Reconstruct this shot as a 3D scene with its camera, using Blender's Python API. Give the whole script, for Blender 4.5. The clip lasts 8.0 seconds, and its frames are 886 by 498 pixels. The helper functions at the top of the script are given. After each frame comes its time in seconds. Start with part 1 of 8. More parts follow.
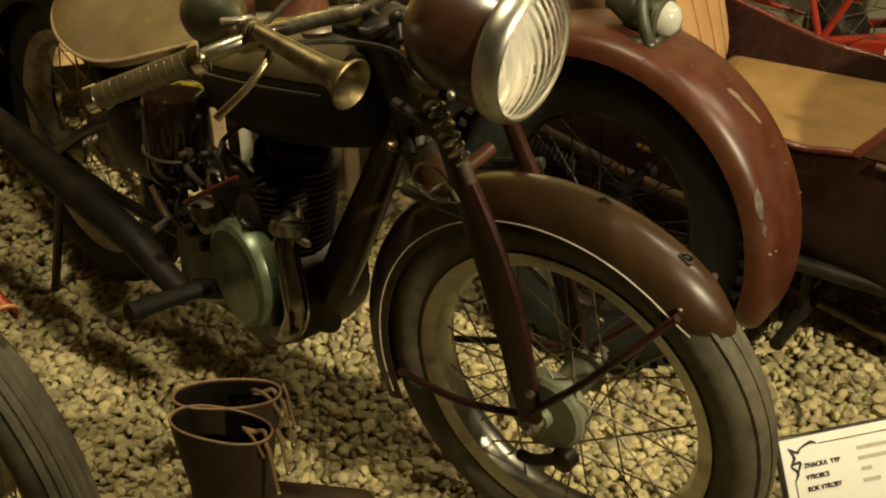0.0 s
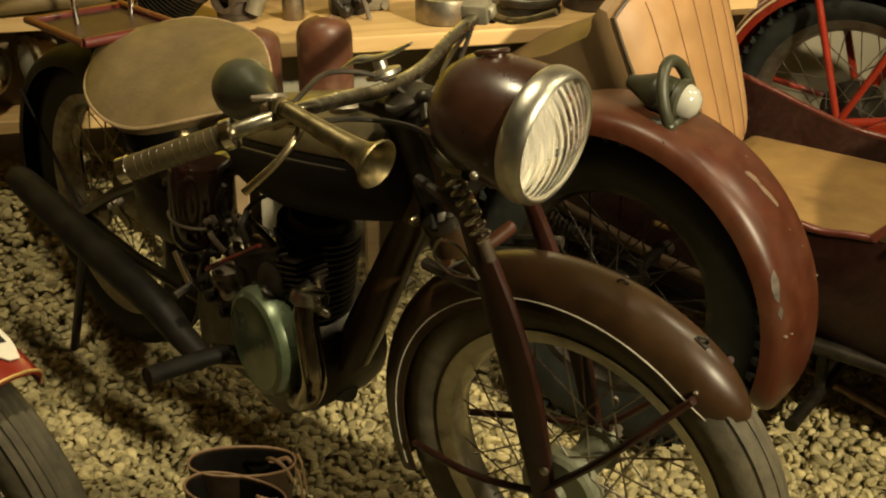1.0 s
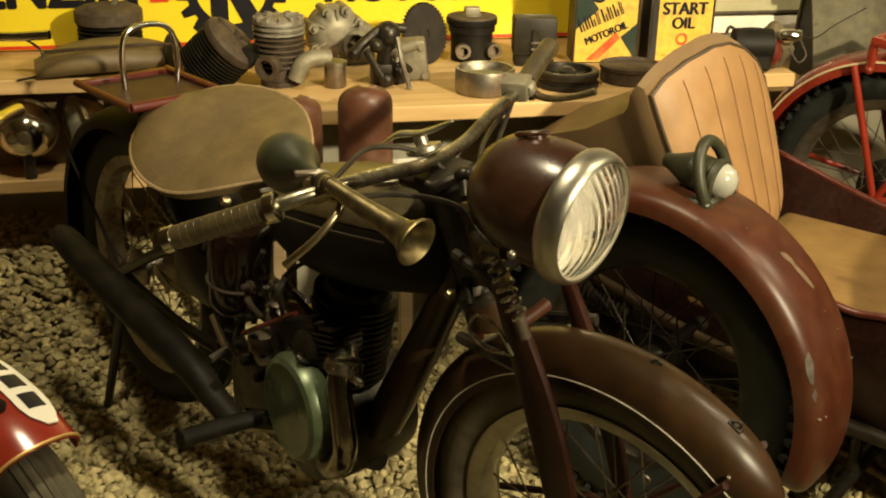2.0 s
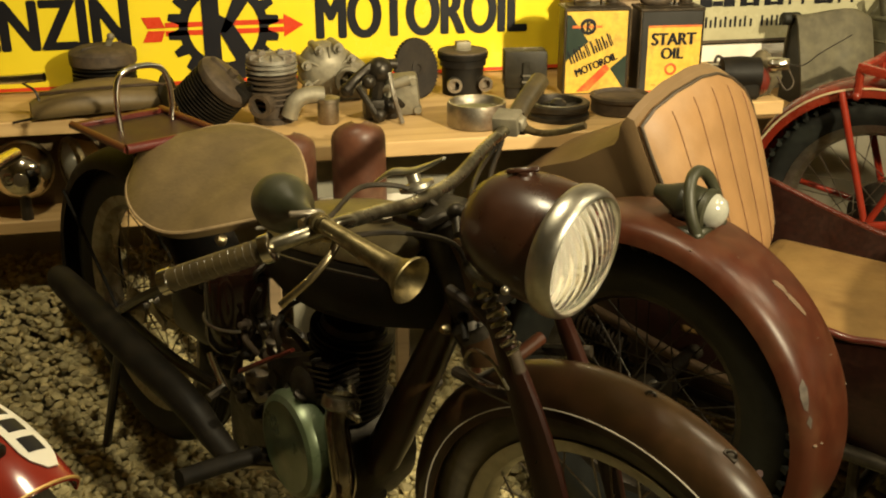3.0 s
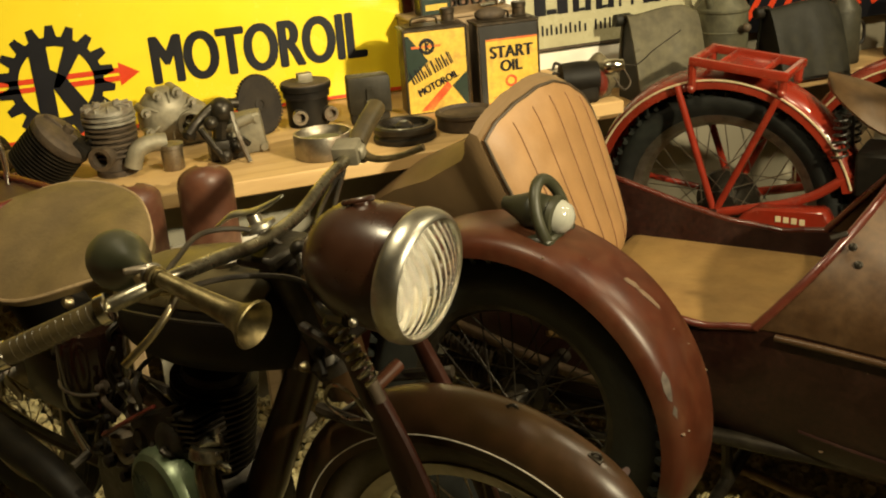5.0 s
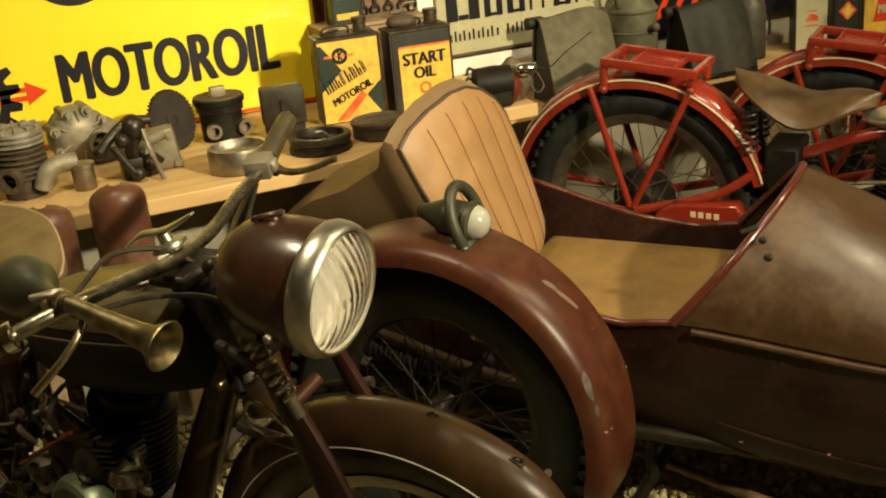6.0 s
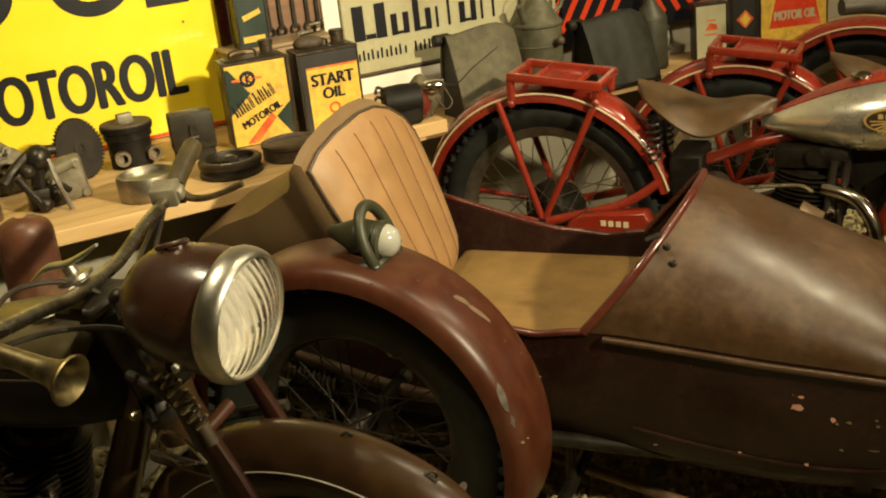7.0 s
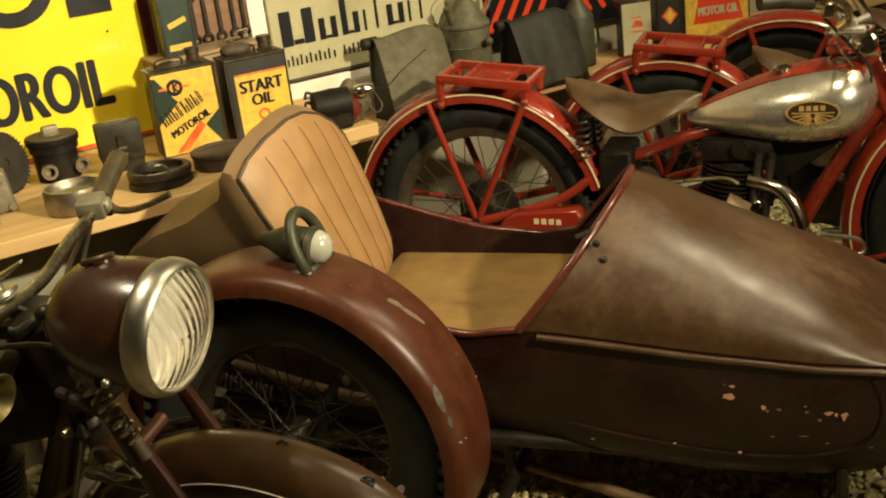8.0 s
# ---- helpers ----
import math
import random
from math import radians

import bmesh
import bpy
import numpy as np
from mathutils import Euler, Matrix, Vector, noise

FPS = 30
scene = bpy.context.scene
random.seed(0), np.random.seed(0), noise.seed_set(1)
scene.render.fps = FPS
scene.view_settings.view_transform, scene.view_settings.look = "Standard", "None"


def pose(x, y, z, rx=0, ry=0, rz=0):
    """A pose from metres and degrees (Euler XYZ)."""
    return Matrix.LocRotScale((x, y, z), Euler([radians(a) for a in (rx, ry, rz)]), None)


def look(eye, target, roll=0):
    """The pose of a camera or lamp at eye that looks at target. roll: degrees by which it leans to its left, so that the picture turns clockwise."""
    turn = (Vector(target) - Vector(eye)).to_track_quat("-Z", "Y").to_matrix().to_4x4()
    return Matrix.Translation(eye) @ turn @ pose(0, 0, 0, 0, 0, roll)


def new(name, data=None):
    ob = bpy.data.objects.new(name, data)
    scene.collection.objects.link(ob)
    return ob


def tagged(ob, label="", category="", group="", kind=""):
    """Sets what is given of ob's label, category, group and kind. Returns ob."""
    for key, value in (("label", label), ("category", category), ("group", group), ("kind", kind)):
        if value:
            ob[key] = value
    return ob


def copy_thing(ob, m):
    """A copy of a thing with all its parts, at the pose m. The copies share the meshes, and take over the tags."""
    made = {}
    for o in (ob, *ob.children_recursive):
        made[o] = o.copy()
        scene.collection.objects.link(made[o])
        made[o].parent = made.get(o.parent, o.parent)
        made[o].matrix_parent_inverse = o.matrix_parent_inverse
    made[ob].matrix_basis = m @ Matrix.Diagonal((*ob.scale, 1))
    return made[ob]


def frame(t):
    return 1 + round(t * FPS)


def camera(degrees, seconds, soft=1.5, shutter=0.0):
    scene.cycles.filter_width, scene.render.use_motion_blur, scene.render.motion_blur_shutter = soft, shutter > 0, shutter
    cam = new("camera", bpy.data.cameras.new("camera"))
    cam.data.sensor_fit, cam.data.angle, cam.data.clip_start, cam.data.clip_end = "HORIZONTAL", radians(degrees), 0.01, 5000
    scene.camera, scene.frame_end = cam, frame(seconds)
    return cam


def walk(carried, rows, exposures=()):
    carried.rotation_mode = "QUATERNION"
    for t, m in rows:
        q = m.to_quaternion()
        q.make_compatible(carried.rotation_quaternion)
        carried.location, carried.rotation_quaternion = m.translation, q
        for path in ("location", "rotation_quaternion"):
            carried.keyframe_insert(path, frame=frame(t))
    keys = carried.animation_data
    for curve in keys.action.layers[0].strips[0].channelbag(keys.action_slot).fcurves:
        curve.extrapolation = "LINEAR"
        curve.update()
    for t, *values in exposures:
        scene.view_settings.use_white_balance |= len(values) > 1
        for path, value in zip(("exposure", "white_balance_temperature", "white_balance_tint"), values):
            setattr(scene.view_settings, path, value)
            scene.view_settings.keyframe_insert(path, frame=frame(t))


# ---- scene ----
cam = camera(43.4, 8.0, soft=2.0)
PATH = [
    (0, (0.039, -0.315, 1.277), (0.448, 1.385, 0.307), -1.2),
    (0.5, (0.035, -0.318, 1.289), (0.439, 1.408, 0.364), -0.6),
    (1, (0.031, -0.322, 1.302), (0.427, 1.434, 0.431), 0.0),
    (1.5, (0.031, -0.324, 1.316), (0.405, 1.46, 0.493), 0.3),
    (2, (0.022, -0.325, 1.329), (0.373, 1.485, 0.552), 0.9),
    (3.5, (0.027, -0.341, 1.349), (0.412, 1.488, 0.637), -1.3),
    (4, (0.041, -0.342, 1.351), (0.469, 1.484, 0.656), -2.8),
    (4.5, (0.058, -0.34, 1.351), (0.552, 1.469, 0.658), -3.5),
    (5, (0.073, -0.34, 1.351), (0.641, 1.445, 0.649), -4.4),
    (6.5, (0.102, -0.358, 1.36), (0.849, 1.361, 0.662), -5.9),
    (7, (0.11, -0.373, 1.366), (0.923, 1.318, 0.673), -6.4),
    (7.5, (0.116, -0.381, 1.37), (0.981, 1.282, 0.672), -6.6),
    (8, (0.121, -0.386, 1.371), (1.026, 1.253, 0.667), -7.2),
]
walk(cam, [(t, look(eye, target, roll)) for t, eye, target, roll in PATH], [(0.0, 0.14), (2.0, 0.14), (4.0, 0.02), (8.0, -0.03)])

# ---- light: warm halogen lamps under the ceiling, two added as fill, hardly any daylight ----
world = bpy.data.worlds.new("world")
scene.world = world
world.use_nodes = True
world.node_tree.nodes["Background"].inputs[0].default_value = (1.0, 0.86, 0.60, 1)
world.node_tree.nodes["Background"].inputs[1].default_value = 0.033


def overhead_lamp(name, place, aim, watts, size, spread=130.0, colour=(1.0, 0.858, 0.548)):
    data = bpy.data.lights.new(name, "AREA")
    data.shape, data.size, data.energy, data.color, data.spread = "DISK", size, watts, colour, radians(spread)
    ob = new(name, data)
    ob.matrix_world = look(place, aim)
    return ob


overhead_lamp("unseen_warm_lamp", (1.95, -1.40, 2.30), (0.75, 2.6, 0.95), 32, 0.14, 62)
# fill lamp, added to brighten the sidecar's cowl
overhead_lamp("unseen_warm_lamp", (1.75, 0.70, 2.60), (1.5, 1.3, 0.0), 9, 0.14, 140)
overhead_lamp("unseen_warm_lamp", (0.0, 1.05, 2.60), (0.05, 1.35, 0.0), 19, 0.14, 150)
# fill lamp, added to brighten the red motorcycles on the right
overhead_lamp("unseen_warm_lamp", (3.0, 0.9, 2.60), (2.8, 1.6, 0.4), 25, 0.14, 130)

# ---- materials ----
def mat(name, colour, rough=0.5, metal=0.0, vary=0.15, scale=20.0, bump=0.0, bump_scale=200.0, second=None, patch=0.5, patch_scale=3.0,
        rough_vary=0.12, coat=0.0, random_tint=0.0, spec=0.5):
    """A surface: base colour broken up by fine grain, and by patches of a second colour (dust, rust, wear)."""
    m = bpy.data.materials.new(name)
    m.use_nodes = True
    nt = m.node_tree
    b = nt.nodes["Principled BSDF"]
    b.inputs["Metallic"].default_value = metal
    b.inputs["Coat Weight"].default_value = coat
    b.inputs["Coat Roughness"].default_value = 0.15
    b.inputs["Specular IOR Level"].default_value = spec
    tc = nt.nodes.new("ShaderNodeTexCoord")
    fine = nt.nodes.new("ShaderNodeTexNoise")
    fine.inputs["Scale"].default_value, fine.inputs["Detail"].default_value = scale, 6
    nt.links.new(tc.outputs["Object"], fine.inputs["Vector"])
    big = nt.nodes.new("ShaderNodeTexNoise")
    big.inputs["Scale"].default_value, big.inputs["Detail"].default_value, big.inputs["Roughness"].default_value = patch_scale, 8, 0.65
    nt.links.new(tc.outputs["Object"], big.inputs["Vector"])
    ramp = nt.nodes.new("ShaderNodeMapRange")
    ramp.inputs["From Min"].default_value, ramp.inputs["From Max"].default_value = 0.3, 0.7
    ramp.inputs["To Min"].default_value, ramp.inputs["To Max"].default_value = 1 - vary, 1 + vary
    nt.links.new(fine.outputs["Fac"], ramp.inputs["Value"])
    mask = nt.nodes.new("ShaderNodeMapRange")
    mask.inputs["From Min"].default_value, mask.inputs["From Max"].default_value = 1.0 - patch - 0.08, 1.0 - patch + 0.12
    nt.links.new(big.outputs["Fac"], mask.inputs["Value"])
    mix = nt.nodes.new("ShaderNodeMix")
    mix.data_type = "RGBA"
    mix.inputs["A"].default_value = (*colour, 1)
    mix.inputs["B"].default_value = (*(second or colour), 1)
    nt.links.new(mask.outputs["Result"], mix.inputs["Factor"])
    mul = nt.nodes.new("ShaderNodeVectorMath")
    mul.operation = "SCALE"
    nt.links.new(mix.outputs["Result"], mul.inputs[0])
    nt.links.new(ramp.outputs["Result"], mul.inputs["Scale"])
    out = mul.outputs[0]
    if random_tint:
        info = nt.nodes.new("ShaderNodeObjectInfo")
        rr = nt.nodes.new("ShaderNodeMapRange")
        rr.inputs["To Min"].default_value, rr.inputs["To Max"].default_value = 1 - random_tint, 1 + random_tint
        nt.links.new(info.outputs["Random"], rr.inputs["Value"])
        mul2 = nt.nodes.new("ShaderNodeVectorMath")
        mul2.operation = "SCALE"
        nt.links.new(out, mul2.inputs[0])
        nt.links.new(rr.outputs["Result"], mul2.inputs["Scale"])
        out = mul2.outputs[0]
    nt.links.new(out, b.inputs["Base Color"])
    rv = nt.nodes.new("ShaderNodeMapRange")
    rv.inputs["From Min"].default_value, rv.inputs["From Max"].default_value = 0.3, 0.7
    rv.inputs["To Min"].default_value, rv.inputs["To Max"].default_value = max(0.02, rough - rough_vary), min(1, rough + rough_vary)
    nt.links.new(big.outputs["Fac"], rv.inputs["Value"])
    nt.links.new(rv.outputs["Result"], b.inputs["Roughness"])
    if bump:
        bn = nt.nodes.new("ShaderNodeTexNoise")
        bn.inputs["Scale"].default_value, bn.inputs["Detail"].default_value = bump_scale, 4
        nt.links.new(tc.outputs["Object"], bn.inputs["Vector"])
        bu = nt.nodes.new("ShaderNodeBump")
        bu.inputs["Strength"].default_value, bu.inputs["Distance"].default_value = bump, 0.002
        nt.links.new(bn.outputs["Fac"], bu.inputs["Height"])
        nt.links.new(bu.outputs["Normal"], b.inputs["Normal"])
    return m


def wood(name, light, dark, rough=0.6, along=(1, 12, 12)):
    m = bpy.data.materials.new(name)
    m.use_nodes = True
    nt = m.node_tree
    b = nt.nodes["Principled BSDF"]
    tc, mp = nt.nodes.new("ShaderNodeTexCoord"), nt.nodes.new("ShaderNodeMapping")
    mp.inputs["Scale"].default_value = along
    nt.links.new(tc.outputs["Object"], mp.inputs["Vector"])
    n = nt.nodes.new("ShaderNodeTexNoise")
    n.inputs["Scale"].default_value, n.inputs["Detail"].default_value, n.inputs["Distortion"].default_value = 2.2, 9, 0.6
    nt.links.new(mp.outputs["Vector"], n.inputs["Vector"])
    r = nt.nodes.new("ShaderNodeValToRGB")
    r.color_ramp.elements[0].position, r.color_ramp.elements[1].position = 0.3, 0.7
    r.color_ramp.elements[0].color, r.color_ramp.elements[1].color = (*dark, 1), (*light, 1)
    nt.links.new(n.outputs["Fac"], r.inputs["Fac"])
    nt.links.new(r.outputs["Color"], b.inputs["Base Color"])
    b.inputs["Roughness"].default_value = rough
    bu = nt.nodes.new("ShaderNodeBump")
    bu.inputs["Strength"].default_value, bu.inputs["Distance"].default_value = 0.3, 0.001
    nt.links.new(n.outputs["Fac"], bu.inputs["Height"])
    nt.links.new(bu.outputs["Normal"], b.inputs["Normal"])
    return m


MAROON = mat("maroon_paint", (0.034, 0.0178, 0.0064), 0.33, 0, 0.18, 30, 0.04, 120, (0.050, 0.022, 0.009), 0.45, 9, rough_vary=0.08, spec=0.42)
FORK = mat("dark_maroon_paint", (0.024, 0.0065, 0.0035), 0.36, 0, 0.2, 30, 0.04, 120, (0.034, 0.011, 0.006), 0.45, 8, spec=0.4)
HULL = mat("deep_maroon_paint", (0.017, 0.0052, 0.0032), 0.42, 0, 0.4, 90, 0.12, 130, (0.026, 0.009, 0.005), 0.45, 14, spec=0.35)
MAROON_WORN = mat("worn_maroon_paint", (0.056, 0.0150, 0.0065), 0.36, 0, 0.2, 25, 0.05, 90, (0.070, 0.026, 0.011), 0.45, 8, rough_vary=0.08, spec=0.38)
RED = mat("red_paint", (0.25, 0.022, 0.009), 0.24, 0, 0.1, 30, 0.03, 120, (0.21, 0.026, 0.012), 0.5, 5, coat=0.4)
BLACK = mat("black_paint", (0.013, 0.011, 0.009), 0.36, 0, 0.2, 30, 0.05, 150, (0.03, 0.023, 0.015), 0.5, 8)
RUBBER = mat("old_rubber", (0.020, 0.0145, 0.0075), 0.62, 0, 0.25, 40, 0.3, 180, (0.034, 0.025, 0.014), 0.5, 9, spec=0.35)
TYRE = mat("dusty_tyre", (0.070, 0.060, 0.038), 0.7, 0, 0.25, 40, 0.3, 160, (0.125, 0.105, 0.064), 0.5, 8)
TYRE_DARK = mat("dark_tyre", (0.010, 0.0105, 0.0085), 0.6, 0, 0.3, 40, 0.3, 160, (0.021, 0.024, 0.018), 0.4, 6, spec=0.35)
CHROME = mat("chrome", (0.72, 0.68, 0.58), 0.14, 1, 0.08, 30, 0.05, 150, (0.5, 0.42, 0.28), 0.4, 7, rough_vary=0.08)
NICKEL = mat("tarnished_nickel", (0.46, 0.39, 0.24), 0.36, 1, 0.22, 40, 0.12, 150, (0.17, 0.125, 0.065), 0.5, 16)
RIM = mat("dull_chrome", (0.48, 0.46, 0.39), 0.36, 1, 0.15, 40, 0.08, 150, (0.34, 0.30, 0.22), 0.42, 14, rough_vary=0.10)
STEEL = mat("dull_steel", (0.34, 0.31, 0.25), 0.45, 1, 0.2, 40, 0.2, 150, (0.16, 0.11, 0.07), 0.45, 9)
ALU = mat("cast_aluminium", (0.225, 0.200, 0.140), 0.58, 0.4, 0.2, 40, 0.35, 110, (0.145, 0.122, 0.080), 0.45, 11)
OILY = mat("oily_iron", (0.036, 0.030, 0.021), 0.40, 0.6, 0.35, 50, 0.3, 100, (0.018, 0.013, 0.008), 0.5, 12)
RUST_DARK = mat("brown_iron", (0.020, 0.0135, 0.0075), 0.7, 0.1, 0.3, 50, 0.4, 100, (0.012, 0.008, 0.005), 0.5, 14)
RUST = mat("rusty_iron", (0.085, 0.060, 0.036), 0.68, 0.3, 0.3, 50, 0.4, 100, (0.055, 0.04, 0.028), 0.5, 14)
GREEN_COVER = mat("green_lacquered_cover", (0.085, 0.112, 0.060), 0.32, 0.35, 0.2, 30, 0.08, 90, (0.15, 0.165, 0.115), 0.4, 12)
LEATHER = mat("brown_leather", (0.145, 0.100, 0.042), 0.5, 0, 0.16, 20, 0.35, 140, (0.100, 0.068, 0.029), 0.5, 6)
LEATHER_BLACK = mat("black_leather", (0.016, 0.013, 0.009), 0.55, 0, 0.25, 30, 0.3, 120, (0.030, 0.024, 0.015), 0.45, 9, spec=0.25)
LEATHER_DARK = mat("dark_leather", (0.046, 0.029, 0.016), 0.34, 0, 0.2, 25, 0.3, 120, (0.046, 0.027, 0.016), 0.5, 7)
TAN = mat("tan_leatherette", (0.27, 0.150, 0.062), 0.46, 0, 0.10, 15, 0.2, 160, (0.31, 0.180, 0.080), 0.45, 6, spec=0.4)
HOOD = mat("brown_hood_leather", (0.200, 0.130, 0.062), 0.46, 0, 0.12, 20, 0.2, 110, (0.165, 0.104, 0.050), 0.5, 5, spec=0.35)
BULB = mat("grey_green_rubber", (0.024, 0.025, 0.0125), 0.42, 0, 0.15, 30, 0.1, 100, (0.036, 0.035, 0.018), 0.5, 8)
CANVAS = mat("grey_canvas", (0.098, 0.084, 0.044), 0.72, 0, 0.2, 40, 0.4, 200, (0.068, 0.058, 0.034), 0.5, 9)
CANVAS_DARK = mat("black_canvas_and_shade", (0.0125, 0.0118, 0.0068), 0.62, 0, 0.25, 40, 0.4, 200, (0.026, 0.0235, 0.0135), 0.45, 9, spec=0.35)
ZINC = mat("galvanised_sheet", (0.135, 0.127, 0.078), 0.55, 0.25, 0.2, 25, 0.2, 60, (0.082, 0.077, 0.048), 0.5, 14)
YELLOW = mat("yellow_enamel", (0.80, 0.625, 0.028), 0.22, 0, 0.03, 12, 0.03, 30, (0.76, 0.585, 0.030), 0.4, 3, coat=0.3)
INK = mat("black_enamel", (0.009, 0.009, 0.012), 0.38, 0, 0.1, 20, spec=0.3)
SIGN_RED = mat("red_enamel", (0.58, 0.05, 0.015), 0.3, 0, 0.08, 20)
CREAM = mat("cream_enamel", (0.43, 0.40, 0.25), 0.3, 0, 0.06, 10, 0.04, 40, (0.33, 0.295, 0.17), 0.45, 4)
WHITE = mat("white_paint", (0.78, 0.74, 0.64), 0.5, 0, 0.05, 15, 0, 100, (0.7, 0.65, 0.52), 0.4, 4)
LABEL_YELLOW = mat("printed_yellow_tin", (0.62, 0.40, 0.055), 0.38, 0, 0.16, 60, 0.05, 60, (0.42, 0.24, 0.045), 0.40, 20)
LABEL_GREEN = mat("printed_green_tin", (0.012, 0.026, 0.017), 0.38, 0, 0.15, 30)
LABEL_BLACK = mat("printed_black_tin", (0.02, 0.018, 0.015), 0.38, 0, 0.15, 30)
LABEL_RED = mat("printed_red_tin", (0.55, 0.08, 0.02), 0.38, 0, 0.15, 30, 0, 60, (0.62, 0.22, 0.03), 0.45, 14)
ZINC_DARK = mat("dark_dull_sheet", (0.060, 0.056, 0.036), 0.55, 0.2, 0.2, 25, 0.2, 60, (0.036, 0.033, 0.022), 0.5, 14)
TIN = mat("worn_tin", (0.045, 0.034, 0.022), 0.42, 0.5, 0.25, 40, 0.15, 80, (0.10, 0.065, 0.035), 0.42, 22)
ENGINE_GREY = mat("grey_cylinder_iron", (0.30, 0.285, 0.23), 0.6, 0.3, 0.2, 40, 0.3, 120, (0.12, 0.085, 0.055), 0.5, 14)
PLASTER = mat("pale_plaster", (0.36, 0.325, 0.24), 0.9, 0, 0.1, 8, 0.3, 60, (0.29, 0.26, 0.19), 0.45, 2)
PINE = wood("pine_board", (0.62, 0.42, 0.19), (0.45, 0.28, 0.11))
PINE_DARK = wood("dusty_board", (0.34, 0.24, 0.13), (0.22, 0.15, 0.08))
BED = mat("gravel_bed", (0.30, 0.26, 0.15), 0.9, 0, 0.3, 60, 0.8, 120)
FILL_GREY = mat("fill_panel_grey", (0.30, 0.28, 0.21), 0.7, 0, 0.15, 12, 0.1, 80, (0.22, 0.20, 0.15), 0.5, 5)
PALE_LINE = mat("pale_coach_line", (0.55, 0.50, 0.40), 0.45, 0, 0.2, 60)
CREAM_LINE = mat("cream_coach_line", (0.62, 0.50, 0.30), 0.45, 0, 0.1, 30)
DARK_TRIM = mat("dark_piping", (0.05, 0.035, 0.02), 0.5, 0, 0.1, 30)
HORN = mat("tarnished_brass", (0.25, 0.205, 0.105), 0.42, 1, 0.3, 60, 0.15, 150, (0.10, 0.078, 0.038), 0.5, 22)
BAR = mat("dull_plated_tube", (0.44, 0.41, 0.31), 0.30, 1, 0.25, 50, 0.12, 150, (0.13, 0.11, 0.07), 0.45, 18)
LAMP_PAINT = mat("dark_maroon_lamp_paint", (0.030, 0.0115, 0.0055), 0.30, 0, 0.15, 30, 0.03, 120, (0.040, 0.016, 0.008), 0.45, 8, spec=0.45)
DUSTY_MAROON = mat("dusty_maroon_paint", (0.088, 0.033, 0.017), 0.50, 0, 0.2, 40, 0.1, 120, (0.125, 0.066, 0.034), 0.45, 9, spec=0.4)
CHIP = mat("bare_primer", (0.125, 0.078, 0.044), 0.6, 0, 0.2, 60)
PAPER = mat("white_card", (0.80, 0.78, 0.70), 0.6, 0, 0.03, 20)
RUSTWOOD = wood("red_brown_board", (0.24, 0.12, 0.06), (0.15, 0.075, 0.04))
SOOT_AND_SHADE = mat("sooty_black_and_shade", (0.007, 0.0055, 0.0035), 0.6, 0, 0.3, 30, 0.15, 120, (0.016, 0.012, 0.007), 0.45, 10, spec=0.2)
DRUM = mat("dull_grey_green_drum", (0.25, 0.26, 0.18), 0.5, 0.2, 0.2, 30, 0.1, 100, (0.17, 0.17, 0.11), 0.5, 14)
BLUED = mat("blued_plating", (0.30, 0.26, 0.20), 0.15, 1, 0.15, 40, 0.05, 150, (0.10, 0.085, 0.065), 0.5, 12, rough_vary=0.06)
GRIP = mat("olive_horn_grip", (0.062, 0.046, 0.020), 0.36, 0, 0.3, 40, 0.2, 150, (0.040, 0.029, 0.013), 0.45, 16)
GLOSSY = mat("glossy_dark_enamel", (0.014, 0.006, 0.004), 0.10, 0, 0.2, 30, 0, 100, (0.022, 0.010, 0.006), 0.4, 9, rough_vary=0.04, coat=0.4)
GREY_INK = mat("faded_print", (0.45, 0.42, 0.36), 0.7, 0, 0.1, 40)


def glass(name, colour, rough=0.03):
    m = bpy.data.materials.new(name)
    m.use_nodes = True
    b = m.node_tree.nodes["Principled BSDF"]
    b.inputs["Base Color"].default_value = (*colour, 1)
    b.inputs["Roughness"].default_value = rough
    b.inputs["Transmission Weight"].default_value = 1.0
    b.inputs["IOR"].default_value = 1.45
    return m


GLASS = glass("lamp_glass", (0.98, 0.96, 0.90), 0.0)
OPAL = mat("opal_glass", (0.34, 0.335, 0.28), 0.12, 0, 0.10, 20, coat=0.5)
MIRROR = mat("lamp_reflector", (0.95, 0.93, 0.87), 0.16, 0.72, 0.04, 30, 0, 60, (0.85, 0.80, 0.66), 0.35, 9, rough_vary=0.05)
HALL = mat("hall_plaster", (0.46, 0.41, 0.32), 0.9, 0, 0.1, 8, 0.2, 60, (0.38, 0.33, 0.25), 0.5, 2)


# ---- mesh helpers ----
def thing(name, m, label, category, group="", kind=""):
    ob = new(name)
    ob.matrix_world = m
    ob.empty_display_size = 0.05
    return tagged(ob, label, category, group, kind)


def link(name, bm, material, parent=None, label="", smooth=True, m=None):
    me = bpy.data.meshes.new(name)
    bmesh.ops.recalc_face_normals(bm, faces=bm.faces[:])
    bm.to_mesh(me)
    bm.free()
    for one in (material if isinstance(material, (list, tuple)) else [material]):
        me.materials.append(one)
    if smooth:
        me.polygons.foreach_set("use_smooth", [True] * len(me.polygons))
        me.set_sharp_from_angle(angle=radians(38))
    ob = new(name, me)
    if parent:
        ob.parent = parent
    if m is not None:
        ob.matrix_local = m
    if label:
        ob["label"] = label
    return ob


def part(name, bm, material, parent, label="", smooth=True):
    return link(name, bm, material, parent, label, smooth)


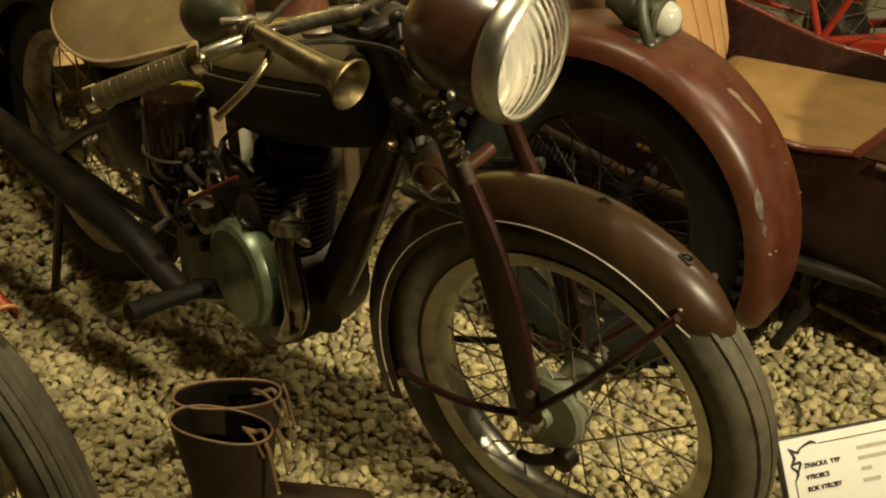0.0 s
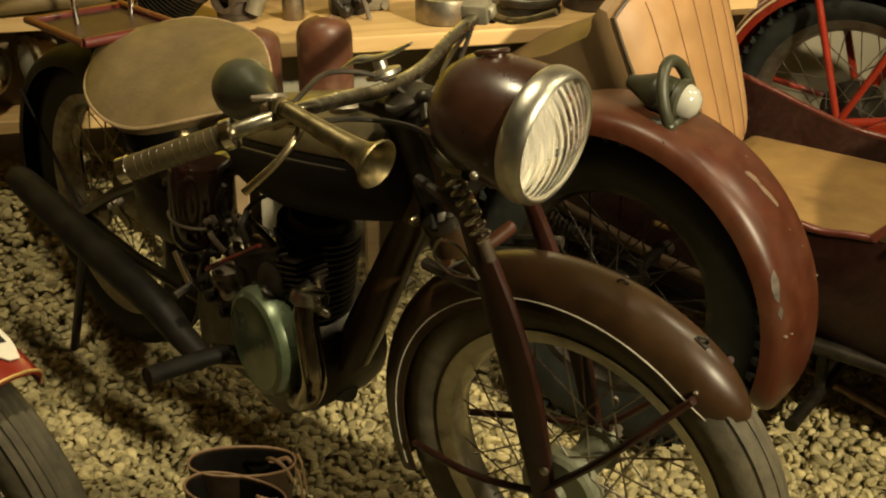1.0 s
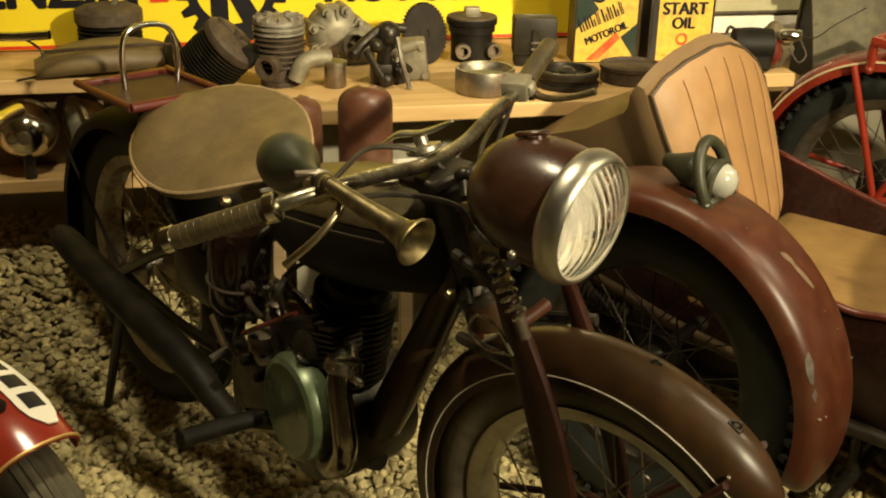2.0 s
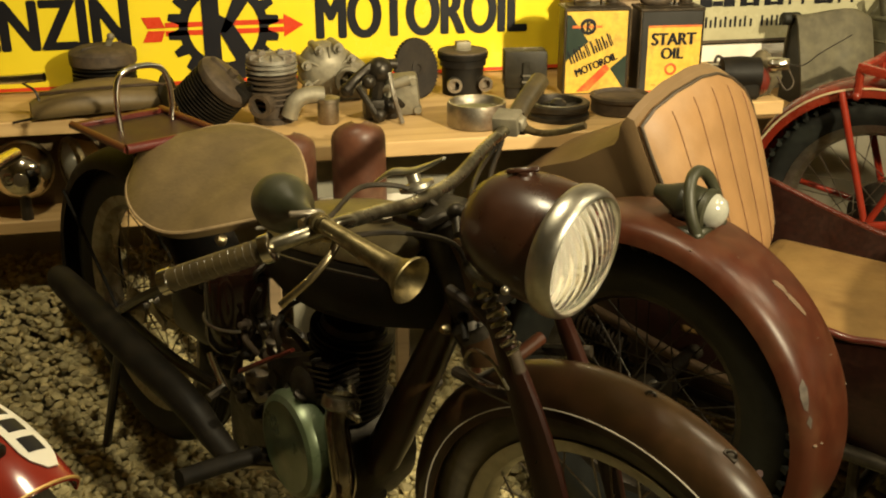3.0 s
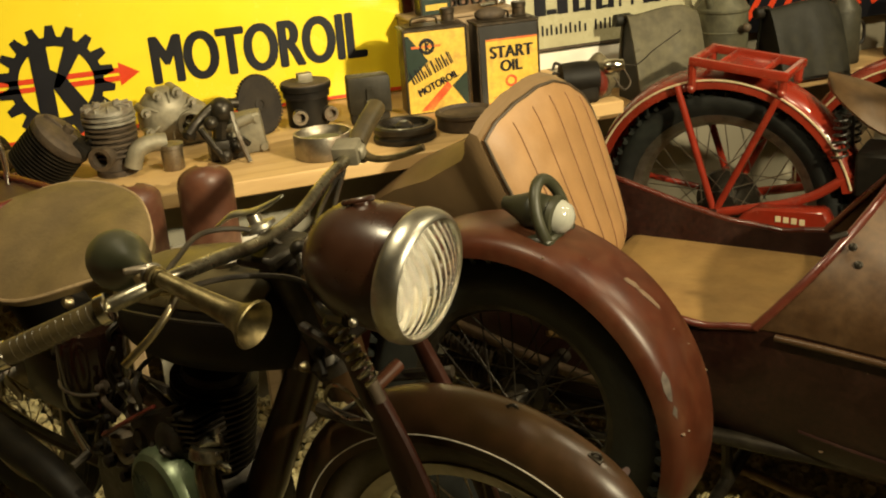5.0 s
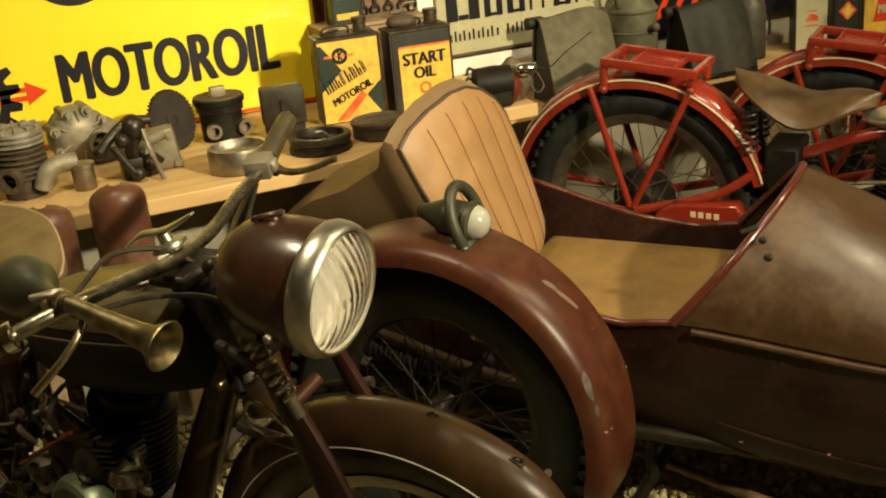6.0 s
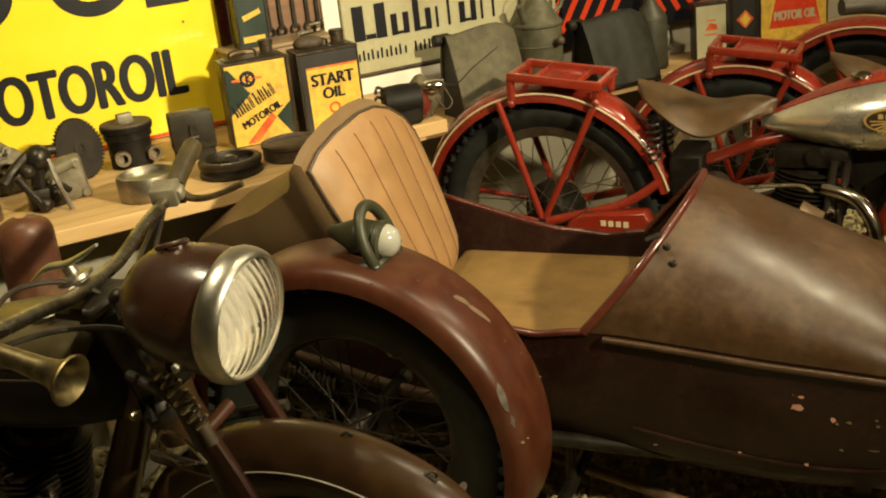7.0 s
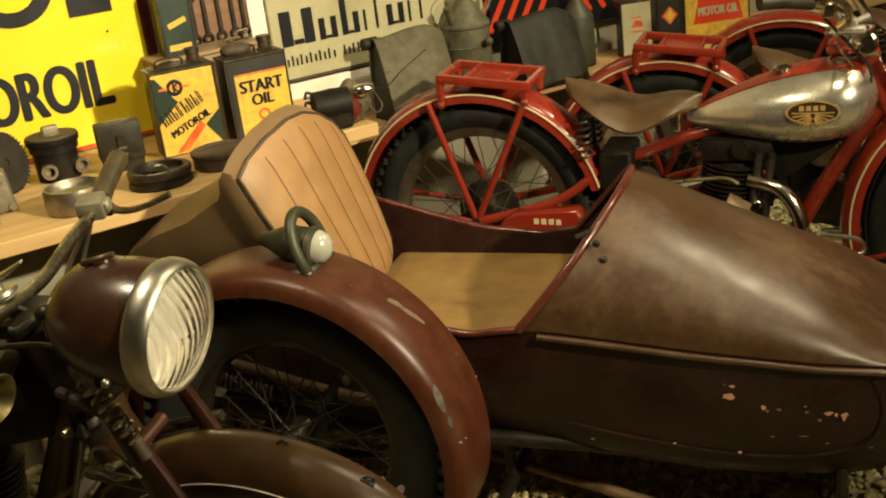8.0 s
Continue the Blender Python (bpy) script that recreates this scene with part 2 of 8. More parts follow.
def merged(*bms):
    """One bmesh out of several."""
    out = bmesh.new()
    for b in bms:
        me = bpy.data.meshes.new("tmp")
        b.to_mesh(me)
        b.free()
        out.from_mesh(me)
        bpy.data.meshes.remove(me)
    return out


def moved(bm, m):
    bm.transform(m)
    return bm


def box(x0, x1, y0, y1, z0, z1, bevel=0.0, segs=1):
    bm = bmesh.new()
    bmesh.ops.create_cube(bm, size=1, matrix=Matrix.Translation(((x0 + x1) / 2, (y0 + y1) / 2, (z0 + z1) / 2)) @ Matrix.Diagonal((x1 - x0, y1 - y0, z1 - z0, 1)))
    if bevel:
        bmesh.ops.bevel(bm, geom=bm.edges[:], offset=bevel, segments=segs, affect="EDGES", profile=0.6)
    return bm


def rings(loops, closed_ring=True, caps=True, closed_path=False):
    """A skin over rings of points, each of the same count."""
    bm = bmesh.new()
    vs = [[bm.verts.new(p) for p in loop] for loop in loops]
    n = len(vs[0])
    pairs = list(zip(vs, vs[1:])) + ([(vs[-1], vs[0])] if closed_path else [])
    for a, b in pairs:
        for i in range(n if closed_ring else n - 1):
            j = (i + 1) % n
            bm.faces.new((a[i], a[j], b[j], b[i]))
    if caps and not closed_path and closed_ring:
        bm.faces.new(vs[0][::-1])
        bm.faces.new(vs[-1])
    return bm


def smooth_line(points, steps=6):
    """Catmull-Rom through the points."""
    p = [Vector(q) for q in points]
    p = [p[0] * 2 - p[1]] + p + [p[-1] * 2 - p[-2]]
    out = []
    for i in range(1, len(p) - 2):
        for k in range(steps):
            t = k / steps
            a, b, c, d = p[i - 1], p[i], p[i + 1], p[i + 2]
            out.append(0.5 * (2 * b + (c - a) * t + (2 * a - 5 * b + 4 * c - d) * t * t + (3 * b - a - 3 * c + d) * t ** 3))
    out.append(p[-2])
    return out


def tube(points, r, segs=10, steps=6, smooth=True, flat=1.0):
    """A round bar along points; r: one radius, or one for each point."""
    line = smooth_line(points, steps) if smooth and len(points) > 2 else [Vector(q) for q in points]
    rs = r if isinstance(r, (list, tuple)) else [r] * len(points)
    n = len(line)
    loops, up = [], None
    for i, q in enumerate(line):
        d = (line[min(i + 1, n - 1)] - line[max(i - 1, 0)]).normalized()
        if up is None:
            up = Vector((0, 0, 1)) if abs(d.z) < 0.9 else Vector((1, 0, 0))
        up = (up - d * up.dot(d)).normalized()
        side = d.cross(up)
        f = i / (n - 1) * (len(rs) - 1)
        k = min(int(f), len(rs) - 2)
        rad = rs[k] + (rs[k + 1] - rs[k]) * (f - k)
        loops.append([q + (up * math.cos(a) * flat + side * math.sin(a)) * rad for a in (2 * math.pi * j / segs for j in range(segs))])
    return rings(loops)


def lathe(profile, segs=32, m=None, caps=True):
    """Profile of (radius, height) turned about z."""
    loops = [[(r * math.cos(a), r * math.sin(a), z) for a in (2 * math.pi * j / segs for j in range(segs))] for r, z in profile]
    bm = rings(loops, caps=caps)
    if m is not None:
        bm.transform(m)
    return bm


def torus(major, minor, segs=48, ring=12, m=None, squash=1.0):
    loops = []
    for i in range(segs):
        a = 2 * math.pi * i / segs
        loops.append([((major + minor * math.cos(b)) * math.cos(a), (major + minor * math.cos(b)) * math.sin(a), minor * squash * math.sin(b)) for b in (2 * math.pi * j / ring for j in range(ring))])
    bm = rings(loops, closed_path=True)
    if m is not None:
        bm.transform(m)
    return bm


def plate(outline, thick, m=None, bevel=0.0):
    """A flat outline in x, y made into a plate from z = 0 to thick."""
    bm = bmesh.new()
    f = bm.faces.new([bm.verts.new((x, y, 0)) for x, y in outline])
    ext = bmesh.ops.extrude_face_region(bm, geom=[f])
    bmesh.ops.translate(bm, verts=[v for v in ext["geom"] if isinstance(v, bmesh.types.BMVert)], vec=(0, 0, thick))
    if bevel:
        bmesh.ops.bevel(bm, geom=[e for e in bm.edges if not e.is_manifold or e.calc_face_angle(0) > 0.5], offset=bevel, segments=1, affect="EDGES")
    if m is not None:
        bm.transform(m)
    return bm


def ball(r, m=None, u=20, v=12):
    bm = bmesh.new()
    bmesh.ops.create_uvsphere(bm, u_segments=u, v_segments=v, radius=r)
    if m is not None:
        bm.transform(m)
    return bm


def along(a, b):
    """A pose at a whose z axis points to b."""
    a, b = Vector(a), Vector(b)
    return Matrix.Translation(a) @ (b - a).to_track_quat("Z", "Y").to_matrix().to_4x4()


def rod(a, b, r, segs=8, r2=None):
    n = (Vector(b) - Vector(a)).length
    return lathe([(r, 0), (r if r2 is None else r2, n)], segs, along(a, b))


def text(name, words, size, material, parent, m, width=None, label="", squeeze=1.0, thick=0.0006):
    """Built-in lettering as a mesh, origin at its lower left, fitted to a width."""
    cu = bpy.data.curves.new("tmp", "FONT")
    cu.body, cu.size, cu.extrude, cu.resolution_u, cu.offset = words, 1.0, 0.0, 6, 0.0
    tmp = new("tmp", cu)
    me = bpy.data.meshes.new_from_object(tmp.evaluated_get(bpy.context.evaluated_depsgraph_get()))
    bpy.data.objects.remove(tmp)
    bpy.data.curves.remove(cu)
    xs, ys = [v.co.x for v in me.vertices], [v.co.y for v in me.vertices]
    h = max(ys) - min(ys)
    sy = size / h
    sx = (width / (max(xs) - min(xs))) if width else sy * squeeze
    me.transform(Matrix.Diagonal((sx, sy, 1, 1)) @ Matrix.Translation((-min(xs), -min(ys), 0)))
    copies, bold = [], 0.050 if size > 0.1 else 0.075
    for k, (dx, dy) in enumerate(((0, 0), (bold, 0), (-bold, 0), (bold / 2, 0.02), (-bold / 2, -0.02), (bold / 2, -0.02), (-bold / 2, 0.02))):
        bm = bmesh.new()
        bm.from_mesh(me)
        copies.append(moved(bm, Matrix.Translation((dx * size, dy * size, 0.00012 * k))))
    bpy.data.meshes.remove(me)
    bm = merged(*copies)
    bm.transform(m)
    return part(name, bm, material, parent, label, smooth=False)


# ---- the room ----
def slab(name, dims, material, label="", category="", m=None):
    ob = link(name, box(*dims), material, smooth=False)
    return tagged(ob, label, category, kind="structure")


slab("floor", (-3.2, 5.6, -3.0, 3.0, -0.14, -0.02), BED, "grey bed of the gravel floor in a museum hall", "floor")
slab("wall_north", (-3.2, 5.6, 2.66, 2.80, -0.14, 2.74), PLASTER, "pale plastered wall behind the display bench", "wall")
# unseen walls and ceiling, their tone chosen for bounced light and chrome reflections
slab("wall_south", (-3.2, 5.6, -3.14, -3.0, -0.14, 2.74), HALL, "unseen plastered wall of the museum hall, toned to bounce light", "wall")
slab("wall_west", (-3.34, -3.2, -3.14, 2.80, -0.14, 2.74), HALL, "unseen plastered side wall of the hall, toned to bounce light", "wall")
slab("wall_east", (5.6, 5.74, -3.14, 2.80, -0.14, 2.74), HALL, "unseen plastered side wall of the hall, toned to bounce light", "wall")
slab("ceiling", (-3.34, 5.74, -3.14, 2.80, 2.74, 2.84), HALL, "unseen plastered ceiling of the hall, toned to bounce light", "ceiling")

# display bench: upper board at 0.675 m, a lower board at 0.55 m before it on the one end
LOW_BENCH = 0.585
bench = thing("display_bench", pose(0, 0, 0), "long display bench of unpainted pine boards along the wall", "bench")
part("board", box(-0.095, 1.130, 1.990, 2.655, 0.640, 0.675, 0.003), PINE, bench)
part("board", box(1.132, 1.385, 2.165, 2.655, 0.640, 0.675, 0.003), PINE, bench)
part("board", box(-2.6, -0.097, 2.335, 2.655, 0.640, 0.675, 0.003), PINE, bench)
part("board", box(1.402, 5.0, 2.445, 2.655, 0.550, LOW_BENCH, 0.003), PINE, bench)
# added panel: catches lamp light where the wall under the bench stays dark
part("fill_panel", box(0.15, 1.12, 2.300, 2.318, -0.02, 0.640, 0.002), FILL_GREY, bench, "added grey panel that catches light under the bench")
for x in (-2.4, -1.0, 0.9, 2.4, 3.8):
    part("leg", box(x, x + 0.07, 2.52, 2.59, -0.02, 0.640 if x < 1.4 else 0.550, 0.003), PINE_DARK, bench)

shelf = thing("low_shelf", pose(0, 0, 0), "low pine shelf with a raw front edge under the bench", "shelf")
part("board", box(-2.4, 0.02, 2.340, 2.640, 0.395, 0.428, 0.003), PINE, shelf)
for x in (-2.2, -0.9, -0.1):
    part("leg", box(x, x + 0.06, 2.44, 2.50, -0.02, 0.395, 0.003), PINE_DARK, shelf)
trestle = thing("trestle", pose(0.06, 1.88, -0.02), "narrow pale trestle in front of the bench", "trestle")
part("top", box(0.0, 0.35, 0.0, 0.10, 0.552, 0.582, 0.003), WHITE, trestle)
for x in (0.02, 0.30):
    part("leg", box(x, x + 0.03, 0.035, 0.065, 0.0, 0.552, 0.003), PINE_DARK, trestle)


# ---- wheels and mudguards ----
def arc_section(half, crown, skirt, thick, n=9):
    """Closed cross-section of a mudguard: (sideways, outward)."""
    outer = [(half * math.sin(a), crown * math.cos(a)) for a in (math.pi / 2 * (-1 + 2 * i / (n - 1)) for i in range(n))]
    outer = [(-half, -skirt)] + outer + [(half, -skirt)]
    k = (half - thick) / half
    inner = [(y * k, -skirt if i in (0, len(outer) - 1) else z - thick) for i, (y, z) in enumerate(outer)]
    return outer + inner[::-1]


def box_section(half, crown, skirt, thick, n=17, power=0.6):
    """Closed cross-section of a mudguard with a flat top and rounded shoulders: (sideways, outward)."""
    outer = []
    for i in range(n):
        a = math.pi / 2 * (-1 + 2 * i / (n - 1))
        outer.append((half * math.copysign(abs(math.sin(a)) ** power, math.sin(a)), crown * max(0.0, math.cos(a)) ** power))
    outer = [(-half, -skirt)] + outer + [(half, -skirt)]
    k = (half - thick) / half
    inner = [(y * k, -skirt if i in (0, len(outer) - 1) else z - thick) for i, (y, z) in enumerate(outer)]
    return outer + inner[::-1]


def mudguard_skin(centre, radius, a0, a1, section, steps=40, tip=0.0, tip0=0.0, flare=0.0):
    """The section swept round the wheel's axle in the x, z plane; angles in degrees from straight ahead, upwards. tip rounds the ends off; flare widens the radius towards the far end."""
    c = Vector(centre)
    loops = []
    for i in range(steps + 1):
        f = i / steps
        a = radians(a0 + (a1 - a0) * f)
        k = 1.0
        if tip and f < tip:
            k = math.sqrt(max(0.0, 1 - (1 - f / tip) ** 2)) * 0.93 + 0.07
        if tip0 and f > 1 - tip0:
            k = math.sqrt(max(0.0, 1 - (1 - (1 - f) / tip0) ** 2)) * 0.93 + 0.07
        out = Vector((math.cos(a), 0, math.sin(a)))
        loops.append([c + out * (radius + flare * f + z * (0.55 + 0.45 * k)) + Vector((0, y * k, 0)) for y, z in section])
    return rings(loops)


def tyre_skin(radius, half, rim_r, segs=64):
    """A tyre about the y axis, with a rounded tread and side walls down to the rim."""
    prof = []
    h = radius - rim_r
    for i in range(17):
        a = radians(-128 + 256 * i / 16)
        y, r = half * math.sin(a) * (1.0 if abs(a) < 1.6 else 0.98), radius - h * 0.5 + h * 0.5 * math.cos(a)
        prof.append((y, r))
    prof += [(half * 0.55, rim_r - 0.004), (-half * 0.55, rim_r - 0.004)]
    loops = []
    for s in range(segs):
        a = 2 * math.pi * s / segs
        loops.append([(r * math.cos(a), y, r * math.sin(a)) for y, r in prof])
    return rings(loops, closed_path=True)


def wheel(name, parent, m, radius=0.325, half=0.044, rim_r=0.243, rim=NICKEL, tyre=TYRE, hub=STEEL, hub_r=0.075, hub_half=0.055, spokes=36, spoke=STEEL, hub_side=1,
          ribs=3, blocks=False, rim_label="tarnished plated rim", hub_label=""):
    """A spoked wheel about the y axis of m: the rim is the part, with tyre, hub and spokes under it."""
    prof = [(0.030, rim_r), (0.031, rim_r + 0.006), (0.026, rim_r + 0.005), (0.022, rim_r - 0.012), (0.008, rim_r - 0.020), (-0.008, rim_r - 0.020), (-0.022, rim_r - 0.012),
            (-0.026, rim_r + 0.005), (-0.031, rim_r + 0.006), (-0.030, rim_r), (-0.024, rim_r - 0.016), (-0.009, rim_r - 0.025), (0.009, rim_r - 0.025), (0.024, rim_r - 0.016)]
    loops = [[(r * math.cos(a), y, r * math.sin(a)) for y, r in prof] for a in (2 * math.pi * s / 72 for s in range(72))]
    ob = part(name, moved(rings(loops, closed_path=True), m), rim, parent, rim_label)
    part("tyre", moved(tyre_skin(radius, half, rim_r), m), tyre, ob)
    for y in [0.0] if ribs == 1 else [(-1 + 2 * i / (ribs - 1)) * half * 0.55 for i in range(ribs)]:
        rr = radius - 0.001 - (radius - rim_r) * 0.5 * (1 - math.sqrt(max(0, 1 - (y / half) ** 2)))
        part("tread_rib", moved(torus(rr, 0.0045, 72, 6, Matrix.Rotation(math.pi / 2, 4, "X"), 1.3), m @ Matrix.Translation((0, y, 0))), tyre, ob)
    if blocks:
        bm = bmesh.new()
        n = 58
        for i in range(n):
            a = 2 * math.pi * i / n
            for s in (-1, 1):
                q = Matrix.Rotation(-a, 4, "Y") @ Matrix.Translation((radius - 0.006, s * half * 0.62, 0)) @ Matrix.Rotation(s * 0.55, 4, "Z") @ Matrix.Diagonal((0.016, half * 0.62, 0.011, 1))
                bmesh.ops.create_cube(bm, size=1, matrix=m @ q)
        part("tread_block", bm, tyre, ob, smooth=False)["kind"] = "stuff"
    h = hub_half
    part("hub", moved(lathe([(0.010, -h - 0.035), (0.010, -h - 0.012), (0.016, -h - 0.012), (0.018, -h), (hub_r * 0.9, -h), (hub_r, -h + 0.006), (hub_r, -h + 0.030), (hub_r * 0.6, -h + 0.036), (0.024, 0.0),
                             (0.026, h - 0.02), (hub_r * 0.55, h - 0.016), (hub_r * 0.55, h - 0.008), (0.016, h), (0.010, h + 0.012), (0.010, h + 0.035)], 36, Matrix.Rotation(hub_side * math.pi / 2, 4, "X")), m), hub, ob, hub_label)
    made = {}
    for i in range(spokes):
        s = 1 if i % 2 else -1
        lean_ = 1 if (i // 2) % 2 else -1
        a = 2 * math.pi * i / spokes
        key = (s, lean_)
        hr = hub_r * (0.92 if s * hub_side < 0 else 0.55)
        if key not in made:
            b = lean_ * radians(62)
            p0 = Vector((hr * math.cos(b), -s * (h - 0.012), hr * math.sin(b)))
            p1 = Vector((rim_r - 0.022, -s * 0.004, 0))
            me = bpy.data.meshes.new("spoke")
            bm = rod(p0, p1, 0.0016, 5)
            bm.to_mesh(me)
            bm.free()
            me.materials.append(spoke)
            made[key] = me
        sp = new("spoke", made[key])
        sp.parent = ob
        sp.matrix_local = m @ Matrix.Rotation(-a, 4, "Y")
    return ob


# ---- shared shapes ----
def ellipse_ring(cx, cy, z, rx, ry, n=28, power=2.0):
    out = []
    for i in range(n):
        a = 2 * math.pi * i / n
        c, s = math.cos(a), math.sin(a)
        out.append(Vector((cx + rx * math.copysign(abs(c) ** (2 / power), c), cy + ry * math.copysign(abs(s) ** (2 / power), s), z)))
    return out


def coil(a, b, radius, wire, turns, segs=7, r2=None):
    a, b = Vector(a), Vector(b)
    m = along(a, b)
    n = int(turns * 14)
    length = (b - a).length
    pts = []
    for i in range(n + 1):
        f = i / n
        r = radius + ((r2 or radius) - radius) * f
        pts.append(m @ Vector((r * math.cos(2 * math.pi * turns * f), r * math.sin(2 * math.pi * turns * f), length * f)))
    return tube(pts, wire, segs, smooth=False)


def bolt(name, parent, a, b, r=0.007, material=STEEL, h=0.006):
    """A hexagon nut at a, facing b."""
    d = (Vector(b) - Vector(a)).normalized()
    return part(name, merged(lathe([(r, 0), (r, h * 0.8), (r * 0.85, h)], 6, along(a, Vector(a) + d)), lathe([(r * 0.5, h), (r * 0.5, h * 1.5), (r * 0.3, h * 1.7)], 10, along(a, Vector(a) + d))), material, parent)


def fin_stack(r, z0, n, gap, thick, core, squash=1.0, m=None, segs=32):
    """Cooling fins of a cylinder, about z, as one turned profile."""
    prof = [(core, z0)]
    for i in range(n):
        z = z0 + i * gap
        rr = r * (1 - 0.03 * abs(i - n / 2) / n)
        prof += [(core, z), (rr, z + 0.001), (rr, z + thick), (core, z + thick + 0.001)]
    prof.append((core, z0 + n * gap))
    return moved(lathe(prof, segs), (m or Matrix()) @ Matrix.Diagonal((1, squash, 1, 1)))


def saddle_skin(length, width, dip=0.02, thick=0.035, back=0.55):
    """A sprung pan saddle: broad and round behind, narrower in front, curved down at the edge."""
    def half(f):
        return width / 2 * (math.sin(math.pi * min(1, f / 0.999)) ** 0.55) * (0.70 + 0.26 * (1 - f) ** 0.8 + 0.14 * math.sin(math.pi * f))
    loops = []
    n, m = 26, 20
    for i in range(n + 1):
        f = 0.004 + 0.992 * i / n
        x = -length / 2 + length * f
        w = half(f)
        crown = 0.018 * math.sin(math.pi * f) + 0.03 * max(0, 0.35 - f) - dip * math.exp(-((f - 0.55) / 0.22) ** 2)
        loop = []
        for j in range(m + 1):
            u = -1 + 2 * j / m
            loop.append(Vector((x, w * u, crown - 0.018 * abs(u) ** 3 - 0.006 * abs(u))))
        for j in range(m, -1, -1):
            u = -1 + 2 * j / m
            loop.append(Vector((x, w * u * 0.97, crown - 0.018 * abs(u) ** 3 - 0.006 - thick * (0.35 + 0.2 * abs(u)))))
        loops.append(loop)
    return rings(loops), half


# ---- the maroon motorcycle beside the sidecar ----
def maroon_motorcycle():
    body_m = pose(0.360, 1.078, 0, 0, 0, -60)
    F = body_m.inverted() @ pose(0.536, 0.938, 0, 4.6, 0, -50.8)      # the steered fork in the bike's frame
    bike = thing("motorcycle", body_m, "old maroon motorcycle with girder fork and brown saddle on gravel", "motorcycle")

    def fp(name, bm, material, label="", parent=None, smooth=True):
        return part(name, moved(bm, F), material, parent or bike, label, smooth)

    # front wheel, mudguard and stays
    wheel("front_wheel", bike, F @ pose(0, 0, 0.31), 0.313, 0.040, 0.236, hub=DRUM, hub_r=0.062, hub_half=0.066, hub_side=-1, rim=RIM, hub_label="dull grey-green drum hub")
    sec = arc_section(0.046, 0.051, 0.010, 0.0025, 17)
    guard = fp("front_mudguard", mudguard_skin((-0.006, 0, 0.31), 0.285, 37, 202, sec, 56, tip=0.11, flare=0.020), MAROON, "glossy maroon mudguard with a cream line")
    for s in (-1, 1):
        line = []
        for i in range(60):
            f = 0.012 + 0.97 * i / 59
            k = math.sqrt(max(0.0, 1 - (1 - f / 0.11) ** 2)) * 0.93 + 0.07 if f < 0.11 else 1.0
            a = radians(37 + 165 * f)
            r = 0.285 + 0.020 * f + 0.004 * (0.55 + 0.45 * k)
            line.append((-0.006 + r * math.cos(a), s * (0.0465 * k), 0.31 + r * math.sin(a)))
        fp("coach_line", tube(line, 0.0011, 6, smooth=False), PALE_LINE, "thin cream line", guard)
    for a in (79, 58):
        ca, sa = math.cos(radians(a)), math.sin(radians(a))
        fp("clip", merged(moved(box(-0.010, 0.010, -0.006, 0.006, 0, 0.006, 0.001), pose(0.334 * ca - 0.006, 0, 0.31 + 0.334 * sa, 0, 90 - a, 0)),
                          moved(torus(0.006, 0.0022, 16, 6), pose(0.340 * ca - 0.006, 0, 0.31 + 0.340 * sa, 90, 0, 20))), OILY, "small dark plate clip", guard)
    for x, z, a in ((0.19, 0.552, 0), (-0.12, 0.60, 0)):
        fp("rivet", ball(0.0035, pose(x, -0.044, z), 10, 6), STEEL, "", guard)
    for s in (-1, 1):
        side = s * 0.083
        # pressed fork blade: a flat tapering girder from the spring link to the axle
        top, low = Vector((-0.126, side, 0.738)) if s < 0 else Vector((-0.140, 0.062, 0.720)), Vector((-0.004, side * 1.06, 0.315)) if s < 0 else Vector((-0.012, 0.064, 0.315))
        loops = []
        for i in range(11):
            f = i / 10
            c = top.lerp(low, f) + Vector((0.016 * math.sin(math.pi * f), 0, 0))
            w = (0.0115 + 0.0135 * math.sin(math.pi * min(1, 0.05 + f * 0.9)) + 0.003 * f) * (1.0 if s < 0 else 0.62)
            loops.append([c + Vector((w * math.copysign(abs(math.cos(a)) ** 0.6, math.cos(a)), 0.009 * math.copysign(abs(math.sin(a)) ** 0.6, math.sin(a)), 0.3 * w * math.cos(a))) for a in (2 * math.pi * j / 12 for j in range(12))])
        blade = fp("fork_blade", rings(loops), FORK, "pressed dark maroon fork blade")
        fp("axle_nut", lathe([(0.013, 0), (0.013, 0.010), (0.007, 0.011), (0.007, 0.022)], 6, along((0, s * 0.09, 0.31), (0, s * 0.2, 0.31))), STEEL, "", blade)
        fp("bolt", lathe([(0.007, 0), (0.007, 0.005), (0.004, 0.007)], 8, along((0.0, s * 0.093, 0.372), (0.0, s * 0.2, 0.372))), STEEL, "", blade)
        fp("front_stay", tube([(0.0, s * 0.088, 0.335), (0.09, s * 0.084, 0.43), (0.190, s * 0.050, 0.545)], 0.0095, 8, flat=0.6), FORK, "dark maroon mudguard stay", guard)
        fp("rear_stay", tube([(0.0, s * 0.088, 0.325), (-0.13, s * 0.083, 0.29), (-0.275, s * 0.050, 0.262)], 0.006, 8), FORK, "", guard)
        fp("fork_link", tube([(-0.106, side, 0.700), (-0.16, side * 0.8, 0.725), (-0.235, side * 0.55, 0.735)], 0.008, 8), BLACK, "", bike)
        fp("lower_link", tube([(-0.085, side, 0.622), (-0.15, side * 0.8, 0.612), (-0.235, side * 0.5, 0.60)], 0.009, 8), BLACK, "", bike)
    # main spring in front of the steering head, with its cross bracket
    fp("fork_spring", coil((-0.130, -0.101, 0.790), (-0.086, -0.101, 0.712), 0.0108, 0.0030, 6.5), BAR, "bare coil spring")
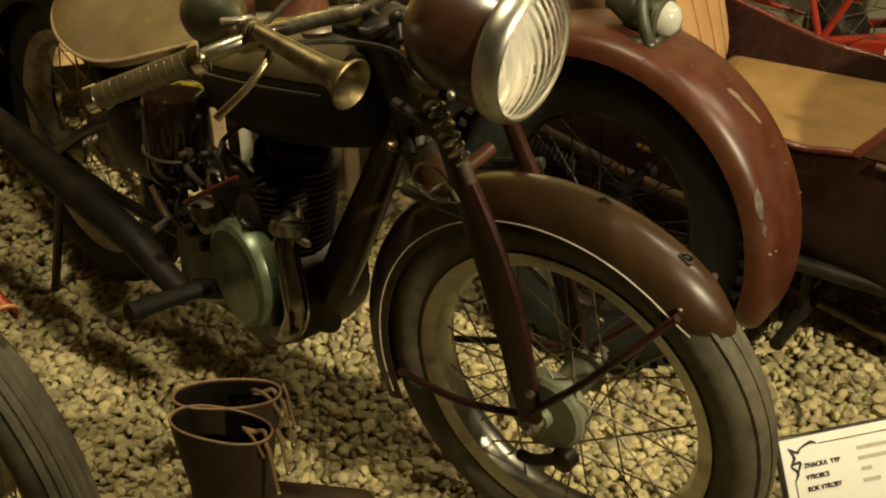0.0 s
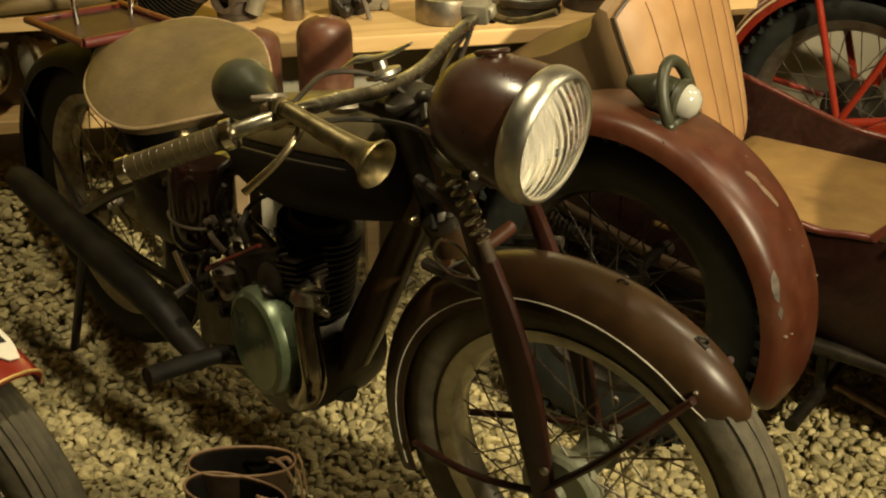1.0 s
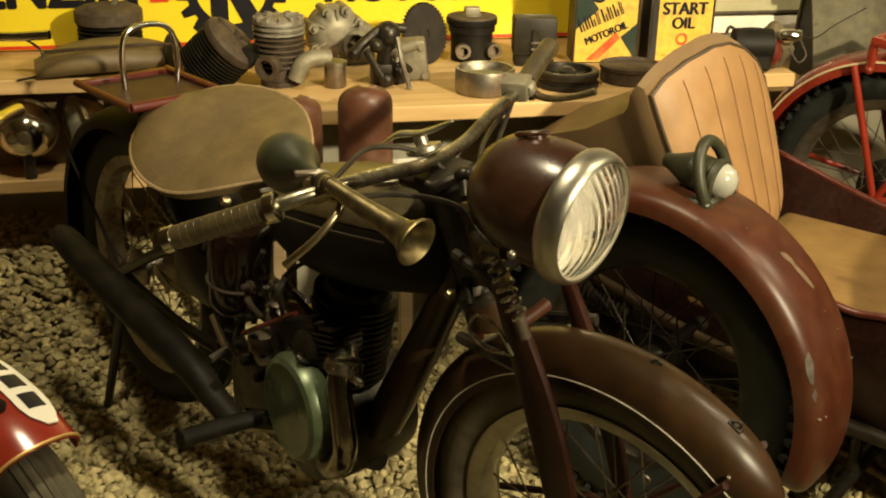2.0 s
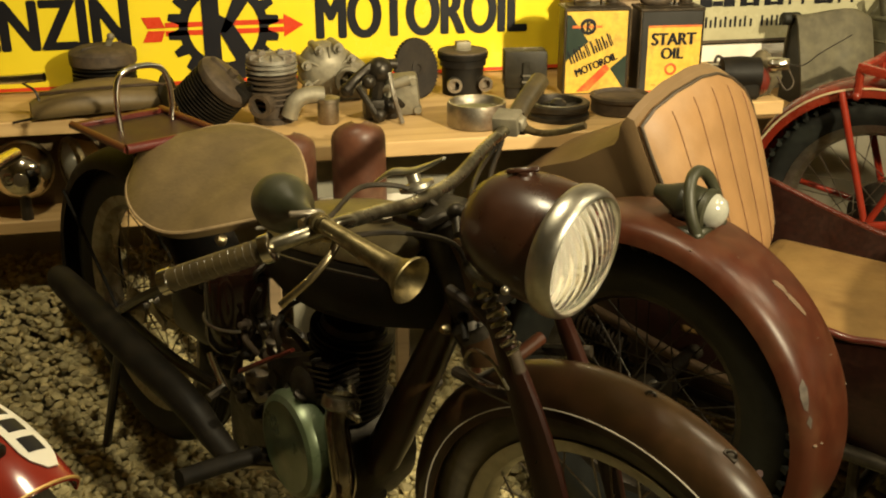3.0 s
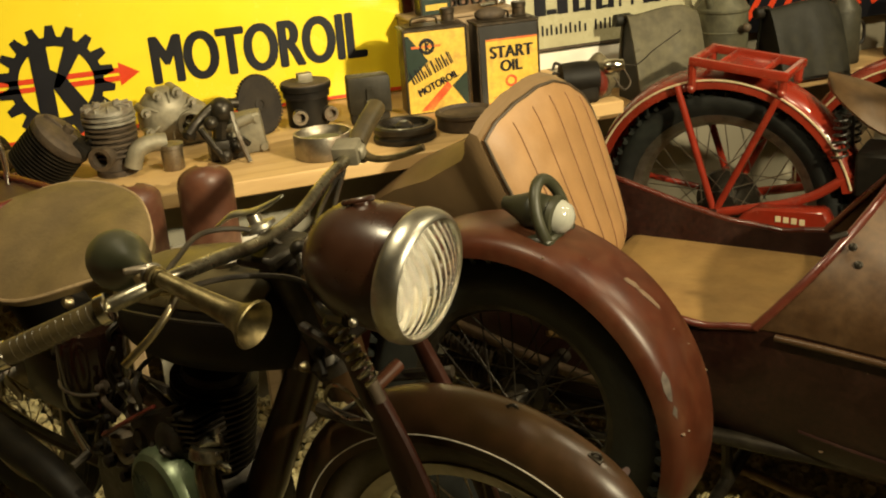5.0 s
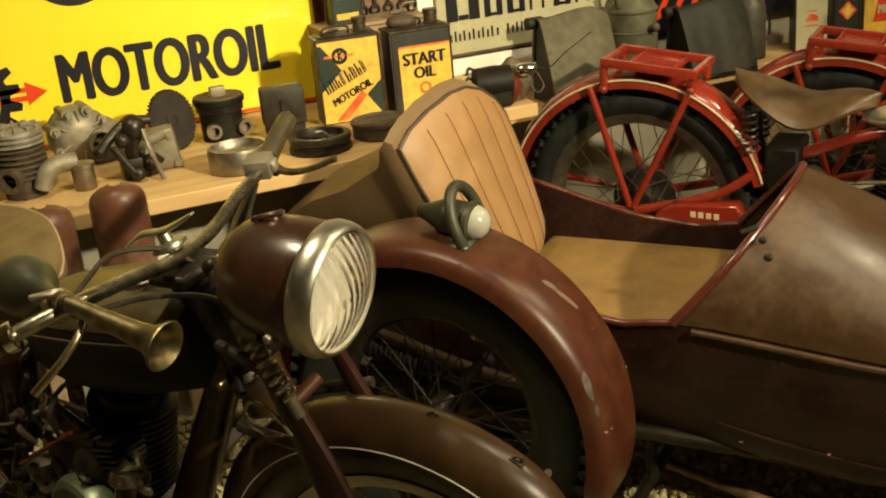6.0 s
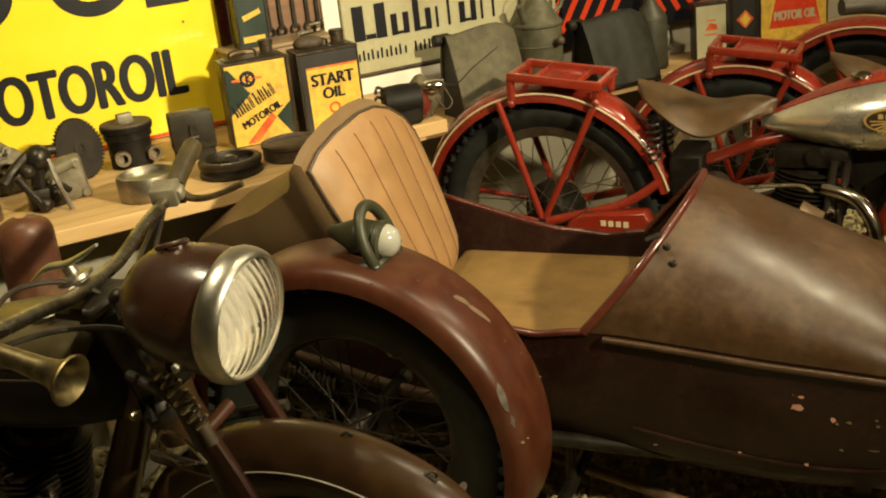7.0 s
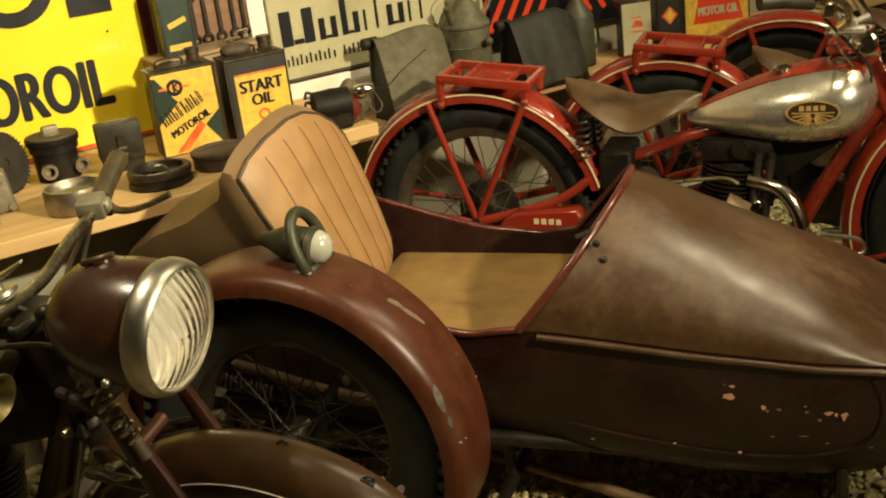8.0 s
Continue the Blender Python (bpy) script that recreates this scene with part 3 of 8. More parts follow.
    fp("spring_seat", lathe([(0.013, 0), (0.014, 0.006), (0.008, 0.012)], 16, along((-0.130, -0.101, 0.790), (-0.146, -0.101, 0.815))), BLACK)
    fp("spring_foot", rod((-0.086, -0.101, 0.712), (-0.076, -0.101, 0.684), 0.009, 12), RUST)
    fp("fork_bridge", rod((-0.096, -0.092, 0.690), (-0.088, -0.036, 0.700), 0.0095, 14), MAROON_WORN, "round-ended maroon link pin")
    fp("fork_bridge", moved(box(-0.02, 0.010, -0.06, 0.06, -0.014, 0.014, 0.005), pose(-0.165, 0, 0.735, 0, -18, 0)), BLACK)
    fp("brake_cable", tube([(-0.098, -0.098, 0.648), (-0.120, -0.106, 0.690), (-0.155, -0.100, 0.690), (-0.172, -0.096, 0.660), (-0.140, -0.102, 0.645), (-0.108, -0.105, 0.652)], 0.0026, 6), BAR, "loop of bare cable")
    fp("brake_lever", tube([(0.03, -0.07, 0.245), (0.0, -0.085, 0.24), (-0.03, -0.08, 0.232)], 0.009, 8), OILY, "oily brake arm")
    fp("brake_cam", merged(lathe([(0.020, 0), (0.018, 0.02), (0.010, 0.024)], 18, along((0.035, -0.055, 0.245), (0.035, -0.09, 0.245)))), OILY)

    # headlight
    H = pose(-0.018, -0.062, 0.854) @ Matrix.Rotation(radians(0.5), 4, "Z") @ Matrix.Rotation(radians(98), 4, "Y") @ Matrix.Scale(0.89, 4)
    shell = [(0.004, -0.170), (0.030, -0.168), (0.055, -0.157), (0.074, -0.135), (0.086, -0.10), (0.0905, -0.06), (0.0905, -0.018), (0.089, -0.012), (0.086, -0.018), (0.086, -0.06), (0.080, -0.10), (0.066, -0.13), (0.004, -0.155)]
    lamp = fp("headlight", lathe(shell, 48, H), LAMP_PAINT, "maroon headlight shell")
    fp("rim", lathe([(0.0905, -0.018), (0.0945, -0.015), (0.0970, -0.008), (0.0968, 0.003), (0.0945, 0.012), (0.0905, 0.0185), (0.0870, 0.0205), (0.0845, 0.019), (0.0850, 0.008), (0.090, -0.006), (0.0895, -0.02)], 64, H), RIM, "tarnished plated rim", lamp)
    fp("reflector", lathe([(0.083, -0.002), (0.0815, -0.004), (0.074, -0.021), (0.060, -0.041), (0.042, -0.057), (0.021, -0.068), (0.006, -0.071), (0.006, -0.073), (0.023, -0.071), (0.064, -0.043), (0.084, -0.006)], 48, H), MIRROR, "silvered reflector", lamp)
    fp("bulb", merged(lathe([(0.006, -0.060), (0.006, -0.042), (0.0105, -0.034), (0.0105, -0.026), (0.004, -0.019)], 16, H)), OPAL, "clear bulb", lamp)
    # fluted glass: one bulging disc with vertical ribs
    n, k = 240, 30
    loops = []
    for ring in range(k, 0, -1):
        r = 0.0852 * ring / k
        loop = []
        for j in range(n):
            a = 2 * math.pi * j / n
            x, y = r * math.cos(a), r * math.sin(a)
            bulge = 0.026 * (1 - (r / 0.0852) ** 2)
            rib = 0.0022 * abs(math.sin(math.pi * (y + 2.2 * x * x) / 0.0140)) if r < 0.081 else 0
            loop.append(Vector((x, y, 0.012 + bulge + rib)))
        loops.append(loop)
    back = [[Vector((p.x, p.y, p.z - 0.0035)) if i == 0 else Vector((p.x, p.y, 0.0085 + 0.026 * (1 - (p.x ** 2 + p.y ** 2) / 0.0852 ** 2))) for p in loop] for i, loop in enumerate(loops)]
    gl = fp("lens", moved(rings(back[::-1] + loops), H), GLASS, "fluted glass lens", lamp)
    gl.visible_shadow = False
    fp("switch", merged(lathe([(0.020, 0), (0.019, 0.004), (0.012, 0.008), (0.011, 0.012)], 20, pose(-0.085, -0.062, 0.934, 0, -8, 0)), moved(box(-0.026, 0.018, -0.005, 0.005, 0.008, 0.015, 0.003), pose(-0.085, -0.062, 0.936, 0, -8, 25))), LAMP_PAINT, "", lamp)
    for y in (-0.045, 0.045):
        fp("bracket", tube([(-0.09, y * 1.7 - 0.045, 0.81), (-0.14, y * 1.7 - 0.02, 0.795), (-0.20, y, 0.78)], 0.009, 8), BLACK, "", lamp)
    bolt_at = (-0.058, -0.150, 0.828)
    fp("bolt", ball(0.006, pose(*bolt_at), 10, 6), STEEL, "", lamp)

    # handlebar, grips, levers
    bar = fp("handlebar", tube([(-0.392, -0.381, 0.847), (-0.33, -0.340, 0.872), (-0.262, -0.262, 0.897), (-0.272, -0.14, 0.876), (-0.30, -0.03, 0.846), (-0.330, 0.09, 0.832), (-0.362, 0.20, 0.838), (-0.387, 0.31, 0.846), (-0.402, 0.38, 0.870)], 0.0100, 12), BAR, "tarnished plated handlebar")
    fp("grip", tube([(-0.396, -0.384, 0.8455), (-0.345, -0.350, 0.866), (-0.290, -0.312, 0.8875)], 0.0150, 16), GRIP, "worn ribbed olive-brown grip", bar)
    for q, w in ((0.02, 0.0165), (0.97, 0.0185)):
        a = Vector((-0.400, -0.387, 0.844)).lerp(Vector((-0.285, -0.309, 0.8895)), q)
        d = Vector((0.115, 0.078, 0.0455)).normalized()
        fp("ferrule", lathe([(w - 0.004, -0.008), (w, -0.006), (w, 0.006), (w - 0.004, 0.008)], 18, along(a, a + d)), CHROME, "bright metal ferrule", bar)
    for q in (0.16, 0.23, 0.30, 0.37, 0.44, 0.51, 0.58, 0.65, 0.72, 0.79, 0.86):
        a = Vector((-0.400, -0.387, 0.844)).lerp(Vector((-0.285, -0.309, 0.8895)), q)
        fp("grip_ring", torus(0.0150, 0.0006, 20, 6, along(a, a + Vector((0.115, 0.078, 0.0455)))), GRIP, "", bar)
    fp("lever", tube([(-0.246, -0.235, 0.893), (-0.222, -0.268, 0.886), (-0.228, -0.300, 0.862), (-0.256, -0.330, 0.829)], [0.0060, 0.0050, 0.0048, 0.0052], 10), NICKEL, "brake lever", bar)
    fp("clamp", merged(lathe([(0.017, -0.012), (0.018, 0), (0.017, 0.012)], 14, along((-0.272, -0.252, 0.895), (-0.24, -0.16, 0.903))), ball(0.011, pose(-0.262, -0.256, 0.905), 12, 8), rod((-0.275, -0.27, 0.893), (-0.255, -0.235, 0.88), 0.006, 8)), NICKEL, "", bar)
    fp("grip", tube([(-0.390, 0.33, 0.852), (-0.400, 0.37, 0.866), (-0.412, 0.43, 0.884)], 0.0165, 14), GRIP, "worn ribbed olive-brown grip", bar)
    fp("switch_block", moved(merged(box(-0.022, 0.022, -0.020, 0.020, -0.016, 0.018, 0.006, 2), box(0.006, 0.030, -0.012, 0.012, -0.010, 0.012, 0.004)), pose(-0.386, 0.300, 0.850, 10, 0, 20)), ALU, "pale cast twist-grip block", bar)
    fp("lever", tube([(-0.372, 0.32, 0.838), (-0.325, 0.305, 0.842), (-0.28, 0.30, 0.854), (-0.242, 0.31, 0.868)], [0.007, 0.006, 0.005, 0.006], 10), NICKEL, "clutch lever", bar)
    fp("lever_pivot", merged(ball(0.012, pose(-0.372, 0.32, 0.838), 12, 8), rod((-0.385, 0.31, 0.845), (-0.36, 0.325, 0.835), 0.007, 8)), OILY, "", bar)
    for i, pts in enumerate((((-0.38, 0.29, 0.838), (-0.345, 0.17, 0.818), (-0.28, 0.07, 0.815), (-0.22, 0.04, 0.78), (-0.22, 0.0, 0.70)),
                             ((-0.375, 0.27, 0.832), (-0.31, 0.15, 0.812), (-0.24, 0.09, 0.80), (-0.20, 0.06, 0.73), (-0.24, 0.03, 0.66)),
                             ((-0.27, -0.25, 0.885), (-0.31, -0.17, 0.885), (-0.345, -0.08, 0.878), (-0.31, -0.01, 0.850), (-0.25, 0.02, 0.78)),
                             ((-0.26, -0.24, 0.88), (-0.25, -0.13, 0.85), (-0.22, -0.05, 0.81), (-0.22, -0.02, 0.75)))):
        fp("control_cable", tube(pts, 0.0038, 7), BLACK if i != 2 else RUBBER, "black control cable", bar)
    # steering damper wing nut and stem
    stem = fp("steering_stem", merged(lathe([(0.030, 0), (0.034, 0.02), (0.024, 0.03), (0.026, 0.16), (0.034, 0.17), (0.030, 0.19)], 20, along((-0.225, 0, 0.64), (-0.318, 0, 0.85))), box(-0.335, -0.265, -0.05, 0.05, 0.812, 0.832, 0.006)), OILY, "oily steering head")
    fp("damper_knob", merged(lathe([(0.016, 0), (0.026, 0.004), (0.026, 0.010), (0.010, 0.014), (0.010, 0.026)], 20, pose(-0.322, 0, 0.848, 0, -20, 0)),
                             tube([(-0.398, -0.006, 0.848), (-0.372, 0.0, 0.866), (-0.340, 0.0, 0.874), (-0.308, 0.0, 0.886), (-0.274, 0.004, 0.905)], [0.006, 0.011, 0.009, 0.011, 0.005], 12, flat=0.4)), RIM, "plated wing nut", stem)
    for x, y, z, r in ((-0.215, -0.045, 0.855, 0.014), (-0.225, 0.045, 0.85, 0.011), (-0.185, -0.02, 0.80, 0.010), (-0.19, 0.03, 0.74, 0.010), (-0.21, -0.05, 0.70, 0.009)):
        fp("fitting", merged(ball(r, pose(x, y, z), 12, 8), rod((x, y, z), (x + 0.02, y - 0.02, z - 0.02), r * 0.6, 12)), OILY if z > 0.8 else SOOT_AND_SHADE, "", stem)

    # bulb horn clamped to the bar
    horn = fp("bulb_horn", lathe([(0.0095, 0.0), (0.0105, 0.03), (0.0125, 0.07), (0.0145, 0.105), (0.0170, 0.122), (0.0225, 0.133), (0.0285, 0.140), (0.0300, 0.143), (0.0285, 0.1445), (0.0255, 0.142), (0.0190, 0.132), (0.0135, 0.118), (0.0105, 0.09), (0.004, 0.04)], 36,
                              along((-0.240, -0.262, 0.912), (-0.095, -0.268, 0.878))), HORN, "tarnished brass horn with a rubber bulb")
    fp("bulb", lathe([(0.010, -0.004), (0.0115, 0.010), (0.014, 0.026), (0.022, 0.044), (0.032, 0.060), (0.0385, 0.080), (0.0395, 0.098), (0.036, 0.114), (0.025, 0.129), (0.012, 0.136), (0.003, 0.137)], 36, along((-0.284, -0.246, 0.908), (-0.373, -0.210, 0.893))), BULB, "grey-green rubber bulb", horn)
    fp("reed_pipe", merged(rod((-0.240, -0.262, 0.912), (-0.290, -0.243, 0.907), 0.0095, 14), lathe([(0.0125, 0), (0.0135, 0.004), (0.0125, 0.012)], 16, along((-0.246, -0.260, 0.911), (-0.29, -0.243, 0.907)))), HORN, "", horn)
    fp("clip", merged(torus(0.0125, 0.003, 20, 6, along((-0.262, -0.254, 0.909), (-0.29, -0.243, 0.907))), moved(box(-0.022, 0.018, -0.004, 0.004, -0.003, 0.003, 0.0015), pose(-0.268, -0.262, 0.921, 12, 6, 60))), STEEL, "", horn)

    # ---- frame and body ----
    part("down_tube", rings([[Vector((x + w * math.cos(a), 0.030 * math.sin(a), z + 0.4 * w * math.cos(a))) for a in (2 * math.pi * j / 14 for j in range(14))]
                             for x, z, w in ((-0.045, 0.70, 0.030), (-0.085, 0.62, 0.036), (-0.155, 0.49, 0.045), (-0.225, 0.36, 0.052), (-0.265, 0.29, 0.052))]), MAROON, bike, "pressed maroon frame beam")
    part("head_lug", merged(lathe([(0.036, 0), (0.040, 0.02), (0.034, 0.05), (0.034, 0.15), (0.040, 0.18), (0.034, 0.19)], 20, along((0.005, 0.01, 0.60), (-0.045, 0.01, 0.80))), moved(box(-0.09, 0.02, -0.035, 0.045, -0.05, 0.05, 0.02, 2), pose(-0.05, 0, 0.68))), MAROON, bike, "maroon steering head gusset")
    part("frame_rail", tube([(-0.26, 0.0, 0.24), (-0.40, 0.0, 0.20), (-0.62, 0, 0.22), (-0.80, 0, 0.33)], 0.020, 10), BLACK, bike)
    part("top_tube", tube([(-0.05, 0, 0.74), (-0.30, 0, 0.66), (-0.55, 0, 0.58), (-0.75, 0, 0.50)], 0.022, 10), BLACK, bike)
    for s in (-1, 1):
        part("chain_stay", tube([(-0.60, s * 0.06, 0.30), (-0.85, s * 0.085, 0.32), (-1.05, s * 0.085, 0.345)], 0.012, 8), BLACK, bike)
        part("seat_stay", tube([(-0.62, s * 0.06, 0.56), (-0.85, s * 0.085, 0.46), (-1.05, s * 0.085, 0.345)], 0.011, 8), BLACK, bike)
        part("rear_stand", tube([(-1.02, s * 0.10, 0.31), (-1.06, s * 0.12, 0.14), (-1.10, s * 0.13, 0.01)], 0.010, 8), BLACK, bike)
    # tank: rounded, with a seam and a knee panel
    loops = []
    for i in range(15):
        f = i / 14
        x = -0.465 + 0.42 * f
        w = 0.118 * math.sin(math.pi * (0.16 + 0.72 * f)) ** 0.6 * (1.0 if 0 < i < 14 else 0.55)
        zc, h = 0.655 + 0.052 * f, (0.066 + 0.022 * math.sin(math.pi * f)) * (1.0 if 0 < i < 14 else 0.6)
        loops.append([Vector((x, w * math.copysign(abs(math.cos(a)) ** 0.75, math.cos(a)), zc + h * math.copysign(abs(math.sin(a)) ** 0.75, math.sin(a)))) for a in (2 * math.pi * j / 32 for j in range(32))])
    # near-black sides under a paler olive top: light from above is in these colours
    tank = part("tank", rings(loops), SOOT_AND_SHADE, bike, "dark fuel tank, its dusty olive-brown top lightened as lit from above")
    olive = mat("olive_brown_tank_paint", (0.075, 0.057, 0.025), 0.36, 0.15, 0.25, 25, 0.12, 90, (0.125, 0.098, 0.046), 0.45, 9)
    upper = [[p + (p - Vector((p.x, 0, 0.66))).normalized() * 0.0025 for p in loop[2:15]] for loop in loops[1:-1]]
    part("top_shell", rings([a + [p - Vector((0, 0, 0.004)) for p in a[::-1]] for a in upper]), olive, tank, "dusty olive-brown top, lightened as lit from above")
    part("seam", tube([(-0.44, -0.103, 0.684), (-0.36, -0.1215, 0.696), (-0.22, -0.1245, 0.714), (-0.10, -0.108, 0.726)], 0.0028, 6), BLACK, tank)
    part("filler_cap", lathe([(0.030, 0), (0.032, 0.004), (0.032, 0.014), (0.024, 0.020), (0.006, 0.022)], 24, pose(-0.20, -0.02, 0.765, 0, -7, 0)), STEEL, tank, "dull filler cap")
    part("top_panel", moved(lathe([(0.075, 0), (0.076, 0.003), (0.060, 0.006), (0.004, 0.007)], 30, Matrix.Diagonal((1.35, 0.75, 1, 1))), pose(-0.33, -0.01, 0.738, 0, -7, 0)), mat("pale_olive_dust_and_light", (0.23, 0.20, 0.11), 0.6, 0.1, 0.2, 30, 0.1, 80), tank, "dusty pale tank top with light from above in its colour")
    # saddle on springs
    skin, half = saddle_skin(0.431, 0.316)
    sad_m = pose(-0.695, -0.026, 0.738, 21.8, 0.2, 8.9)
    sad = part("saddle", moved(skin, sad_m), LEATHER, bike, "wide brown leather saddle")
    edge = []
    for i in range(25):
        f = 0.01 + 0.98 * i / 24
        edge.append(sad_m @ Vector((-0.2155 + 0.431 * f, half(f), -0.026 + 0.018 * math.sin(math.pi * f) - 0.0 + 0.03 * max(0, 0.35 - f) - 0.02 * math.exp(-((f - 0.55) / 0.22) ** 2))))
    for i in range(24, -1, -1):
        f = 0.01 + 0.98 * i / 24
        edge.append(sad_m @ Vector((-0.2155 + 0.431 * f, -half(f), -0.026 + 0.018 * math.sin(math.pi * f) + 0.03 * max(0, 0.35 - f) - 0.02 * math.exp(-((f - 0.55) / 0.22) ** 2))))
    edge.append(edge[0])
    part("piping", tube(edge, 0.0036, 6, smooth=False), mat("tan_piping", (0.27, 0.19, 0.10), 0.55, 0, 0.2, 60, 0.3, 200), sad, "pale stitched edge")
    for s in (-1, 1):
        part("saddle_spring", coil((-0.78, s * 0.085, 0.60), (-0.78, s * 0.085, 0.70), 0.020, 0.0035, 6), OILY, sad)
    part("saddle_nose_spring", coil((-0.50, 0, 0.62), (-0.50, 0, 0.69), 0.017, 0.0035, 5), NICKEL, sad)
    part("saddle_bolt", lathe([(0.011, 0), (0.011, 0.006), (0.006, 0.014)], 12, along((-0.55, -0.10, 0.655), (-0.55, -0.13, 0.672))), NICKEL, sad, "bright bolt")
    # rear wheel, mudguard, carrier
    wheel("rear_wheel", bike, pose(-1.05, 0, 0.345), 0.318, 0.044, 0.238, tyre=TYRE_DARK, rim=STEEL, spoke=NICKEL)
    rg = part("rear_mudguard", mudguard_skin((-1.05, 0, 0.345), 0.325, 8, 196, arc_section(0.070, 0.026, 0.016, 0.0025), 44), SOOT_AND_SHADE, bike, "black rear mudguard")
    part("lamp_stud", rod((-1.375, -0.01, 0.47), (-1.393, -0.01, 0.475), 0.006, 8), BLACK, rg)
    for s in (-1, 1):
        part("stay", rod((-1.05, s * 0.085, 0.345), (-1.30, s * 0.074, 0.555), 0.004, 8), SOOT_AND_SHADE, rg)
    red = mat("dark_red_carrier_paint", (0.085, 0.012, 0.007), 0.35, 0, 0.15, 30, 0.05, 90)
    rack = part("carrier", box(-1.115, -1.095, -0.112, 0.088, 0.744, 0.756, 0.003), red, bike, "dark red luggage carrier with a plated hoop")
    part("plate", box(-1.10, -0.865, -0.105, 0.082, 0.742, 0.747, 0.001), mat("black_red_plate", (0.028, 0.006, 0.004), 0.5, 0, 0.2, 30), rack)
    part("rail", rod((-0.862, -0.115, 0.754), (-0.862, 0.09, 0.754), 0.010, 10), red, rack)
    for y in (-0.112, 0.088):
        part("rail", rod((-0.865, y, 0.752), (-1.11, y, 0.752), 0.008, 10), red, rack)
        part("carrier_leg", rod((-0.90, y * 0.7, 0.744), (-0.92, y * 0.7, 0.63), 0.006), BLACK, rack)
    part("hoop", tube([(-1.02, -0.050, 0.748), (-1.02, -0.052, 0.80), (-1.02, -0.045, 0.848), (-1.02, -0.018, 0.868), (-1.02, 0.030, 0.869), (-1.02, 0.060, 0.850), (-1.02, 0.069, 0.80), (-1.02, 0.066, 0.748)], 0.0062, 10), CHROME, rack, "bent plated hoop")

    # ---- engine ----
    eng = part("crankcase", merged(lathe([(0.05, -0.10), (0.105, -0.085), (0.115, -0.05), (0.115, 0.05), (0.105, 0.085), (0.05, 0.10)], 32, pose(-0.36, 0, 0.30, 90, 0, 0)), box(-0.62, -0.38, -0.085, 0.085, 0.20, 0.34, 0.03, 2)), OILY, bike, "oily cast engine case")
    part("cylinder", fin_stack(0.072, 0, 9, 0.0125, 0.005, 0.052, 0.95, pose(-0.335, -0.01, 0.40, 0, 12, 0)), OILY, eng, "finned iron cylinder")
    part("cylinder_head", merged(fin_stack(0.074, 0, 4, 0.012, 0.005, 0.06, 0.95, pose(-0.311, -0.01, 0.512, 0, 12, 0)), lathe([(0.055, 0), (0.05, 0.012), (0.03, 0.02), (0.012, 0.03), (0.008, 0.06)], 24, pose(-0.301, -0.01, 0.56, 0, 12, 0))), OILY, eng, "oily finned head")
    part("magneto_cover", lathe([(0.055, 0.0), (0.091, 0.002), (0.0935, 0.010), (0.0935, 0.046), (0.088, 0.058), (0.078, 0.062), (0.074, 0.0605), (0.030, 0.064), (0.004, 0.066)], 48, along((-0.306, -0.088, 0.371), (-0.318, -0.20, 0.374))), GREEN_COVER, eng, "round green-tinged magneto cover")
    part("cover_band", torus(0.0935, 0.0022, 48, 8, along((-0.3075, -0.100, 0.3715), (-0.318, -0.20, 0.374))), STEEL, eng)
    part("carburettor", merged(lathe([(0.022, 0), (0.024, 0.04), (0.016, 0.045), (0.016, 0.07)], 18, pose(-0.47, -0.05, 0.44)), rod((-0.47, -0.05, 0.47), (-0.38, -0.03, 0.48), 0.016, 12), lathe([(0.026, 0), (0.027, 0.03), (0.010, 0.034)], 18, pose(-0.475, -0.09, 0.40))), STEEL, eng, "dull carburettor")
    part("fuel_lever", tube([(-0.478, -0.125, 0.440), (-0.41, -0.122, 0.482), (-0.322, -0.118, 0.536)], [0.007, 0.006, 0.005], 8, flat=0.7), mat("worn_red_paint", (0.11, 0.016, 0.009), 0.45, 0, 0.2, 40), eng, "red-painted lever")
    for pts, r, mt in ((((-0.40, -0.07, 0.52), (-0.37, -0.09, 0.545), (-0.33, -0.09, 0.53), (-0.30, -0.08, 0.49)), 0.006, OILY), (((-0.45, -0.09, 0.50), (-0.47, -0.10, 0.55), (-0.44, -0.10, 0.60)), 0.005, RUBBER),
                       (((-0.50, -0.10, 0.43), (-0.44, -0.12, 0.40), (-0.40, -0.12, 0.42)), 0.006, STEEL), (((-0.56, -0.09, 0.36), (-0.53, -0.11, 0.41), (-0.50, -0.10, 0.47), (-0.49, -0.08, 0.52)), 0.007, OILY)):
        part("engine_pipe", tube(pts, r, 8), mt, eng)
    for x, y, z, r in ((-0.395, -0.07, 0.445, 0.018), (-0.43, -0.08, 0.475, 0.015), (-0.52, -0.09, 0.46, 0.017), (-0.50, -0.09, 0.37, 0.02), (-0.28, -0.08, 0.44, 0.015), (-0.45, -0.10, 0.36, 0.016), (-0.60, -0.08, 0.40, 0.02)):
        part("engine_fitting", merged(ball(r, pose(x, y, z), 12, 8), lathe([(r * 0.6, 0), (r * 0.6, r * 1.6), (r * 0.3, r * 1.8)], 6, along((x, y, z), (x, y - 1, z + 0.2)))), STEEL if z > 0.42 else OILY, eng)
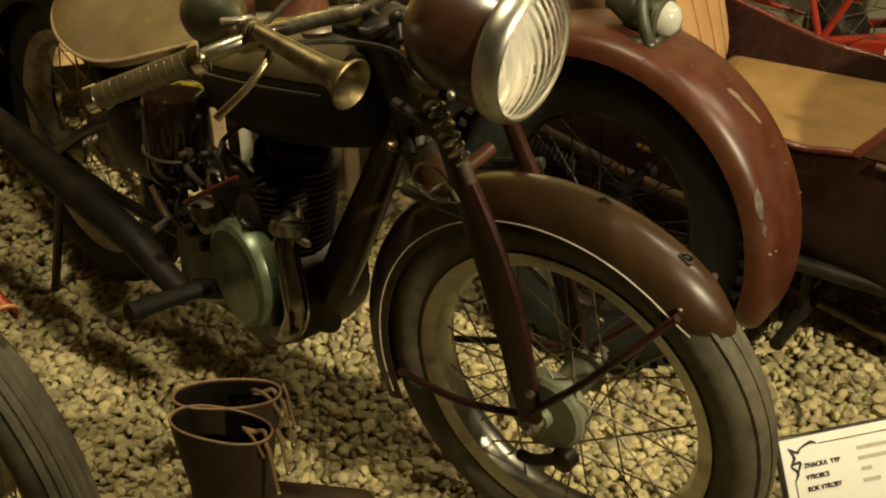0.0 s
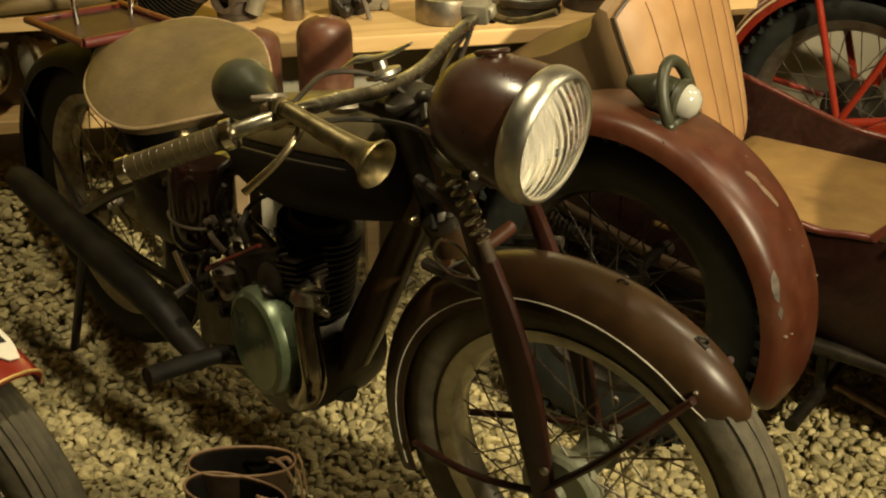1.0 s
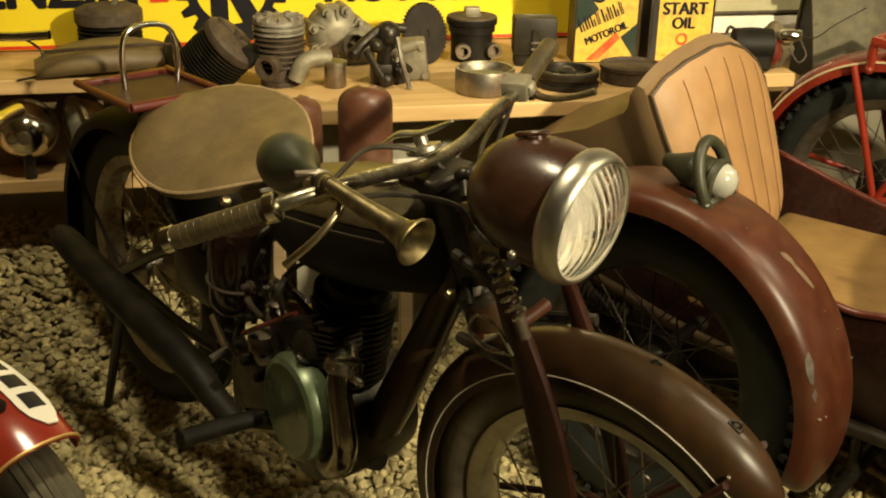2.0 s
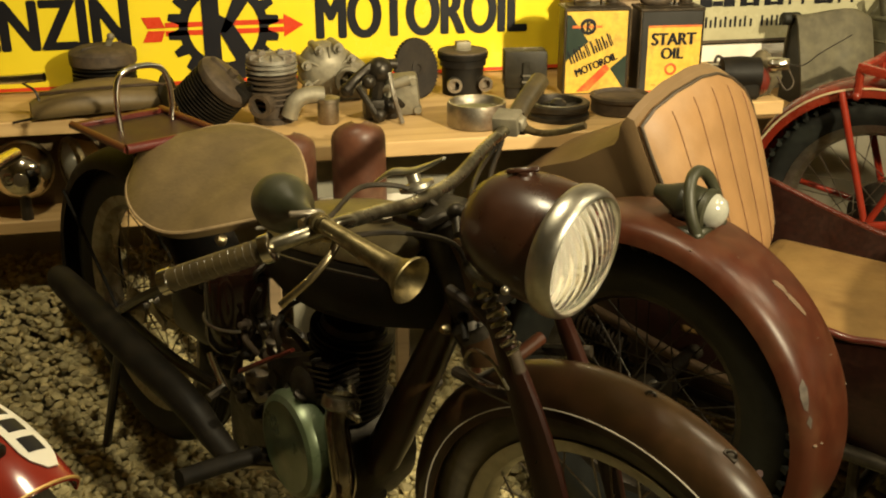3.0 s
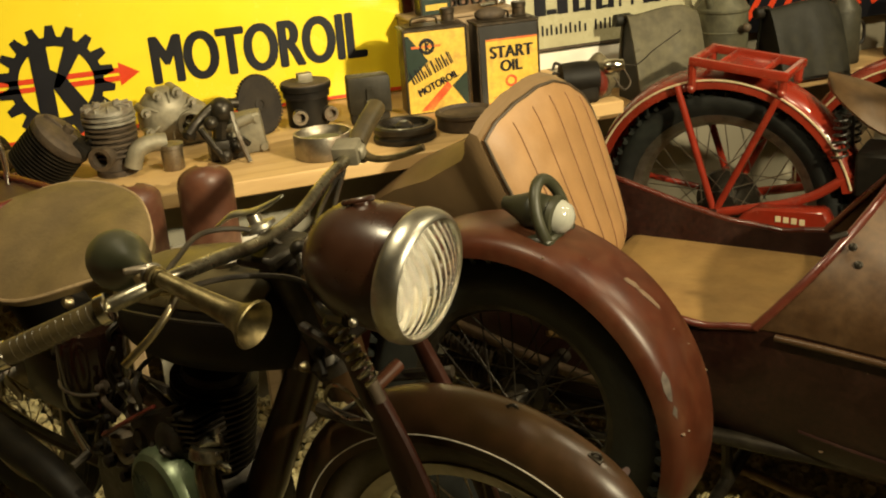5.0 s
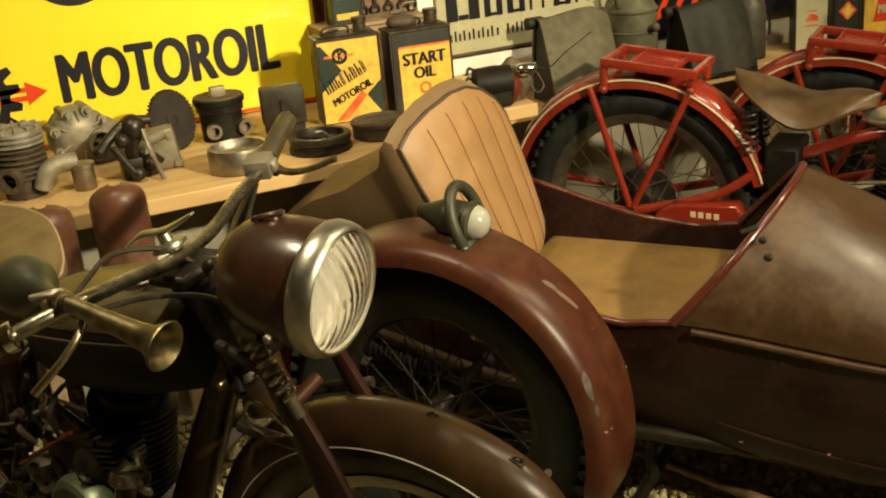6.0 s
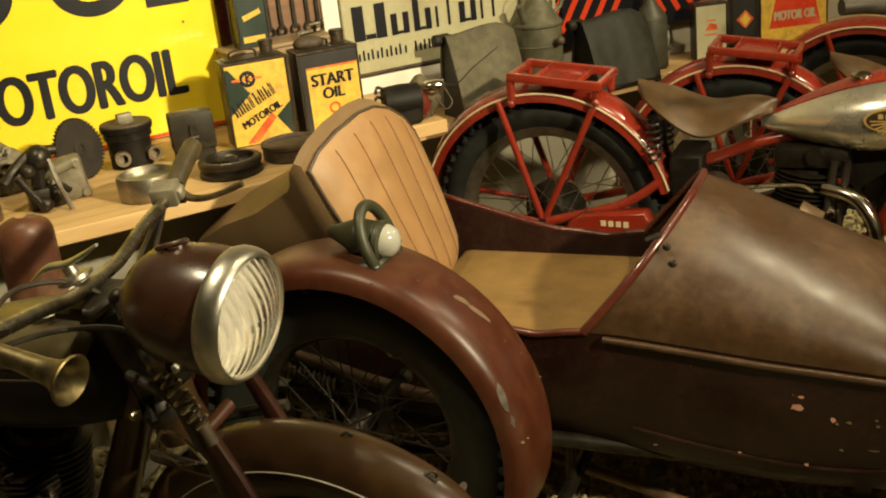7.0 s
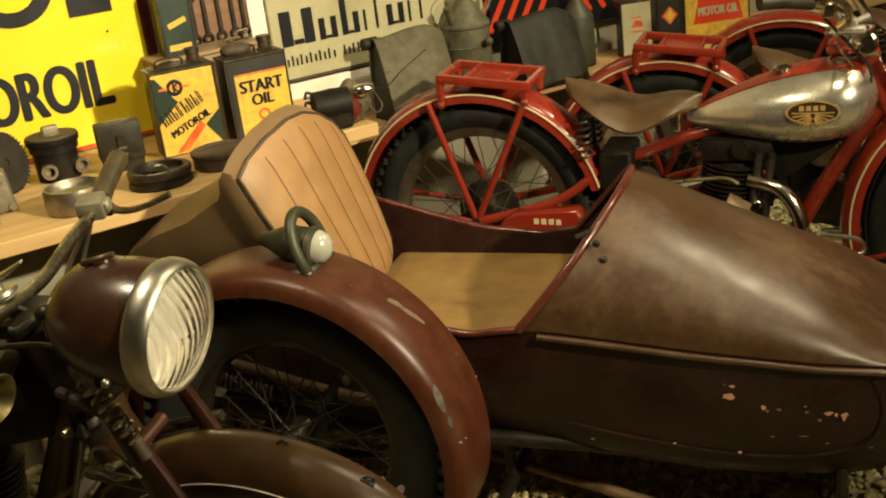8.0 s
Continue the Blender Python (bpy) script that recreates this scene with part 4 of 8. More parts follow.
    part("side_casting", merged(moved(box(-0.075, 0.075, -0.02, 0.02, -0.045, 0.045, 0.015, 2), pose(-0.335, -0.095, 0.470, 0, -24, 0)), lathe([(0.034, 0), (0.036, 0.012), (0.026, 0.024), (0.012, 0.028)], 24, along((-0.300, -0.100, 0.480), (-0.30, -0.2, 0.50))), lathe([(0.024, 0), (0.026, 0.010), (0.014, 0.020)], 20, along((-0.385, -0.100, 0.455), (-0.39, -0.2, 0.47)))), OILY, eng, "oily cast timing side")
    for k in range(7):
        part("fin", moved(box(-0.036, 0.036, -0.03, 0.03, -0.0018, 0.0018), pose(-0.262, -0.085, 0.470 + 0.010 * k, 0, -14, 0)), OILY, eng)
    rnd = random.Random(11)
    for k in range(26):
        x, z, y = rnd.uniform(-0.60, -0.25), rnd.uniform(0.36, 0.58), -rnd.uniform(0.075, 0.125)
        a, b = Vector((x, y, z)), Vector((x + rnd.uniform(-0.05, 0.05), y + rnd.uniform(-0.01, 0.03), z + rnd.uniform(-0.05, 0.05)))
        if k % 3:
            bm = tube([a, a.lerp(b, 0.5) + Vector((0, -0.010, 0.006)), b], rnd.uniform(0.003, 0.0065), 8)
        else:
            bm = lathe([(0.011, 0), (0.012, 0.006), (0.007, 0.008), (0.007, 0.018), (0.003, 0.020)], 14, along(a, a + Vector((rnd.uniform(-0.3, 0.3), -1, rnd.uniform(-0.2, 0.5)))))
        part("engine_pipe" if k % 3 else "union_nut", bm, (SOOT_AND_SHADE, OILY, OILY, BLACK, RUST)[k % 5], eng)
    part("spark_lead", tube([(-0.30, -0.01, 0.60), (-0.34, -0.05, 0.61), (-0.40, -0.09, 0.56), (-0.39, -0.10, 0.48)], 0.004, 6), RUBBER, eng)
    part("kick_lever", tube([(-0.523, -0.158, 0.468), (-0.50, -0.16, 0.442), (-0.474, -0.16, 0.414)], [0.007, 0.0065, 0.008], 10), CHROME, eng, "plated kick lever")
    part("kick_pedal", rod((-0.470, -0.165, 0.425), (-0.465, -0.20, 0.418), 0.008), OILY, eng)
    part("foot_peg", tube([(-0.40, -0.15, 0.318), (-0.402, -0.22, 0.325), (-0.398, -0.300, 0.334)], 0.0155, 12), SOOT_AND_SHADE, bike, "thick rubber foot peg")
    part("peg_bracket", merged(rod((-0.40, -0.06, 0.26), (-0.40, -0.16, 0.315), 0.010), rod((-0.40, 0.05, 0.26), (-0.41, 0.27, 0.31), 0.014)), BLACK, bike)
    # exhaust: header from the cylinder, curling under the cover into a long black silencer
    ex = part("exhaust_header", tube([(-0.212, -0.105, 0.478), (-0.210, -0.115, 0.450), (-0.196, -0.120, 0.398), (-0.188, -0.122, 0.346), (-0.210, -0.120, 0.306), (-0.258, -0.105, 0.274), (-0.33, -0.075, 0.268), (-0.39, -0.09, 0.282), (-0.43, -0.165, 0.305)], 0.0205, 16), BLUED, bike, "blued plated exhaust bend")
    part("exhaust_nut", merged(lathe([(0.029, 0), (0.031, 0.005), (0.031, 0.018), (0.026, 0.022)], 20, along((-0.214, -0.100, 0.490), (-0.211, -0.112, 0.455))), box(-0.19, -0.155, -0.115, -0.103, 0.468, 0.482, 0.004), rod((-0.27, -0.06, 0.50), (-0.212, -0.10, 0.482), 0.021, 14)), BAR, ex, "finned exhaust nut")
    part("silencer", tube([(-0.42, -0.178, 0.300), (-0.48, -0.19, 0.335), (-0.56, -0.195, 0.372), (-0.75, -0.20, 0.405), (-0.95, -0.20, 0.436), (-1.05, -0.20, 0.452), (-1.075, -0.20, 0.456)], [0.020, 0.024, 0.029, 0.032, 0.032, 0.028, 0.021], 18), SOOT_AND_SHADE, ex, "long sooty black silencer")
    # oil tank and tool box below the saddle
    tb = part("oil_tank", lathe([(0.02, -0.085), (0.05, -0.08), (0.058, -0.06), (0.058, 0.06), (0.05, 0.08), (0.02, 0.085)], 28, pose(-0.545, -0.085, 0.535, 0, 6, 0)), GLOSSY, bike, "glossy dark maroon oil tank")
    part("band", torus(0.0585, 0.003, 28, 6, pose(-0.548, -0.085, 0.51, 0, 6, 0)), STEEL, tb)
    part("tool_box", box(-0.76, -0.62, -0.11, -0.03, 0.42, 0.53, 0.02, 2), BLACK, bike)
    part("chain_guard", box(-1.05, -0.60, 0.075, 0.10, 0.36, 0.40, 0.008), BLACK, bike)
    part("battery_strap", moved(box(-0.03, 0.03, -0.003, 0.003, -0.012, 0.012, 0.002), pose(-0.80, -0.115, 0.43, 0, 25, 0)), STEEL, bike)
    # cross piece and pinch bolts near the lower head
    for s in (-1, 1):
        part("head_bolt", lathe([(0.008, 0), (0.008, 0.006), (0.005, 0.012)], 8, along((-0.03, s * 0.04, 0.655), (-0.03, s * 0.1, 0.655))), NICKEL, bike)
    return bike


maroon_motorcycle()


# ---- the sidecar ----
def lerp_table(table, x):
    for (a, va), (b, vb) in zip(table, table[1:]):
        if x <= b:
            return va + (vb - va) * max(0.0, (x - a) / (b - a))
    return table[-1][1]


def sidecar():
    sc = thing("sidecar", pose(0.76, 1.45, 0, 0, 0, -50), "maroon torpedo sidecar with chipped paint and a tan backrest", "sidecar")
    CY, HW = 0.42, 0.27
    WX, WY, WZ = 0.028, -0.035, 0.333
    rim_z = [(-0.62, 0.50), (-0.25, 0.56), (-0.08, 0.555), (0.05, 0.512), (0.20, 0.474), (0.33, 0.460), (0.40, 0.470), (0.47, 0.475), (1.07, 0.412), (1.26, 0.365)]
    half_w = [(-0.62, 0.05), (-0.5, 0.13), (-0.35, 0.20), (-0.2, 0.245), (-0.05, 0.265), (0.3, 0.270), (0.75, 0.270), (0.95, 0.258), (1.07, 0.235), (1.15, 0.200), (1.21, 0.150), (1.25, 0.085), (1.265, 0.02)]
    floor_z = [(-0.62, 0.42), (-0.4, 0.24), (-0.1, 0.185), (0.35, 0.165), (0.80, 0.130), (1.05, 0.140), (1.18, 0.195), (1.25, 0.28), (1.265, 0.33)]
    xs = [-0.62, -0.56, -0.5, -0.42, -0.35, -0.27, -0.2, -0.1, 0.0, 0.1, 0.2, 0.27, 0.33, 0.40, 0.47, 0.55, 0.65, 0.75, 0.85, 0.95, 1.02, 1.07, 1.11, 1.15, 1.18, 1.21, 1.23, 1.25, 1.265]
    # hull: a trough with rounded bilges, and an inner skin
    loops = []
    for x in xs:
        w, zt, zb = lerp_table(half_w, x), lerp_table(rim_z, x), lerp_table(floor_z, x)
        h = zt - zb
        outer = [(w, zt), (w * 1.002, zt - 0.012), (w * 0.955, zb + 0.66 * h), (w * 0.895, zb + 0.38 * h), (w * 0.82, zb + 0.17 * h), (w * 0.70, zb + 0.05 * h), (w * 0.45, zb)]
        inner = [(w * 0.43, zb + 0.01), (w * 0.66, zb + 0.05 * h + 0.01), (max(0.001, w - 0.012) * 0.85, zb + 0.3 * h), (max(0.001, w - 0.008), zt)]
        right = [Vector((x, CY - y, z)) for y, z in outer]
        left = [Vector((x, CY + y, z)) for y, z in outer]
        iright = [Vector((x, CY - y, z)) for y, z in inner]
        ileft = [Vector((x, CY + y, z)) for y, z in inner]
        loops.append(right + left[::-1] + ileft[::-1] + iright)
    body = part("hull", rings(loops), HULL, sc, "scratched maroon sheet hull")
    # cowl: raked opening edge in front of the seat, falling to the nose
    loops = []
    n = 26
    for k in range(15):
        f = k / 14
        loop = []
        for j in range(n + 1):
            p = math.pi * j / n
            s = max(0.0, math.sin(p))
            x0 = 0.425 + 0.172 * s ** 0.85
            x = x0 + (1.268 - x0) * (1 - max(0.0, 1 - f) ** 1.15)
            w = lerp_table(half_w, x) * 1.004 + 0.001
            zc = lerp_table(rim_z, x) if x > 0.44 else lerp_table(rim_z, 0.44)
            top = max(zc + 0.004, 0.682 - 0.47 * max(0, x - 0.595) - 0.32 * max(0, x - 0.99))
            loop.append(Vector((x, CY - w * math.copysign(abs(math.cos(p)) ** 0.92, math.cos(p)), zc + (top - zc) * s ** 0.9)))
        inner = [Vector((q.x, CY + (q.y - CY) * 0.985, q.z - 0.004)) for q in loop[::-1]]
        loops.append(loop + inner)
    # browner and paler than the hull: grazing sheen is put into this colour
    cowl = part("cowl", rings(loops, caps=True), mat("worn_cowl_paint_and_sheen", (0.050, 0.0245, 0.0095), 0.39, 0, 0.20, 60, 0.06, 110, (0.085, 0.046, 0.019), 0.42, 6, rough_vary=0.12, spec=0.5), sc, "rubbed brownish maroon cowl, reflected sheen put into its colour")
    edge = []
    for j in range(n + 1):
        p = math.pi * j / n
        s = max(0.0, math.sin(p))
        x = 0.425 + 0.172 * s ** 0.85
        zc = lerp_table(rim_z, max(x, 0.44))
        top = 0.682
        edge.append(Vector((x - 0.002, CY - (HW + 0.001) * math.copysign(abs(math.cos(p)) ** 0.92, math.cos(p)), zc + (top - zc) * s ** 0.9 + 0.002)))
    part("cowl_bead", tube(edge, 0.0085, 10, smooth=False), RED_DARK, cowl, "rolled red cowl edge")
    for s in (-1, 1):
        part("rim_bead", tube([(x, CY + s * lerp_table(half_w, x), lerp_table(rim_z, x) + 0.003) for x in (-0.2, -0.1, 0.0, 0.1, 0.2, 0.27, 0.33, 0.38, 0.43)], 0.0075, 10), RED_DARK, body, "rolled red rim")
        pts = [(x, CY + s * (lerp_table(half_w, x) + 0.0035), lerp_table(rim_z, x) - 0.012) for x in (0.46, 0.55, 0.65, 0.75, 0.85, 0.95, 1.02, 1.07, 1.11, 1.15, 1.18, 1.21, 1.24)]
        part("swage", tube(pts, 0.0065, 10), cowl.data.materials[0], body, "pressed swage line")
    # raised bead round the flank panel, paint chips and scratches
    def flank_y(x, z):
        w, zt, zb = lerp_table(half_w, x), lerp_table(rim_z, x), lerp_table(floor_z, x)
        f = (z - zb) / (zt - zb)
        return CY - w * lerp_table([(0.0, 0.45), (0.05, 0.70), (0.17, 0.82), (0.38, 0.895), (0.66, 0.955), (1.0, 1.0)], f)

    bead = [(0.50, 0.262), (0.60, 0.240), (0.71, 0.222), (0.81, 0.210), (0.91, 0.209), (0.99, 0.222), (1.045, 0.250), (1.066, 0.290), (1.066, 0.345), (1.050, 0.385)]
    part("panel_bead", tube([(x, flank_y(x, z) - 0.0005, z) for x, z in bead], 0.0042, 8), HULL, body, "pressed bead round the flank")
    rnd = random.Random(4)
    for x, z, rx_, rz_ in ((0.804, 0.350, 0.014, 0.009), (0.812, 0.371, 0.006, 0.005), (0.798, 0.374, 0.0025, 0.002), (0.865, 0.327, 0.005, 0.010), (0.893, 0.322, 0.006, 0.003), (0.872, 0.318, 0.004, 0.003), (0.938, 0.331, 0.003, 0.003),
                           (0.940, 0.318, 0.004, 0.003), (0.977, 0.316, 0.009, 0.005), (0.990, 0.312, 0.004, 0.004), (1.004, 0.311, 0.007, 0.012), (0.962, 0.300, 0.004, 0.003), (0.934, 0.262, 0.010, 0.0016), (0.88, 0.258, 0.004, 0.002),
                           (0.975, 0.245, 0.004, 0.002), (0.820, 0.214, 0.004, 0.005), (0.70, 0.228, 0.003, 0.004), (0.54, 0.222, 0.005, 0.003), (0.62, 0.42, 0.0015, 0.003), (0.888, 0.417, 0.006, 0.002), (0.945, 0.413, 0.008, 0.0025), (1.00, 0.409, 0.007, 0.0016), (1.05, 0.232, 0.005, 0.002)):
        out = [(rx_ * rnd.uniform(0.45, 1.15) * math.cos(a), rz_ * rnd.uniform(0.45, 1.15) * math.sin(a)) for a in (2 * math.pi * j / 13 for j in range(13))]
        slope = math.degrees(math.atan2(flank_y(x, z - 0.01) - flank_y(x, z + 0.01), 0.02))
        part("paint_chip", plate(out, 0.0010, pose(x, flank_y(x, z) - 0.0003, z, 90 - slope, 0, 0)), CHIP_PINK if rz_ > 0.003 else CHIP, body)
    for x, y, z in ((0.482, CY - 0.262, 0.503), (0.562, CY - 0.212, 0.628), (0.575, CY - 0.222, 0.600)):
        part("screw", lathe([(0.008, 0), (0.007, 0.004), (0.002, 0.006)], 12, along((x + 0.01, y, z), (x + 0.012, y - 0.03, z + 0.015))), STEEL if x < 0.5 else OILY, cowl)
    part("latch_slot", moved(box(-0.016, 0.016, -0.005, 0.005, -0.001, 0.003, 0.002), look((0.545, CY - 0.197, 0.640), (0.50, CY - 0.01, 0.50), 20)), OILY, cowl)
    # seat, backrest and tail hood
    part("seat_cushion", merged(box(-0.02, 0.44, CY - 0.250, CY + 0.250, 0.36, 0.425, 0.022, 3)), SEAT_TAN, sc, "smooth ochre seat board")
    part("seat_piping", tube([(0.43, CY - 0.235, 0.418), (0.435, CY, 0.419), (0.43, CY + 0.235, 0.418)], 0.005, 6), DARK_TRIM, sc)
    # backrest: a fluted convex panel, fanning out towards a domed top, swept back at its sides
    top_z = [(0.165, 0.734), (0.18, 0.765), (0.22, 0.798), (0.28, 0.823), (0.36, 0.840), (0.42, 0.838), (0.48, 0.819), (0.53, 0.786), (0.56, 0.748)]
    rows_, cols = 22, 48

    def rest_x(y, z):
        return 0.028 - 0.28 * (z - 0.46) - 0.9 * max(0, 0.44 - y) ** 2 - 0.8 * max(0, y - 0.5) ** 2

    def rest_point(u, v):
        yt, yb = 0.186 + 0.374 * u, 0.272 + 0.303 * u
        zb, zt = 0.440 + 0.045 * (2 * u - 1) ** 4, lerp_table(top_z, yt)
        y = yb + (yt - yb) * v + 0.012 * math.sin(math.pi * v) * (2 * u - 1)
        return y, zb + (zt - zb) * v

    back = []
    for front in (True, False):
        grid = []
        for i in range(rows_ + 1):
            v = i / rows_
            row = []
            for j in range(cols + 1):
                u = j / cols
                y, z = rest_point(u, v)
                puff = 0.004 * abs(math.sin(math.pi * 6 * u)) ** 0.5 * min(1, 6 * v * (1 - v)) + 0.014 * (1 - (2 * u - 1) ** 6) * (1 - (2 * v - 1) ** 8)
                row.append(Vector((rest_x(y, z) + (puff - 0.012 if front else -0.035), y, z)))
            grid.append(row)
        back.append(grid)
    loops = [a + b[::-1] for a, b in zip(*back)]
    rest = part("backrest", rings(loops), TAN, sc, "tan fluted leatherette backrest")
    rim_pts = [r[0] + Vector((-0.002, -0.003, 0)) for r in back[0]] + [p + Vector((-0.002, 0, 0.003)) for p in back[0][-1][1:-1]] + [r[-1] + Vector((-0.002, 0.003, 0)) for r in back[0][::-1]]
    part("piping", tube(rim_pts, 0.0036, 8, smooth=False), DARK_TRIM, rest, "dark piping")
    for u in (1 / 6, 2 / 6, 3 / 6, 4 / 6, 5 / 6):
        j = round(u * cols)
        part("seam", tube([r[j] + Vector((0.0012, 0, 0)) for r in back[0][1:-1]], 0.0012, 6, smooth=False), SEAM, rest)
    # tail cover: grows out of a padded roll round the backrest and tapers to the tail
    rim_line = [back[1][i][0] for i in range(0, rows_, 3)] + [back[1][-1][j] for j in range(0, cols + 1, 3)] + [back[1][i][-1] for i in range(rows_ - 1, 0, -3)]
    hood = []
    for shift, grow, drop in ((0.010, 1.0, 0.0), (0.006, 1.035, 0.0), (-0.015, 1.055, 0.0), (-0.045, 1.03, 0.010), (-0.062, 0.97, 0.018), (-0.085, 0.93, 0.022), (-0.16, 0.89, 0.030), (-0.26, 0.82, 0.040), (-0.36, 0.72, 0.045), (-0.46, 0.56, 0.05), (-0.54, 0.36, 0.05), (-0.58, 0.18, 0.05)):
        f = min(1.0, max(0.0, -shift / 0.25))
        ring = []
        for p in rim_line:
            ring.append(Vector((p.x * (1 - f) - 0.04 * f + shift, 0.385 + (p.y - 0.385) * grow, 0.46 + (p.z - 0.46) * grow - drop * max(0, (p.z - 0.44)) * 4)))
        hood.append(ring)
    part("tail_hood", rings(hood), HOOD, sc, "brown leather tail cover")
    # wheel and mudguard on the bike's side
    wheel("wheel", sc, pose(WX, WY, WZ), 0.314, 0.054, 0.212, tyre=TYRE_DARK, rim=OILY, spoke=OILY, hub=OILY, hub_r=0.045, ribs=3, blocks=True, rim_label="oily dark rim")
    half, crown, base = 0.089, 0.043, 0.322
    guard = part("mudguard", mudguard_skin((WX, WY, WZ), base, -22, 186, box_section(half, crown, 0.002, 0.003), 64, tip=0.06), MAROON_WORN, sc, "broad maroon mudguard with worn edges")

    def on_guard(a, y, lift=0.0008):
        s = min(1.0, abs(y) / half) ** (1 / 0.6)
        r = base + crown * math.sqrt(max(0.0, 1 - s * s)) ** 0.6 + lift
        return Vector((WX + r * math.cos(radians(a)), WY + y, WZ + r * math.sin(radians(a))))

    def flake(points, material, label=""):
        """A thin flake that lies on the guard: its outline runs round a few (angle, sideways) points."""
        mid = (sum(a for a, _ in points) / len(points), sum(y for _, y in points) / len(points))
        bm = bmesh.new()
        rim_ = [bm.verts.new(on_guard(a, y)) for a, y in points]
        core = bm.verts.new(on_guard(*mid, 0.0014))
        for k in range(len(points)):
            bm.faces.new((rim_[k], rim_[(k + 1) % len(points)], core))
        part("paint_chip", bm, material, guard, label)

    flake([(52, -0.012), (51.5, -0.001), (49, 0.006), (47, 0.004), (48, -0.006), (50.5, -0.013)], CHIP, "chipped patch of pale primer")
    flake([(48, -0.006), (46.5, 0.006), (43, 0.012), (40, 0.014), (39.5, 0.007), (42, 0.001), (45, -0.005)], CHIP, "chipped patch of pale primer")
    flake([(27, -0.074), (24, -0.071), (21, -0.074), (18, -0.079), (19, -0.083), (22, -0.084), (25, -0.082)], CHIP_BLUE, "rubbed bare edge")
    flake([(17, -0.078), (15.5, -0.075), (13, -0.079), (15, -0.083)], CHIP_BLUE)
    for a, y, r in ((72, -0.080, 0.0028), (33, 0.01, 0.0016), (27, 0.03, 0.0018), (8, -0.074, 0.0045), (8, -0.060, 0.003), (62, -0.03, 0.0016), (55, 0.03, 0.0014)):
        part("rivet" if r > 0.004 else "paint_chip", ball(r, Matrix.Translation(on_guard(a, y, 0)) @ Matrix.Diagonal((1, 1, 0.6, 1)), 8, 6), CHIP, guard)
    part("stay_bolt", rod((0.335, 0.03, 0.44), (0.375, 0.03, 0.435), 0.0025, 6), CHROME, guard)
    # side lamp with its hoop guard on top of the mudguard
    lm = pose(WX + 0.082, WY, 0.717)
    turn = Matrix.Rotation(radians(98), 4, "Y")
    lamp = part("side_lamp", moved(lathe([(0.004, -0.088), (0.012, -0.086), (0.016, -0.072), (0.022, -0.058), (0.033, -0.034), (0.0345, -0.028), (0.0325, -0.022), (0.0325, 0.006), (0.036, 0.009), (0.036, 0.018), (0.030, 0.022)], 36, turn), lm), BULB, sc, "grey-green side lamp with a hoop guard")
    part("lens", moved(lathe([(0.0305, 0.018), (0.030, 0.026), (0.024, 0.040), (0.013, 0.047), (0.003, 0.049)], 28, turn), lm), OPAL, lamp, "milky glass lens")
    hoop = [(WX + 0.090 - 0.02 * math.sin(a), WY + 0.050 * math.cos(a), 0.714 + 0.063 * math.sin(a)) for a in (radians(-38 + 256 * i / 26) for i in range(27))]
    part("hoop", tube(hoop, 0.0105, 12, smooth=False), BULB, lamp, "thick rubber-covered hoop")
    part("foot", merged(lathe([(0.034, 0), (0.028, 0.010), (0.016, 0.020)], 20, pose(WX + 0.07, WY, 0.672)), box(WX + 0.05, WX + 0.11, WY - 0.055, WY + 0.055, 0.674, 0.690, 0.005)), BULB, lamp)
    # chassis: tubes, coil springs and a long rail at ground level
    part("chassis_tube", tube([(-0.45, 0.13, 0.440), (-0.16, 0.125, 0.378), (0.0, 0.125, 0.338), (0.20, 0.13, 0.30)], 0.012, 10), PIPE_TAN, sc, "bare chassis tube")
    part("chassis_tube", tube([(-0.50, 0.14, 0.30), (0.1, 0.14, 0.25), (0.9, 0.30, 0.14)], 0.016, 10), OILY, sc)
    for a, b in (((-0.245, 0.120, 0.360), (-0.10, 0.120, 0.327)), ((-0.225, 0.125, 0.300), (-0.10, 0.125, 0.282))):
        part("chassis_spring", coil(a, b, 0.017, 0.0045, 13), RUST, sc, "rusty coil spring")
    part("axle", rod((WX, -0.05, WZ), (WX, 0.30, WZ), 0.016, 12), OILY, sc)
    part("leaf_spring", tube([(-0.30, 0.16, 0.20), (0.0, 0.16, 0.165), (0.30, 0.17, 0.19)], 0.014, 8, flat=0.5), OILY, sc)
    part("strut", tube([(-0.10, 0.49, 0.06), (0.266, 0.36, 0.06), (0.60, 0.243, 0.06), (0.95, 0.12, 0.06)], 0.0115, 10), PIPE_TAN, sc, "slanting bare strut close to the ground")
    part("stand_rail", merged(box(-0.4, 1.2, -0.015, 0.015, -0.015, 0.015, 0.004)), OILY, sc).matrix_local = Matrix.Translation((0.0, 0.60, 0.045))
    for x in (-0.3, 0.35, 1.0):
        part("cross_member", rod((x, 0.10, 0.08), (x, 0.68, 0.08), 0.014, 10), OILY, sc)
        for y in (0.24, 0.60):
            part("body_mount", rod((x, y, 0.08), (x, y, 0.22), 0.012), OILY, sc)
    return sc


RED_DARK = mat("dark_red_edge_paint", (0.070, 0.014, 0.008), 0.30, 0, 0.15, 30, 0.05, 80, (0.110, 0.024, 0.012), 0.4, 8, coat=0.3)
CHIP_BLUE = mat("rubbed_bare_metal", (0.15, 0.125, 0.105), 0.35, 0.5, 0.3, 80)
CHIP_PINK = mat("pink_primer", (0.40, 0.20, 0.13), 0.7, 0, 0.25, 80)
